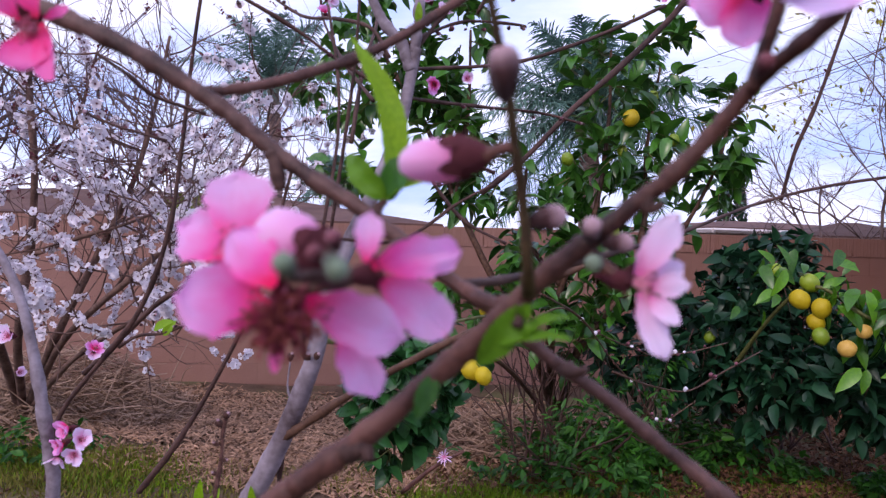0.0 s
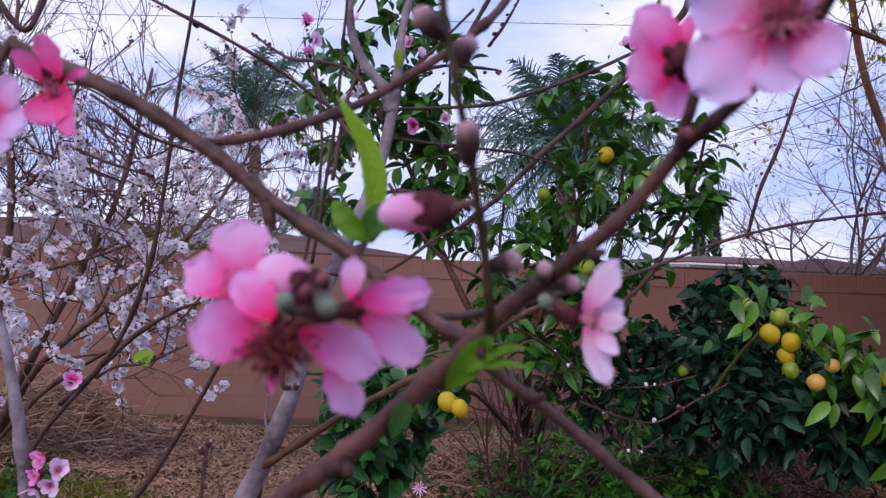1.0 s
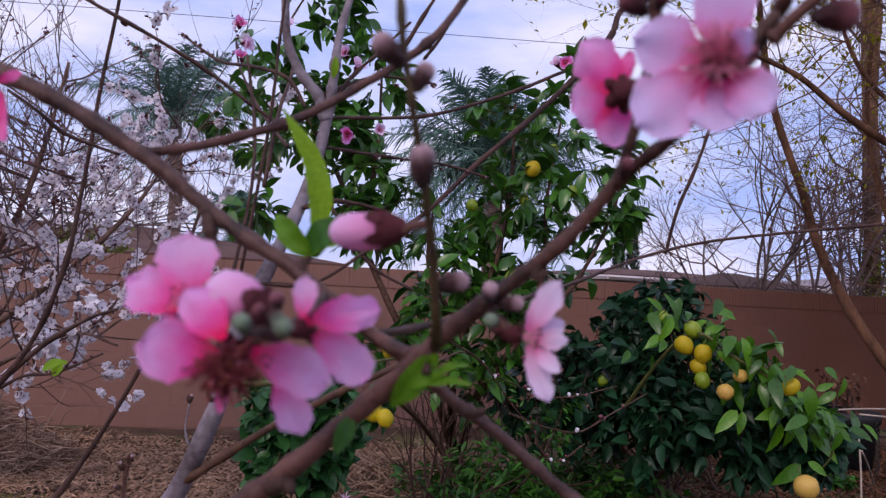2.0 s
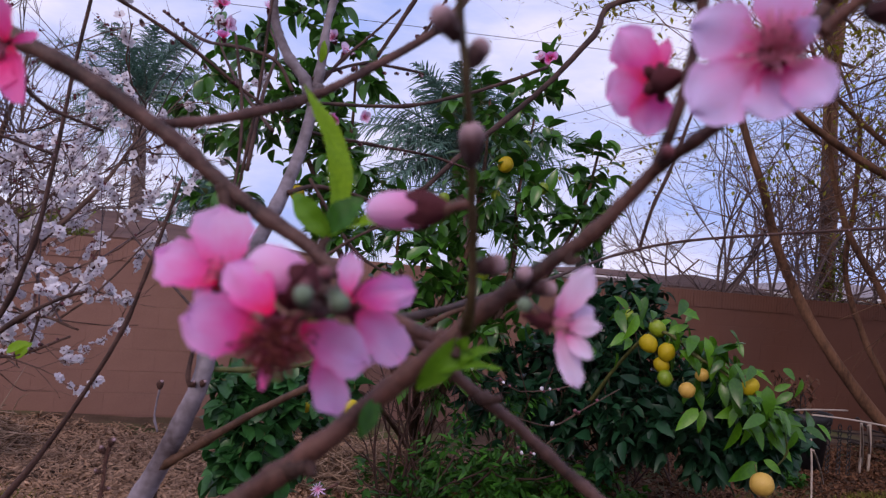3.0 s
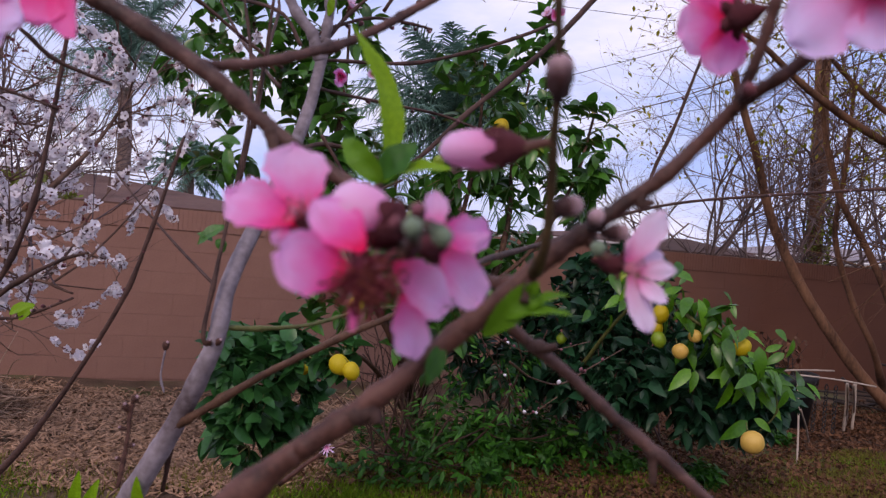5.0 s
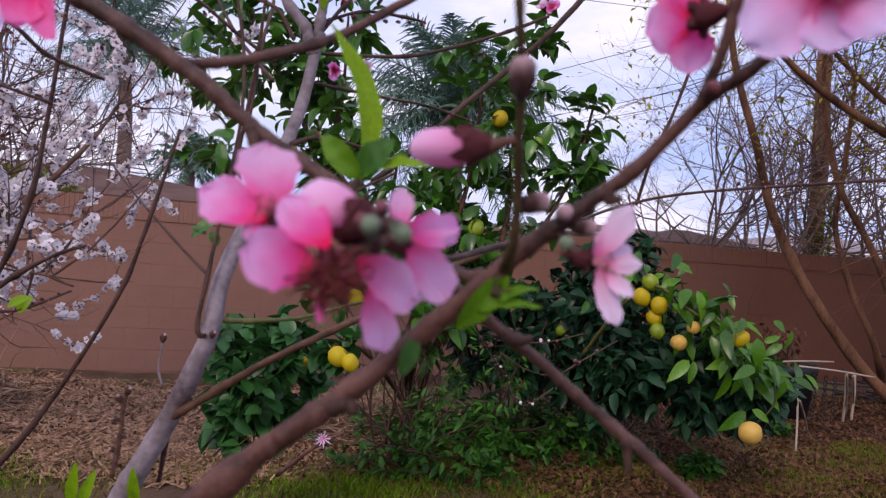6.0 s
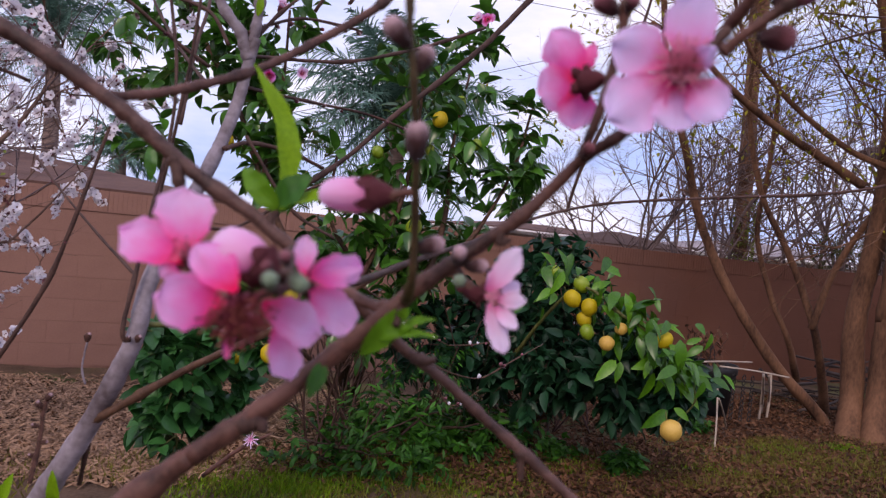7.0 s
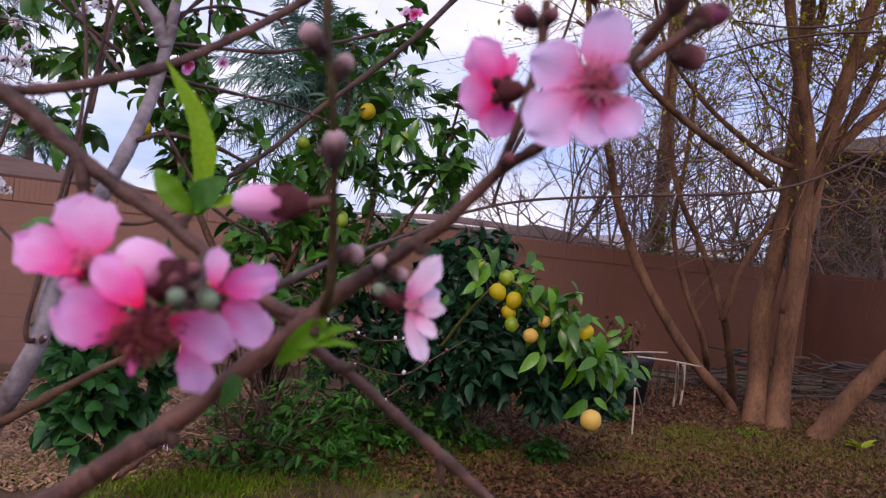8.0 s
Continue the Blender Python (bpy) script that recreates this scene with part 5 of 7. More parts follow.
SLIVER = ([(-0.5, -0.5, 0), (0.5, -0.4, 0), (0.4, 0.5, 0.1), (-0.4, 0.45, 0.1), (0, 0, 0.6)], [(0, 1, 4), (1, 2, 4), (2, 3, 4), (3, 0, 4)])
CURL = ([(0, 0, 0), (-0.4, 0.5, 0.25), (0, 0.5, 0), (0.4, 0.5, 0.3), (0, 1, 0.2)], [(0, 2, 1), (0, 3, 2), (1, 2, 4), (2, 3, 4)])
grass("grass", GRASS, 12000, ((4.35, 4.55, 0.30, 0.14), (5.1, 4.6, 0.25, 0.12), (3.3, 4.0, 0.25, 0.12), (0.2, 3.85, 0.55, 0.18), (0.55, 3.8, 0.4, 0.15), (2.1, 4.15, 0.35, 0.2), (1.3, 4.3, 0.7, 0.3), (0.9, 4.4, 0.7, 0.6), (1.4, 4.7, 0.7, 0.5), (0.2, 3.7, 0.6, 0.3), (0.5, 4.0, 0.7, 0.4), (*(0.4107, 3.753, 0.0000)[:2], 0.22, 0.08), (*(0.3550, 3.740, 0.0000)[:2], 0.4, 0.2), (*(1.4327, 3.804, 0.0000)[:2], 0.5, 0.25), (*(2.6330, 4.097, 0.0000)[:2], 0.22, 0.16)), 0.05, 71, "lush green grass among the shrubs")
grass("grass", GRASS, 4200, ((-2.2, 4.1, 0.75, 0.40), (-1.75, 3.95, 0.5, 0.3), (-3.1, 4.5, 0.7, 0.4), (-2.7, 4.2, 0.6, 0.3)), 0.055, 72, "green grass beside the blossoming tree")
grass("grass", GRASS_DRY, 26000, ((-2.3, 4.1, 0.8, 0.5), (-2.2, 4.1, 0.75, 0.40), (*(4.486, 4.673, 0.0000)[:2], 0.35, 0.2), (*(4.248, 4.215, 0.0000)[:2], 0.6, 0.25), (*(5.221, 3.955, 0.0000)[:2], 0.7, 0.3), (*(3.307, 3.762, 0.0000)[:2], 0.6, 0.25), (-1.6, 3.9, 0.9, 0.5), (0.6, 3.7, 0.9, 0.4), (2.3, 3.9, 1.3, 0.5), (3.8, 4.2, 1.4, 0.6), (5.0, 4.0, 1.2, 0.6), (-0.2, 4.1, 0.8, 0.3), (4.6, 3.3, 1.6, 0.5), (6.0, 4.6, 1.2, 0.5)), 0.06, 73, "thin yellowing grass over dry leaves")
flat_bits("wood_chips", CHIP, 20000, ((-1.2, 5.2, 1.9, 1.2), (0.0, 5.3, 1.6, 1.1), (-0.6, 4.4, 1.2, 0.6), (-2.4, 5.6, 1.6, 0.9)), SLIVER, ((0.006, 0.020), (0.02, 0.13), (0.006, 0.022)), 74, "scattered pale wood chips and bark mulch", "mulch")
flat_bits("leaf_litter", LITTER, 32000, ((3.0, 4.9, 1.8, 1.2), (4.4, 4.4, 1.8, 1.5), (5.8, 4.8, 1.8, 1.5), (2.4, 3.9, 1.2, 0.8), (4.0, 6.1, 2.2, 0.9), (4.2, 3.4, 1.8, 0.8), (0.9, 4.6, 1.3, 0.9), (6.6, 5.8, 1.8, 1.0)), CURL, ((0.02, 0.05), (0.025, 0.06), (0.02, 0.06)), 75, "layer of dry reddish brown fallen leaves", "leaf litter")


grass("grass", GRASS, 7000, ((-1.6, 0.6, 1.2, 0.8), (1.8, 0.4, 1.4, 0.9), (0.4, -2.4, 1.8, 1.0), (3.4, -1.2, 1.3, 1.0), (-3.0, -1.0, 1.2, 1.2)), 0.05, 79, "patches of green grass under the peach tree")
grass("grass", GRASS_DRY, 14000, ((-2.0, -3.0, 2.2, 1.4), (2.6, -3.2, 2.2, 1.4), (0.0, 1.4, 2.6, 1.3), (0.5, -1.0, 3.0, 1.6), (3.5, 1.6, 1.8, 1.4), (-3.0, 2.0, 1.6, 1.4)), 0.06, 77, "thin yellowing grass under the peach tree")
flat_bits("leaf_litter", LITTER, 18000, ((-3.4, -2.6, 2.2, 2.0), (3.4, -2.6, 2.2, 2.0), (0.0, 1.2, 3.2, 1.8), (3.0, 2.0, 2.2, 1.6), (-3.0, 2.2, 2.0, 1.6), (0.0, -1.6, 3.0, 1.8)), CURL, ((0.02, 0.05), (0.025, 0.06), (0.02, 0.06)), 78, "thin layer of dry brown fallen leaves", "leaf litter")
weeds = Geo()
foliage(weeds, None, np.random.default_rng(76), [((0.5, 4.3, 0.05), (0.5, 0.4, 0.16)), ((1.1, 4.5, 0.05), (0.55, 0.4, 0.20)), ((1.6, 4.7, 0.05), (0.5, 0.4, 0.16)), ((0.9, 4.0, 0.04), (0.5, 0.3, 0.12)), ((-2.5, 4.3, 0.03), (0.5, 0.3, 0.12)), ((2.3, 4.3, 0.02), (0.25, 0.15, 0.06)), ((3.9, 5.1, 0.02), (0.3, 0.15, 0.05)), ((*(2.5989, 4.039, 0.0000)[:2], 0.03), (0.16, 0.12, 0.10)), ((*(1.7320, 4.445, 0.0000)[:2], 0.05), (0.5, 0.4, 0.2))], [45, 110, 110, 50, 36, 22, 22, 40, 100], 7, 0.068, LEAF, 0.8, 0.8)
tagged(part("weeds", weeds, LEAF_SHRUB), "low leafy green weeds among the grass", "weeds", kind="stuff")


# bright leaf clump in the dry leaves
clump = thing("leafy_plant", (5.955, 4.144, 0.0000), "bright yellow green leafy plant in the dry leaves", "plant")
rng = np.random.default_rng(84)
lg = Geo()
lg.add(*leaf_shape(6, 0.34, 0.3, 0.3))
lime_me = lg.mesh("leaf", LEAF_LIME)
for a in (150, 118, 20, -25, 60, 175):
    ob = new("leaf", lime_me)
    ob.parent = clump
    ob.matrix_basis = turn4(basis((math.cos(radians(a)), -0.2 + 0.3 * rng.random(), 0.45 + 0.3 * rng.random())), (0, 0, 0.0), 0.16 + 0.08 * rng.random())


# heap of straw and dead stems under the blossoming tree
def straw_heap(at, rx, ry, height, n, seed, name, label):
    rng = np.random.default_rng(seed)
    hp = thing(name, at, label, "straw heap")
    g = Geo()
    for i in range(n):
        a, r = rng.random() * 6.283, math.sqrt(rng.random())
        z = height * (1 - r * r) * rng.random()
        c = np.array((rx * r * math.cos(a), ry * r * math.sin(a), 0.01 + z))
        q = rng.random() * 6.283
        d = np.array((math.cos(q), math.sin(q) * 0.6, rng.normal() * 0.35))
        ln = 0.08 + 0.28 * rng.random()
        pts = np.array((c - d * ln / 2, c + rng.normal(size=3) * 0.02, c + d * ln / 2))
        pts[:, 2] = np.maximum(pts[:, 2], 0.005)
        g.tube(pts, 0.002 + 0.004 * rng.random(), 3, False)
    tagged(part("straw", g, STRAW, hp), kind="stuff")
    for i in range(26):
        a, r = rng.random() * 6.283, math.sqrt(rng.random()) * 0.9
        c = np.array((rx * r * math.cos(a), ry * r * math.sin(a), 0.02 + height * (1 - r * r) * 0.8))
        d = np.array((rng.normal(), rng.normal() * 0.5, 0.35 + 0.4 * rng.random()))
        d *= (0.3 + 0.35 * rng.random()) / np.linalg.norm(d)
        g = Geo()
        branch_geo(g, [c, c + d * 0.5 + rng.normal(size=3) * 0.03, c + d + (0, 0, -0.06)], 0.0050, 0.0025, rng, 5, 6, 2)
        part("stem", g, STRAW, hp, "long dry stem")


straw_heap((-2.9231, 5.395, 0.0000), 1.0, 0.55, 0.55, 2600, 81, "straw_heap", "heap of dry straw and dead stems against the wall")
straw_heap((0.4290, 4.883, 0.0000), 0.60, 0.38, 0.22, 1500, 82, "straw_heap", "low heap of reddish dead stems under the lemon tree")
straw_heap((-4.284, 5.055, 0.0000), 1.0, 0.55, 0.6, 1200, 83, "straw_heap", "heap of dry straw and dead stems against the wall")


# ---- the flowering peach tree round the camera ----
peach = thing("peach_tree", (-0.62, 0.75, 0.0), "flowering peach tree with pink blossom on reddish brown branches", "tree")
rng = np.random.default_rng(91)


FINE_LINES = []


def peach_branch(pts, r0, r1, material=BARK_RED, name="branch", sides=12, step=10, knots=6, label="", wobble=0.14, swell=0.22):
    g = Geo()
    line, r = branch_geo(g, pts, r0, r1, rng, sides, step, knots, wobble, swell)
    keep_world(part(name, g, material, label=label), peach)
    return line


# trunk and the stems that rise from it
ROOT = np.array((-0.62, 0.75, 0.0))
FORK = np.array((-0.52, 0.80, 0.42))
peach_branch([ROOT - (0, 0, 0.05), ROOT + (0.02, 0, 0.2), FORK], 0.055, 0.042, BARK_GREY, "trunk")
GREY = [FORK, (-0.3452, 0.9580, 0.8645), (-0.2670, 0.9053, 1.0530), (-0.2343, 0.8805, 1.1193), (-0.2023, 0.8612, 1.1836), (-0.1723, 0.8373, 1.2559), (-0.1576, 0.8334, 1.2998), (-0.1512, 0.8529, 1.3621), (-0.1246, 0.8979, 1.4445), (-0.0942, 0.9628, 1.5339), (-0.0710, 0.9984, 1.6167), (-0.0578, 1.0160, 1.6952), (-0.0512, 1.0144, 1.7306)]
peach_branch(GREY, (0.0250, 0.0195, 0.0155, 0.0139, 0.0126, 0.0118, 0.0111, 0.0107, 0.0104, 0.0100, 0.0093, 0.0086, 0.0082), 0, BARK_GREY, "limb", knots=6, label="smooth grey limb", wobble=0.05, swell=0.08)
peach_branch([(-0.0578, 1.0160, 1.6952), (-0.0743, 1.0213, 1.7368), (-0.1051, 1.0203, 1.7738), (-0.1280, 1.0172, 1.8279), (-0.1345, 1.0199, 1.9124)], 0.0095, 0.006, BARK_GREY, "limb")
peach_branch([(-0.0545, 1.0153, 1.7216), (-0.0504, 1.0250, 1.7772), (-0.0462, 1.0348, 1.8426), (-0.0282, 1.0512, 1.9330)], 0.008, 0.005, BARK_GREY, "limb")
# right-hand branch that crosses the view, from low on the left to high on the right
MAIN = [FORK + (0.02, -0.02, -0.05), (-0.36, 0.46, 0.95), (-0.20, 0.315, 1.19), (-0.125, 0.268, 1.272), (-0.0720, 0.2517, 1.3260), (-0.0569, 0.2488, 1.3390), (-0.0393, 0.2455, 1.3533), (-0.0213, 0.2431, 1.3687), (-0.0030, 0.2412, 1.3861), (0.0130, 0.2355, 1.4013), (0.0252, 0.2296, 1.4150), (0.0379, 0.2263, 1.4283), (0.0521, 0.2222, 1.4406), (0.0659, 0.2166, 1.4531), (0.0792, 0.2097, 1.4655), (0.0920, 0.2031, 1.4818), (0.1014, 0.1928, 1.4960), (0.1088, 0.1788, 1.5046), (0.1215, 0.1720, 1.5185), (0.1330, 0.1650, 1.5330), (0.1402, 0.1582, 1.5485), (0.1411, 0.1424, 1.5606), (0.1451, 0.1310, 1.5777)]
peach_branch(MAIN, (0.0115, 0.0085, 0.0068, 0.0060, 0.0054, 0.0052, 0.0049, 0.0047, 0.0044, 0.0042, 0.0041, 0.0041, 0.0037, 0.0034, 0.0032, 0.0030, 0.0028, 0.0026, 0.0026, 0.0026, 0.0026, 0.0026, 0.0026), 0, knots=18, step=8)
# left-hand branch, passing behind and on down to the right
LEFT = [(0.2787, 0.2234, 1.1814), (0.2080, 0.2540, 1.2600), (0.1515, 0.2778, 1.3098), (0.1264, 0.2862, 1.3300), (0.0974, 0.2935, 1.3519), (0.0747, 0.2948, 1.3700), (0.0525, 0.2930, 1.3845), (0.0275, 0.2911, 1.4045), (0.0080, 0.2875, 1.4180), (-0.0120, 0.2845, 1.4330), (-0.0432, 0.2914, 1.4554), (-0.0674, 0.2985, 1.4695), (-0.0888, 0.3031, 1.4845), (-0.1104, 0.3056, 1.5010), (-0.1343, 0.3085, 1.5162), (-0.1587, 0.3132, 1.5304), (-0.1858, 0.3183, 1.5429), (-0.2407, 0.3300, 1.5650)]
peach_branch(LEFT, (0.0037, 0.0034, 0.0031, 0.0031, 0.0032, 0.0033, 0.0034, 0.0035, 0.0036, 0.0037, 0.0039, 0.0040, 0.0041, 0.0042, 0.0044, 0.0045, 0.0046, 0.0048), 0, BARK_MAUVE, knots=16)
peach_branch([(-0.45, 0.62, 0.66), (0.02, 0.42, 0.90), (0.22, 0.33, 1.06), (0.2787, 0.2234, 1.1814)], 0.016, 0.006)
# upper branch springing from the left-hand one
peach_branch([(-0.1217, 0.3070, 1.5090), (-0.1102, 0.3140, 1.5120), (-0.0904, 0.3358, 1.5221), (-0.0546, 0.3671, 1.5437), (-0.0307, 0.3831, 1.5611), (-0.0099, 0.3959, 1.5790), (0.0168, 0.4091, 1.6018), (0.0457, 0.4216, 1.6312), (0.0754, 0.4446, 1.6812)], 0.0027, 0.0030, knots=8)
# forks near the crossing
peach_branch([(-0.0060, 0.2850, 1.4285), (0.0100, 0.2650, 1.4185), (0.0230, 0.2400, 1.4150), (0.0310, 0.2290, 1.4200)], 0.0028, 0.0030)
LONG = [(0.0060, 0.2900, 1.4195), (0.0442, 0.3993, 1.4183), (0.1351, 0.6332, 1.4257), (0.3864, 1.1327, 1.4628), (0.6810, 1.5155, 1.5400), (0.8884, 1.6111, 1.5944), (1.0938, 1.6027, 1.6303), (1.3480, 1.5800, 1.6672), (1.5572, 1.5183, 1.6977), (1.7229, 1.4696, 1.7401), (1.8611, 1.4293, 1.8073), (1.9797, 1.3949, 1.8823)]
long_line = peach_branch(LONG, (0.0024, 0.0030, 0.0036, 0.0042, 0.0044, 0.0045), 0, BARK_TWIG, "branch", 8, 8, 10)
# middle upright shoot with buds
peach_branch([(0.0312, 0.2240, 1.4215), (0.0282, 0.2053, 1.4330), (0.0248, 0.1948, 1.4533), (0.0204, 0.1837, 1.4721), (0.0171, 0.1745, 1.4855), (0.0125, 0.1641, 1.4996), (0.0089, 0.1587, 1.5138), (0.0056, 0.1563, 1.5285), (0.0040, 0.1545, 1.5405), (0.0010, 0.1535, 1.5605)], (0.0026, 0.0021, 0.0017, 0.0016, 0.0015, 0.0014, 0.0014, 0.0014, 0.0014, 0.0014), 0, SHOOT, "shoot", 9, 8, 9, "slim olive brown shoot")
# brown side branches from the grey limb
peach_branch([(-0.2027, 0.8582, 1.1808), (-0.1657, 0.8350, 1.2087), (-0.0925, 0.8034, 1.2631), (-0.0046, 0.7674, 1.3180), (0.0518, 0.7510, 1.3495), (0.1089, 0.7449, 1.3926), (0.1579, 0.7515, 1.4175)], (0.0066, 0.0050, 0.0044, 0.0041, 0.0038, 0.0034, 0.0030), 0, BARK_SIDE, knots=6)
peach_branch([(-0.1641, 0.8271, 1.2881), (-0.1726, 0.8206, 1.3024), (-0.1654, 0.8287, 1.3700), (-0.1560, 0.8464, 1.4537), (-0.1434, 0.8631, 1.5630), (-0.1479, 0.8837, 1.6540), (-0.1676, 0.9074, 1.7553)], 0.0029, 0.0019, BARK_TWIG, "twig", 8, 8, 7)
peach_branch([(-0.1558, 0.8374, 1.3103), (-0.1186, 0.8602, 1.3072), (-0.0485, 0.9168, 1.3084), (0.0342, 1.0012, 1.3247), (0.1334, 1.0822, 1.3317)], 0.0035, 0.002, BARK_GREEN, "twig", 7, 8, 5)
peach_branch([(-0.1601, 0.8284, 1.2743), (-0.1861, 0.8550, 1.2125), (-0.2057, 0.8801, 1.1630), (-0.2184, 0.9040, 1.0825)], 0.0022, 0.003, BARK_TWIG, "twig", 7, 6, 3)
# canes and long thin twigs
peach_branch([ROOT + (0.0, 0.02, -0.04), (-0.66, 1.05, 0.6), (-0.6358, 1.1015, 0.9793), (-0.6367, 1.0927, 1.0753), (-0.6525, 1.0937, 1.1670), (-0.6761, 1.0950, 1.2769), (-0.7107, 1.1059, 1.3583), (-0.7663, 1.1167, 1.4405)], 0.0135, 0.0062, BARK_GREY, "cane", knots=6, label="grey peach cane")
peach_branch([(-0.8543, 1.4716, 0.8952), (-0.8242, 1.4657, 1.0434), (-0.6534, 1.4335, 1.2608), (-0.5782, 1.4055, 1.4329), (-0.5504, 1.3985, 1.6127), (-0.5276, 1.3888, 1.8156), (-0.5041, 1.3838, 1.9958), (-0.4877, 1.3775, 2.1632)], 0.0055, 0.0030, BARK_TWIG, "twig", 8, 8, 9)
peach_branch([(-0.6235, 1.4012, 0.9016), (-0.5566, 1.3862, 0.9861), (-0.4816, 1.3691, 1.1029), (-0.3873, 1.3371, 1.2806), (-0.3436, 1.3214, 1.4102), (-0.2948, 1.3093, 1.5944)], 0.0060, 0.0030, BARK_TWIG, "twig", 8, 8, 9)
peach_branch([(-0.2107, 0.6150, 1.1897), (-0.2082, 0.6244, 1.2222), (-0.2080, 0.6292, 1.2517), (-0.2063, 0.6308, 1.2643)], 0.0022, 0.0017, DRY_HEAD, "twig", 8, 6, 4)
peach_branch([(-0.4795, 1.5690, 1.5468), (-0.3904, 1.4485, 1.4693), (-0.2938, 1.3263, 1.3924), (-0.2120, 1.2071, 1.3366)], 0.0018, 0.0027, BARK_TWIG, "twig", 7, 6, 4)
peach_branch([(-0.4945, 0.6814, 1.7535), (-0.4368, 0.6722, 1.6881), (-0.4226, 0.6807, 1.7199), (-0.4144, 0.6890, 1.7613)], 0.004, 0.003, BARK_TWIG, "twig", 7, 6, 3)
peach_branch([(-0.4275, 0.8939, 1.8337), (-0.3877, 0.8917, 1.8100), (-0.2907, 0.9059, 1.7656), (-0.2244, 0.9321, 1.7341), (-0.1602, 0.9489, 1.6931), (-0.1100, 0.9561, 1.6643)], 0.0022, 0.0026, BARK_TWIG, "twig", 6, 6, 6)
peach_branch([(-0.3987, 0.7501, 1.6404), (-0.3651, 0.7483, 1.6191), (-0.3396, 0.7673, 1.5982), (-0.2889, 0.7940, 1.5838)], 0.002, 0.0022, BARK_TWIG, "twig", 6, 6, 4)
peach_branch([(-0.4746, 0.8590, 1.5958), (-0.4297, 0.8561, 1.5774), (-0.3672, 0.8718, 1.5611)], 0.0017, 0.0020, BARK_TWIG, "twig", 6, 6, 4)
peach_branch([(-0.7998, 1.5113, 1.1223), (-0.7067, 1.4993, 1.2122), (-0.6252, 1.4888, 1.2894), (-0.5424, 1.4795, 1.3422), (-0.4885, 1.4740, 1.3630)], 0.006, 0.003, BARK_TWIG, "twig", 7, 6, 5)
peach_branch([(-0.7177, 1.5014, 1.1872), (-0.6612, 1.4752, 1.2170), (-0.5933, 1.4490, 1.2288), (-0.4971, 1.4288, 1.2736)], 0.004, 0.002, BARK_TWIG, "twig", 7, 6, 5)
# high twigs on the far side
peach_branch([(0.8697, 1.7730, 1.5727), (0.8848, 1.7383, 1.6950), (0.9269, 1.7229, 1.8150), (0.9634, 1.7073, 1.9484), (1.0015, 1.6807, 2.1064), (1.0377, 1.6736, 2.2842)], 0.0048, 0.0036, BARK_TWIG, "twig", 8, 8, 6)
peach_branch([(1.4836, 1.2853, 2.3501), (1.0510, 1.3599, 2.1992), (0.6130, 1.3845, 2.1152), (0.5250, 1.3574, 2.0084), (0.4246, 1.3339, 1.8858), (0.3260, 1.3100, 1.7852), (0.2325, 1.2847, 1.6962), (0.1458, 1.2574, 1.6017), (0.0633, 1.2290, 1.5295)], 0.008, 0.004, BARK_TWIG, "branch", 8, 8, 8)
peach_branch([(0.4543, 1.4501, 1.9562), (0.3499, 1.4050, 1.8954), (0.2338, 1.3600, 1.8368), (0.1131, 1.3148, 1.7887), (-0.0427, 1.2201, 1.7512), (-0.0686, 1.1216, 1.7263)], 0.004, 0.003, BARK_TWIG, "twig", 7, 8, 6)
peach_branch([(-0.0622, 1.0065, 1.6536), (-0.0278, 1.0485, 1.6581), (0.0599, 1.1269, 1.6665), (0.1619, 1.2011, 1.6732), (0.2463, 1.2281, 1.6601)], 0.0028, 0.0022, BARK_TWIG, "twig", 7, 8, 6)
peach_branch([(-0.0802, 0.9588, 1.5518), (-0.0459, 1.0009, 1.5694), (0.0154, 1.0349, 1.5681), (0.0747, 1.0694, 1.5512)], 0.0035, 0.0028, BARK_TWIG, "twig", 7, 8, 6)
peach_branch([(-0.0619, 1.0177, 1.7381), (-0.0295, 1.0500, 1.7661), (0.0241, 1.0866, 1.7955), (0.1035, 1.1153, 1.8019), (0.1229, 1.1095, 1.7962)], 0.003, 0.002, BARK_TWIG, "twig", 7, 8, 8)
peach_branch([(-0.0673, 1.0190, 1.7072), (-0.0222, 1.0480, 1.7804), (0.0183, 1.0573, 1.8274), (0.0693, 1.0741, 1.8898)], 0.003, 0.002, BARK_TWIG, "twig", 7, 8, 6)
peach_branch([(-0.0883, 0.9725, 1.7039), (-0.1171, 0.9828, 1.7483), (-0.1760, 1.0266, 1.7751), (-0.2511, 1.1315, 1.8119), (-0.3399, 1.2357, 1.8859)], 0.003, 0.0022, BARK_TWIG, "twig", 7, 8, 6)
peach_branch([(-0.1162, 1.0276, 1.6522), (-0.1865, 1.1794, 1.7491), (-0.2494, 1.3298, 1.8634), (-0.2700, 1.3883, 1.9344)], 0.003, 0.002, BARK_TWIG, "twig", 7, 8, 5)
peach_branch([(-0.1488, 1.0333, 1.5879), (-0.1444, 1.1267, 1.7288), (-0.1397, 1.2710, 1.8532), (-0.1702, 1.3790, 1.9569), (-0.1274, 1.4102, 2.0709)], 0.0035, 0.002, BARK_TWIG, "twig", 7, 8, 5)
peach_branch([(-0.1614, 0.9405, 1.4516), (-0.1436, 0.9327, 1.5829), (-0.1323, 0.9270, 1.6813), (-0.1258, 0.9210, 1.7957), (-0.1185, 0.9157, 1.8939)], 0.0026, 0.0018, BARK_TWIG, "twig", 7, 8, 7)
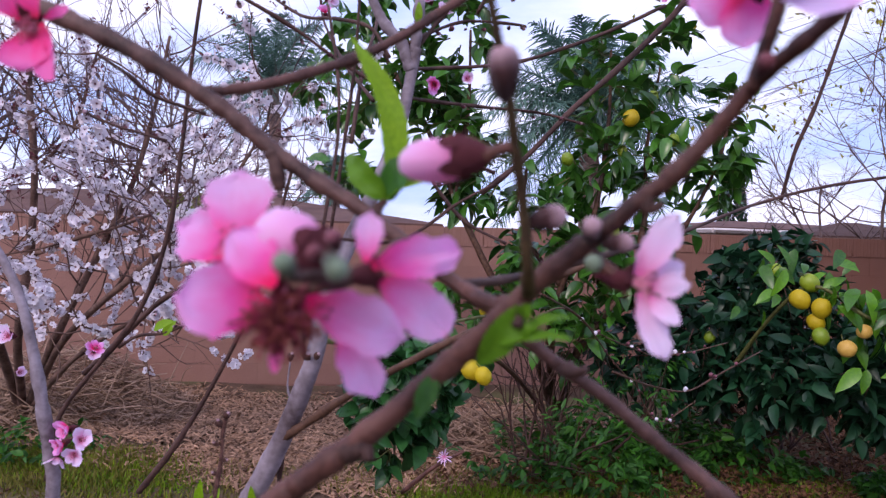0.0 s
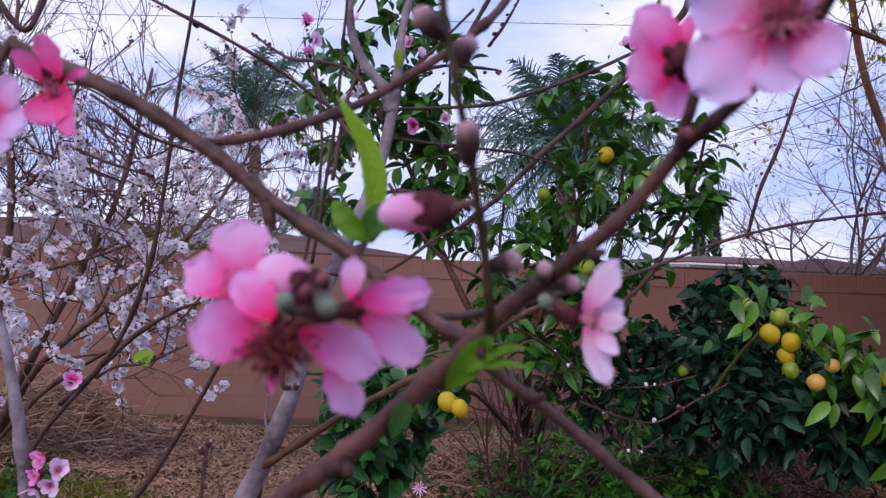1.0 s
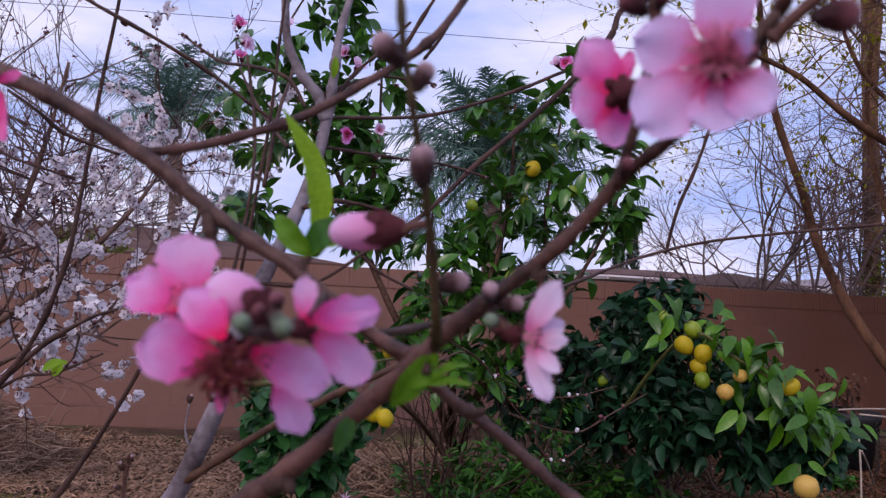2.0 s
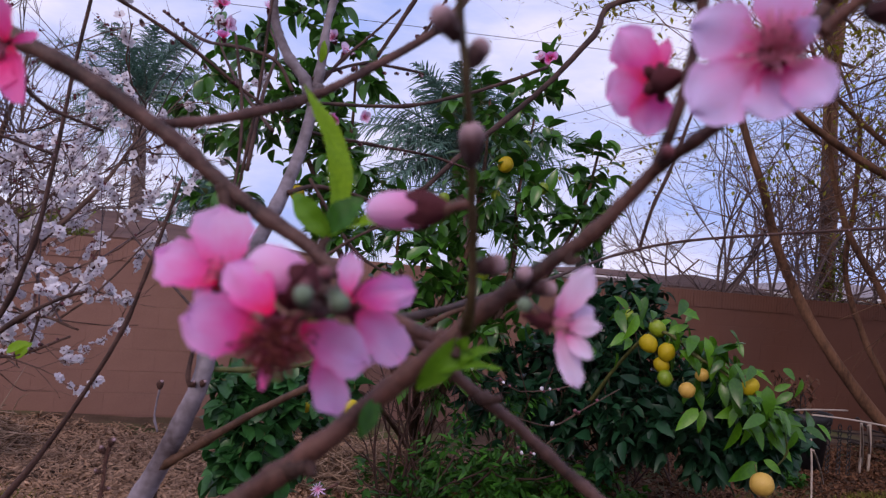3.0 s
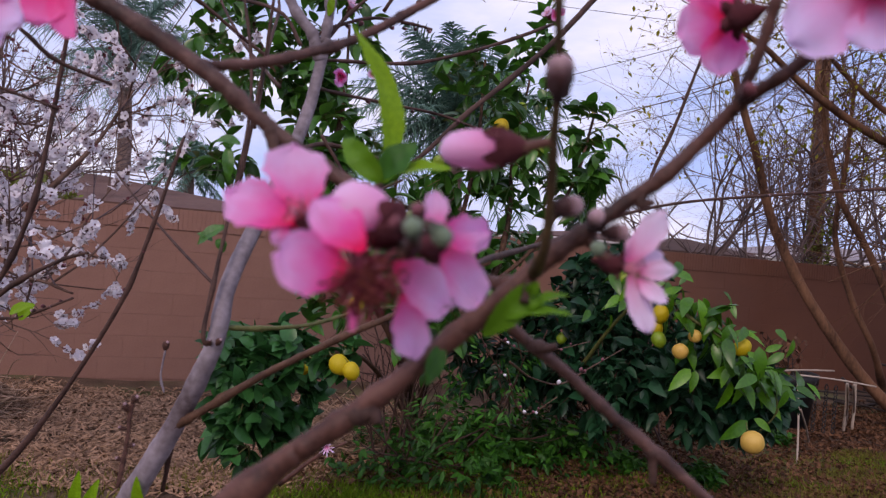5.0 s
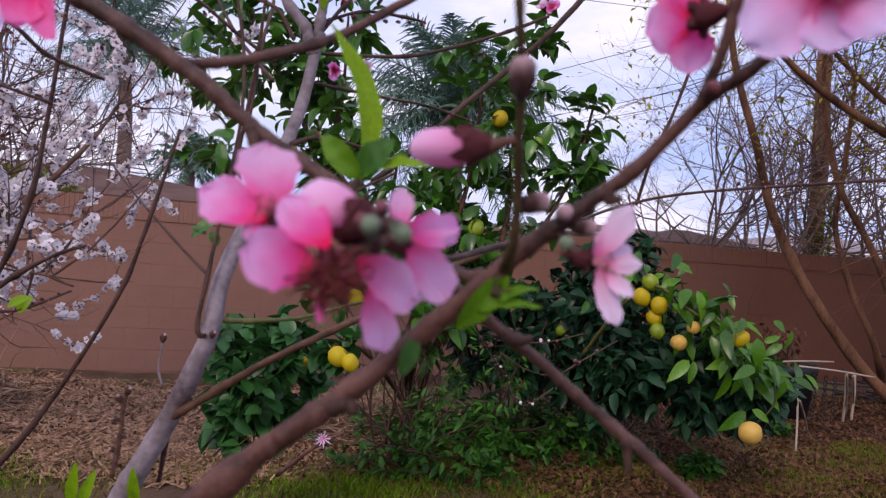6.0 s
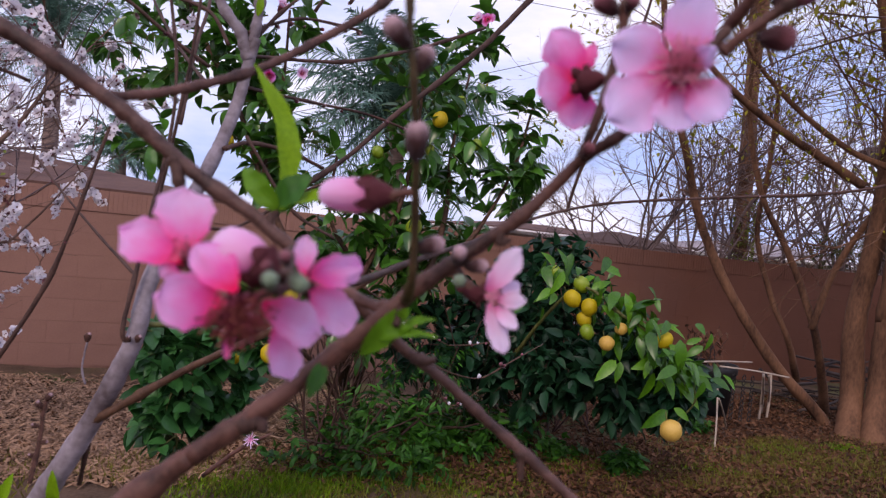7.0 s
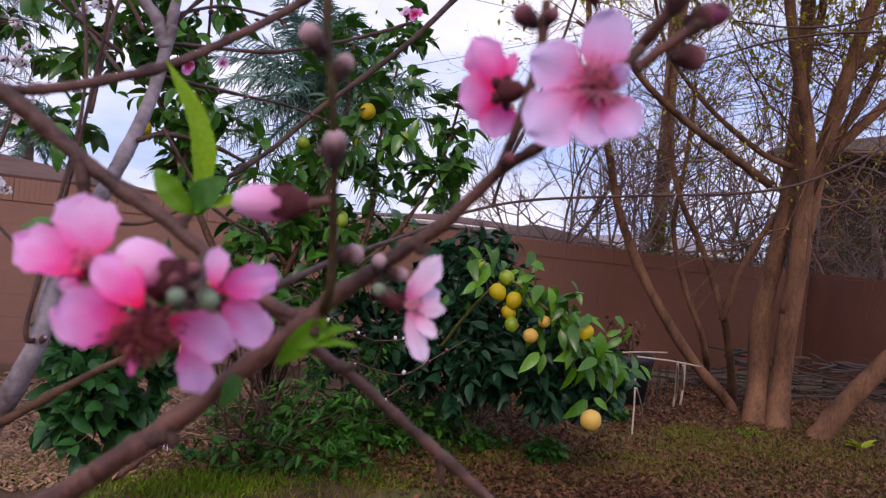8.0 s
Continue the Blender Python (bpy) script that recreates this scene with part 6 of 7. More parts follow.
peach_branch([(0.1072, 1.1995, 1.8706), (0.1367, 1.1950, 1.9143), (0.1752, 1.1882, 1.9903)], 0.003, 0.0018, BARK_TWIG, "twig", 7, 8, 7)
peach_branch([(0.0432, 1.1565, 1.8311), (0.0990, 1.1468, 1.9356), (0.1457, 1.1390, 2.0193)], 0.0035, 0.002, BARK_TWIG, "twig", 7, 8, 7)
peach_branch([(-0.0508, 0.8757, 1.5646), (0.0156, 0.8745, 1.4747), (0.0792, 0.8710, 1.4389)], 0.0025, 0.0018, BARK_TWIG, "twig", 7, 8, 4)
peach_branch([(-0.1446, 0.8392, 1.4401), (-0.0581, 0.8521, 1.4404), (0.0146, 0.8638, 1.4897), (0.0599, 0.8689, 1.5155)], 0.0022, 0.0018, BARK_TWIG, "twig", 7, 8, 4)
peach_branch([(2.0097, 1.4447, 2.2702), (1.8457, 1.5125, 2.2432), (1.6834, 1.5793, 2.1983), (1.5079, 1.6514, 2.1194), (1.3979, 1.6963, 2.0520)], 0.004, 0.0022, BARK_TWIG, "twig", 6, 8, 6)
peach_branch([(1.7788, 1.2154, 2.2433), (1.6419, 1.2715, 2.1722), (1.5007, 1.3298, 2.1443), (1.3566, 1.3896, 2.1456)], 0.0035, 0.002, BARK_TWIG, "twig", 6, 8, 5)
peach_branch([(1.7792, 1.3180, 1.7220), (1.8151, 1.3041, 1.8182), (1.8835, 1.2765, 1.8921)], 0.003, 0.002, BARK_TWIG, "twig", 6, 8, 4)
# lower twigs behind the crossing
FINE = ([(0.1979, 0.7698, 1.2945), (0.3287, 1.0433, 1.2242), (0.4291, 1.1698, 1.1929), (0.4983, 1.2017, 1.2198), (0.6034, 1.2751, 1.2510)], [(0.1323, 0.9676, 1.3342), (0.2032, 1.1178, 1.3341), (0.2947, 1.2673, 1.2747), (0.4514, 1.4669, 1.2063)], [(0.1436, 0.9681, 1.3672), (0.2420, 1.1676, 1.3109), (0.3476, 1.3667, 1.2058), (0.4712, 1.5657, 1.0965)],
        [(0.4159, 1.4664, 1.1660), (0.4720, 1.5653, 1.0704), (0.5122, 1.5651, 1.0390), (0.5826, 1.5658, 1.0842)], [(0.4514, 1.4669, 1.2063), (0.5420, 1.5171, 1.2059), (0.6579, 1.5677, 1.2248)])
for pts in FINE:
    line = peach_branch(pts, 0.0016, 0.0010, BARK_SIDE, "twig", 6, 8, 5)
    FINE_LINES.append(line)
peach_branch([(-0.0719, 1.3202, 0.9458), (-0.0090, 1.2948, 1.0067), (0.0463, 1.2722, 1.0454)], 0.004, 0.0025, BARK_RED, "twig", 7, 6, 4)
peach_branch([(-0.3068, 1.3829, 1.1035), (-0.3156, 1.3844, 1.1360), (-0.3104, 1.3829, 1.1860)], 0.0022, 0.0018, BARK_GREY, "twig", 6, 6, 3)
# short spurs
for pts, r in (([(-0.0840, 0.3020, 1.4800), (-0.0815, 0.2990, 1.4710), (-0.0795, 0.2985, 1.4620)], 0.0044), ([(-0.0330, 0.2890, 1.4480), (-0.0320, 0.2900, 1.4540), (-0.0290, 0.2930, 1.4575)], 0.0030), ([(0.0720, 0.2130, 1.4590), (0.0709, 0.2128, 1.4529), (0.0763, 0.2125, 1.4545)], 0.0026),
               ([(-0.0393, 0.2455, 1.3533), (-0.0304, 0.2416, 1.3560), (-0.0281, 0.2392, 1.3520)], 0.0048), ([(0.0560, 0.2915, 1.3815), (0.0610, 0.2830, 1.3815), (0.0650, 0.2790, 1.3835)], 0.0034), ([(0.1264, 0.2862, 1.3300), (0.1270, 0.2850, 1.3210), (0.1275, 0.2845, 1.3120)], 0.0032),
               ([(0.0290, 0.2280, 1.4180), (0.0285, 0.2243, 1.4136), (0.0268, 0.2218, 1.4084)], 0.0026)):
    peach_branch(pts, r, r * 0.55, BARK_TWIG, "spur", 8, 6, 2)


def petal_mesh(name, material, seed, width=0.80, cup=0.28, ruffle=0.022):
    """One petal a unit long along y: a narrow claw, a rounded wavy blade, slightly cupped and a little lopsided."""
    r = np.random.default_rng(seed)
    n, m = 14, 12
    v, f, uv = [], [], []
    ph = r.random(6) * 6.283
    skew, notch = 0.10 * (r.random() - 0.5), 0.02 + 0.05 * r.random()
    for i in range(n + 1):
        s = i / n
        q = min(s / 0.56, 1.0)
        e = max(0.0, s - 0.56) / 0.44
        w = width * 0.5 * (0.20 + 0.80 * q ** 1.25 * (2.1 - 1.1 * q)) * max(0.0, 1.0004 - e ** 2.0) ** 0.58
        for j in range(m + 1):
            u = 2 * j / m - 1
            edge = u * u * s
            z = cup * (s * s * 0.55 + 0.9 * u * u * w) - 0.05 * math.cos(u * 4 + ph[4]) * s * w
            z += ruffle * s * (math.sin(4 * u + ph[0]) + 0.8 * edge * math.sin(13 * s + ph[1]) + 0.6 * edge * math.sin(23 * s + 3 * u + ph[3]))
            x = w * (u + 0.06 * u * math.sin(9 * s + ph[2]) + 0.060 * u * math.sin(21 * s + ph[5]) + 0.03 * u * math.sin(37 * s + ph[1])) + skew * s * s
            v.append((x, s * (1 - notch * math.exp(-(u / 0.22) ** 2) * e * e + 0.035 * e * math.sin(4.5 * u + ph[2])), z))
            uv.append(((u + 1) / 2, s))
    k = m + 1
    for i in range(n):
        for j in range(m):
            f.append((i * k + j, i * k + j + 1, (i + 1) * k + j + 1, (i + 1) * k + j))
    g = Geo()
    g.add(v, f, uv)
    return g.mesh(name, material)


DEEP = [petal_mesh("petal", PETAL_DEEP, 20 + i, 0.9, 0.34, 0.03) for i in range(2)]
SOFT = [petal_mesh("petal", PETAL_SOFT, 30 + i, 0.86, 0.12, 0.03) for i in range(4)]
HOT = [petal_mesh("petal", PETAL_HOT, i, 0.86 + 0.03 * i, 0.13, 0.045) for i in range(4)]
BRIGHT = [petal_mesh("petal", PETAL_MID, 40 + i, 0.86 + 0.03 * i, 0.13, 0.045) for i in range(4)]
PALE = [petal_mesh("petal", PETAL_PALE, 10 + i, 0.86 + 0.03 * i, 0.13, 0.045) for i in range(4)]


def lathe(geo, profile, sides=14, lumps=0.0, seed=0):
    """A turned form along z from (radius, z) pairs."""
    r = np.random.default_rng(seed)
    k = len(profile)
    ph = r.random(3) * 6.283
    v = []
    for i, (rad, z) in enumerate(profile):
        for j in range(sides):
            a = 2 * math.pi * j / sides
            q = rad * (1 + lumps * (math.sin(3 * a + ph[0] + i * 0.6) + 0.6 * math.sin(5 * a + ph[1] - i)))
            v.append((q * math.cos(a), q * math.sin(a), z))
    f = [(i * sides + j, i * sides + (j + 1) % sides, (i + 1) * sides + (j + 1) % sides, (i + 1) * sides + j) for i in range(k - 1) for j in range(sides)]
    geo.add(v, f + [tuple(range(sides))[::-1], tuple((k - 1) * sides + j for j in range(sides))])


def calyx_mesh():
    """Dark cup and five sepals behind the petals; the flower faces +z."""
    g = Geo()
    lathe(g, [(0.03, -0.85), (0.07, -0.70), (0.16, -0.58), (0.23, -0.40), (0.25, -0.20), (0.19, -0.05), (0.10, -0.02)], 14, 0.04)
    for k in range(5):
        a = 2 * math.pi * k / 5 + 0.63
        c, s = math.cos(a), math.sin(a)
        p = [(0.18, -0.15, -0.14), (0.18, 0.15, -0.14), (0.32, 0.13, -0.10), (0.43, 0.0, -0.10), (0.32, -0.13, -0.10), (0.30, 0.0, -0.20)]
        g.add([(x * c - y * s, x * s + y * c, z) for x, y, z in p], [(0, 1, 5), (1, 2, 5), (2, 3, 5), (3, 4, 5), (4, 0, 5), (4, 3, 2, 1, 0)])
    return g.mesh("blossom", CALYX)


CALYX_ME = calyx_mesh()


def stamen_mesh(seed, spread=0.85, length=0.50, count=66, thick=0.016, material=STAMEN):
    r = np.random.default_rng(seed)
    g = Geo()
    for i in range(count):
        a, q = r.random() * 6.283, spread * math.sqrt(r.random())
        ln = length * (0.7 + 0.5 * r.random())
        tip = np.array((math.cos(a) * q * ln, math.sin(a) * q * ln, ln * (1 - 0.25 * q)))
        mid = tip * 0.5 + (0, 0, 0.06)
        g.tube([(0.04 * math.cos(a), 0.04 * math.sin(a), -0.05), mid, tip], thick, 4, False)
    return g.mesh("stamen", material)


def anther_mesh(seed, spread=0.85, length=0.50, count=66):
    r = np.random.default_rng(seed)
    g = Geo()
    for i in range(count):
        a, q = r.random() * 6.283, spread * math.sqrt(r.random())
        ln = length * (0.7 + 0.5 * r.random())
        tip = np.array((math.cos(a) * q * ln, math.sin(a) * q * ln, ln * (1 - 0.25 * q)))
        g.copies([(0.03, 0, 0), (-0.03, 0, 0), (0, 0.03, 0), (0, -0.03, 0), (0, 0, 0.045), (0, 0, -0.045)], [(0, 2, 4), (2, 1, 4), (1, 3, 4), (3, 0, 4), (2, 0, 5), (1, 2, 5), (3, 1, 5), (0, 3, 5)], [tip], [np.eye(3)], [1.0])
    return g.mesh("anther", ANTHER)


STAMEN_ME, ANTHER_ME = stamen_mesh(5), anther_mesh(5)
STAMEN_FEW, ANTHER_FEW = stamen_mesh(6, 0.95, 0.42, 40, 0.010, STAMEN_PINK), anther_mesh(6, 0.85, 0.42, 26)


def blossom(at, face, radius, petals, tilts, spin=0.0, up=(0, 0, 1), sizes=None, label="", angles=None, stamens=True):
    """A peach blossom at a place, facing a way; tilts: how far each petal lifts off the flat, in degrees."""
    z = np.asarray(face, float)
    z = z / np.linalg.norm(z)
    x = np.cross(up, z)
    x /= np.linalg.norm(x)
    base = np.stack((x, np.cross(z, x), z), 1)
    cal = keep_world(new("blossom", CALYX_ME), peach)
    cal.matrix_basis = turn4(base, at, radius)
    if label:
        tagged(cal, label=label)
    for k, tilt in enumerate(tilts):
        a = (angles[k] if angles else spin + 360 * k / len(tilts))
        ob = new("petal", petals[k % len(petals)])
        ob.parent = cal
        s = sizes[k] if sizes else 1.0
        ob.matrix_basis = pose(0, 0, -0.02 + 0.006 * k, 0, 0, a - 90) @ pose(0, 0.10, 0, tilt, 0, 0) @ Matrix.Diagonal((s, s, s, 1))
    if stamens:
        for nm, me in (("stamen", STAMEN_FEW), ("anther", ANTHER_FEW)):
            ob = new(nm, me)
            ob.parent = cal
    return cal


def bud_meshes(slim=1.0):
    """A plump bud that widens from its stalk to a downy rounded tip, with scales folded over it."""
    g = Geo()
    prof = [(0.09, -0.05), (0.17, 0.06), (0.26, 0.22), (0.35, 0.42), (0.41, 0.64), (0.40, 0.84), (0.29, 1.00), (0.13, 1.08), (0.03, 1.10)]
    lathe(g, [(a * slim, b) for a, b in prof], 16, 0.035, 3)
    g.uv[-1] = np.array([(j / 16, max(0.02, b / 1.1)) for a, b in prof for j in range(16)])
    for k in range(6):
        a, z0 = k * 2.4, 0.02 + 0.07 * k
        c, s = math.cos(a), math.sin(a)
        r0, r1 = slim * np.interp((z0, z0 + 0.26), [b for _, b in prof], [q for q, _ in prof]) + 0.012
        p = [(r0, -0.16, z0), (r0, 0.16, z0), (r1, 0.13, z0 + 0.24), (r1 * 0.99, 0.0, z0 + 0.38), (r1, -0.13, z0 + 0.24)]
        g.add([(x * c - y * s, x * s + y * c, z) for x, y, z in p], [(0, 1, 2, 3, 4)], [(0, z / 1.1) for _, _, z in p])
    return g


BUD_GREY_ME = bud_meshes(0.80).mesh("bud", BUD_DOWN)
BUD_GREEN_ME = bud_meshes(0.95).mesh("bud", BUD_OLIVE)
DRY_ME = bud_meshes().mesh("bud", DRY_HEAD)
BUD_RED_ME = bud_meshes().mesh("bud", BUD_ROSE)


def cup_mesh(high=1.0):
    """The dark cup of an opening bud, with five ragged sepals; high: how far it reaches up."""
    g = Geo()
    lathe(g, [(0.10, -0.05), (0.19, 0.06 * high), (0.30, 0.22 * high), (0.40, 0.42 * high), (0.47, 0.60 * high), (0.44, 0.64 * high)], 16, 0.04, 7)
    for k in range(5):
        a = k * 1.2566
        c, s = math.cos(a), math.sin(a)
        p = [(0.46, -0.22, 0.50), (0.46, 0.22, 0.50), (0.50, 0.16, 0.74), (0.50, 0.03, 0.92), (0.50, -0.13, 0.78)]
        g.add([(x * c - y * s, x * s + y * c, z * high) for x, y, z in p], [(0, 1, 2, 3, 4)])
    return g.mesh("bud", CALYX)


CUP_ME, SHORT_CUP_ME = cup_mesh(), cup_mesh(0.72)
g = Geo()
lathe(g, [(0.30, 0.55), (0.38, 0.75), (0.40, 1.0), (0.34, 1.25), (0.20, 1.45), (0.05, 1.52)], 14, 0.05, 4)
TIP_ME = g.mesh("bud_tip", TIP_DULL)
g = Geo()
profile = [(0.31, 0.50), (0.42, 0.75), (0.47, 1.05), (0.46, 1.35), (0.38, 1.62), (0.24, 1.80), (0.06, 1.88)]
lathe(g, profile, 18, 0.05, 6)
g.uv[-1] = np.array([(j / 18, 0.25 + 0.75 * i / 6) for i in range(7) for j in range(18)])
BIG_TIP_ME = g.mesh("bud_tip", PETAL_BUD)


def bud(at, d, size, me, tip=None, label="", fat=1.0):
    """A bud at a place, pointing along d; tip: the petals that push out of it."""
    ob = keep_world(new("bud", me), peach)
    b = basis(d)
    ob.matrix_basis = turn4(np.stack((b[:, 0] * fat, -b[:, 2] * fat, b[:, 1]), 1), at, size)
    if tip:
        t = new("bud_tip", tip)
        t.parent = ob
    return tagged(ob, label=label) if label else ob


def leaf(base, tip, width, up, curl=0.12, serrate=0.04, material=LEAF_NEW, fold=0.3, label="", bend=0.0):
    """A long peach leaf from base to tip with a toothed edge and a raised midrib fold."""
    base, tip = np.asarray(base, float), np.asarray(tip, float)
    ln = float(np.linalg.norm(tip - base))
    b = basis(tip - base, up)
    n, m = 22, 3
    v, f, uv = [], [], []
    for i in range(n + 1):
        s = i / n
        w = 0.5 * width / ln * (math.sin(math.pi * (0.03 + 0.96 * s ** 0.85)) ** 0.75) * (1 + (serrate if i % 2 else -serrate))
        for j in range(-m, m + 1):
            u = j / m
            z = curl * math.sin(math.pi * s) + fold * w * abs(u) + 0.012 * math.sin(17 * s + 2 * u)
            v.append((w * u + bend * math.sin(math.pi * s ** 0.9), s, z))
            uv.append(((u + 1) / 2, s))
    k = 2 * m + 1
    f = [(i * k + j, i * k + j + 1, (i + 1) * k + j + 1, (i + 1) * k + j) for i in range(n) for j in range(k - 1)]
    g = Geo()
    g.add(v, f, uv)
    ob = keep_world(part("leaf", g, material, label=label), peach)
    ob.matrix_basis = turn4(b, base, ln)
    return ob


TO_CAM = (-0.2839, -0.9588, 0.0088)
# blossom cluster on the left-hand branch
HUB = (-0.0310, 0.1680, 1.4262)
peach_branch([(-0.0200, 0.2850, 1.4385), (-0.0235, 0.2350, 1.4330), (-0.0275, 0.1950, 1.4280), HUB], 0.0026, 0.0022, BARK_TWIG, "spur", 9, 8, 3)
for tip in ((-0.0640, 0.1900, 1.4330), (-0.0440, 0.1680, 1.4190), (-0.0210, 0.1800, 1.4290)):
    peach_branch([HUB, (np.array(HUB) + tip) / 2 + (0, 0, 0.002), tip], 0.0020, 0.0015, BARK_TWIG, "stalk", 7, 6, 2)


def petal_to(cal, me, base, tip, width, face, lift=0.0):
    """A petal of this blossom from its claw to its tip, as wide as given, its upper side turned to face."""
    base, tip = np.asarray(base, float), np.asarray(tip, float)
    ln = float(np.linalg.norm(tip - base))
    ob = new("petal", me)
    ob.parent = cal
    ob.matrix_basis = cal.matrix_basis.inverted() @ turn4(basis(tip - base, face), base) @ pose(0, 0, 0, lift, 0, 0) @ Matrix.Diagonal((width / 0.9, ln, ln, 1))
    return ob


upward = blossom((-0.0661, 0.1873, 1.4352), (-0.3400, -0.7800, 0.5300), 0.0150, HOT, (), label="pink blossom opening upward")
petal_to(upward, BRIGHT[1], (-0.0656, 0.1875, 1.4373), (-0.0710, 0.2059, 1.4601), 0.0229, (0.0848, -0.9895, 0.1174))
petal_to(upward, HOT[1], (-0.0678, 0.1871, 1.4338), (-0.0929, 0.2128, 1.4407), 0.0190, (0.1258, -0.9794, 0.1580))
petal_to(upward, HOT[2], (-0.0670, 0.1871, 1.4330), (-0.0751, 0.1938, 1.4267), 0.0083, (0.0959, -0.9781, 0.1849))
middle = blossom((-0.0458, 0.1642, 1.4190), (-0.2508, -0.9618, -0.1101), 0.0215, HOT, (), label="hot pink open blossom with a dark red centre")
petal_to(middle, HOT[1], (-0.0494, 0.1641, 1.4189), (-0.0735, 0.1557, 1.4215), 0.0201, (0.0681, -0.9712, 0.2285))
petal_to(middle, HOT[2], (-0.0467, 0.1570, 1.4256), (-0.0611, 0.1700, 1.4401), 0.0151, (0.0367, -0.9835, 0.1771))
petal_to(middle, BRIGHT[3], (-0.0378, 0.1554, 1.4220), (-0.0156, 0.1864, 1.4090), 0.0172, (-0.0719, -0.9675, 0.2426))
petal_to(middle, BRIGHT[0], (-0.0305, 0.1760, 1.4131), (-0.0229, 0.1953, 1.3896), 0.0146, (-0.0671, -0.9556, 0.2871))
petal_to(middle, DEEP[1], (-0.0465, 0.1631, 1.4127), (-0.0478, 0.1670, 1.4013), 0.0038, (0.0086, -0.9607, 0.2774))
for nm, me, rx, ry in (("stamen", STAMEN_ME, 62, 0), ("anther", ANTHER_ME, 62, 0), ("stamen", STAMEN_ME, 20, -20), ("anther", ANTHER_ME, 20, -20), ("stamen", STAMEN_ME, 25, 30), ("anther", ANTHER_ME, 40, 35)):
    tuft = new(nm, me)
    tuft.parent = middle
    tuft.matrix_basis = pose(0, 0, 0, rx, ry, 40) @ Matrix.Diagonal((1.08, 1.08, 1.08, 1))
sideways = blossom((-0.0204, 0.1775, 1.4292), (0.7867, 0.6034, 0.1307), 0.0150, HOT, (), label="pink blossom turned sideways", stamens=False)
petal_to(sideways, BRIGHT[1], (-0.0232, 0.1699, 1.4325), (-0.0222, 0.1749, 1.4470), 0.0088, (-0.0924, -0.9843, 0.1503))
petal_to(sideways, HOT[3], (-0.0218, 0.1718, 1.4314), (0.0019, 0.2057, 1.4341), 0.0138, (-0.1296, -0.9761, 0.1747))
petal_to(sideways, BRIGHT[2], (-0.0196, 0.1753, 1.4278), (-0.0005, 0.2002, 1.4109), 0.0169, (-0.1285, -0.9664, 0.2227))
bud((-0.0332, 0.1655, 1.4322), (-0.8000, 0.4300, 0.3800), 0.0148, SHORT_CUP_ME, BIG_TIP_ME, "half-open pink bud", 1.25)
bud((-0.0360, 0.1290, 1.4300), (-0.2294, -0.6882, 0.6882), 0.0068, BUD_GREEN_ME, None, "downy grey green bud")
bud((-0.0296, 0.1412, 1.4349), (0.5179, -0.6330, -0.5754), 0.0078, BUD_GREEN_ME, None, "downy grey green bud")
bud((-0.0301, 0.1598, 1.4360), (-0.2, -0.5, 0.8), 0.0060, BUD_RED_ME)
bud((-0.0342, 0.1656, 1.4316), (-0.5, -0.3, 0.5), 0.0075, BUD_RED_ME)
peach_branch([HUB, (-0.0330, 0.1480, 1.4290), (-0.0360, 0.1290, 1.4300)], 0.0020, 0.0016, BARK_TWIG, "stalk", 7, 6, 2)
peach_branch([HUB, (-0.0315, 0.1540, 1.4330), (-0.0296, 0.1412, 1.4349)], 0.0020, 0.0016, BARK_TWIG, "stalk", 7, 6, 2)
# big pink bud on the middle shoot
STALK = (0.0210, 0.1850, 1.4700)
peach_branch([STALK, (0.0161, 0.1891, 1.4690), (0.0121, 0.1923, 1.4676)], 0.0018, 0.0022, BARK_RED, "stalk", 9, 6, 2)
bud((0.0139, 0.1918, 1.4681), (-0.9033, 0.4219, -0.0773), 0.0179, CUP_ME, BIG_TIP_ME, "large pink bud about to open", 0.9)
# buds along the middle shoot
bud((0.0163, 0.1710, 1.4812), (-0.10, -0.25, 0.95), 0.0145, BUD_GREY_ME)
bud((0.0100, 0.1600, 1.5128), (0.45, 0.10, 0.85), 0.0112, BUD_GREY_ME)
bud((0.0060, 0.1560, 1.5205), (-0.75, -0.30, 0.60), 0.0125, BUD_GREY_ME)
bud((0.0265, 0.2010, 1.4462), (0.95, -0.10, 0.25), 0.0130, BUD_GREY_ME)
bud((0.0520, 0.2170, 1.4410), (-0.10, -0.75, 0.65), 0.0105, BUD_GREY_ME)
bud((0.0550, 0.2120, 1.4330), (-0.60, -0.75, 0.05), 0.0080, BUD_GREEN_ME)
bud((0.0560, 0.2160, 1.4400), (0.80, -0.50, 0.10), 0.0105, BUD_GREY_ME)
# side blossom right of the crossing
peach_branch([(0.0521, 0.2222, 1.4385), (0.0570, 0.2200, 1.4330), (0.0640, 0.2171, 1.4266)], 0.0026, 0.0024, BARK_RED, "stalk", 8, 6, 2)
side = blossom((0.0680, 0.2171, 1.4266), (0.9634, -0.2303, -0.1373), 0.0170, SOFT, (), label="pale pink blossom in side view", up=(-0.0954, 0.0373, 0.9947))
petal_to(side, SOFT[0], (0.0697, 0.2177, 1.4288), (0.0825, 0.2119, 1.4507), 0.0130, (-0.3812, -0.9124, 0.1491))
petal_to(side, SOFT[1], (0.0696, 0.2210, 1.4290), (0.0810, 0.2208, 1.4408), 0.0115, (-0.3716, -0.9138, 0.1637))
petal_to(side, SOFT[2], (0.0727, 0.2152, 1.4250), (0.0833, 0.2014, 1.4275), 0.0090, (-0.3909, -0.9004, 0.1911))
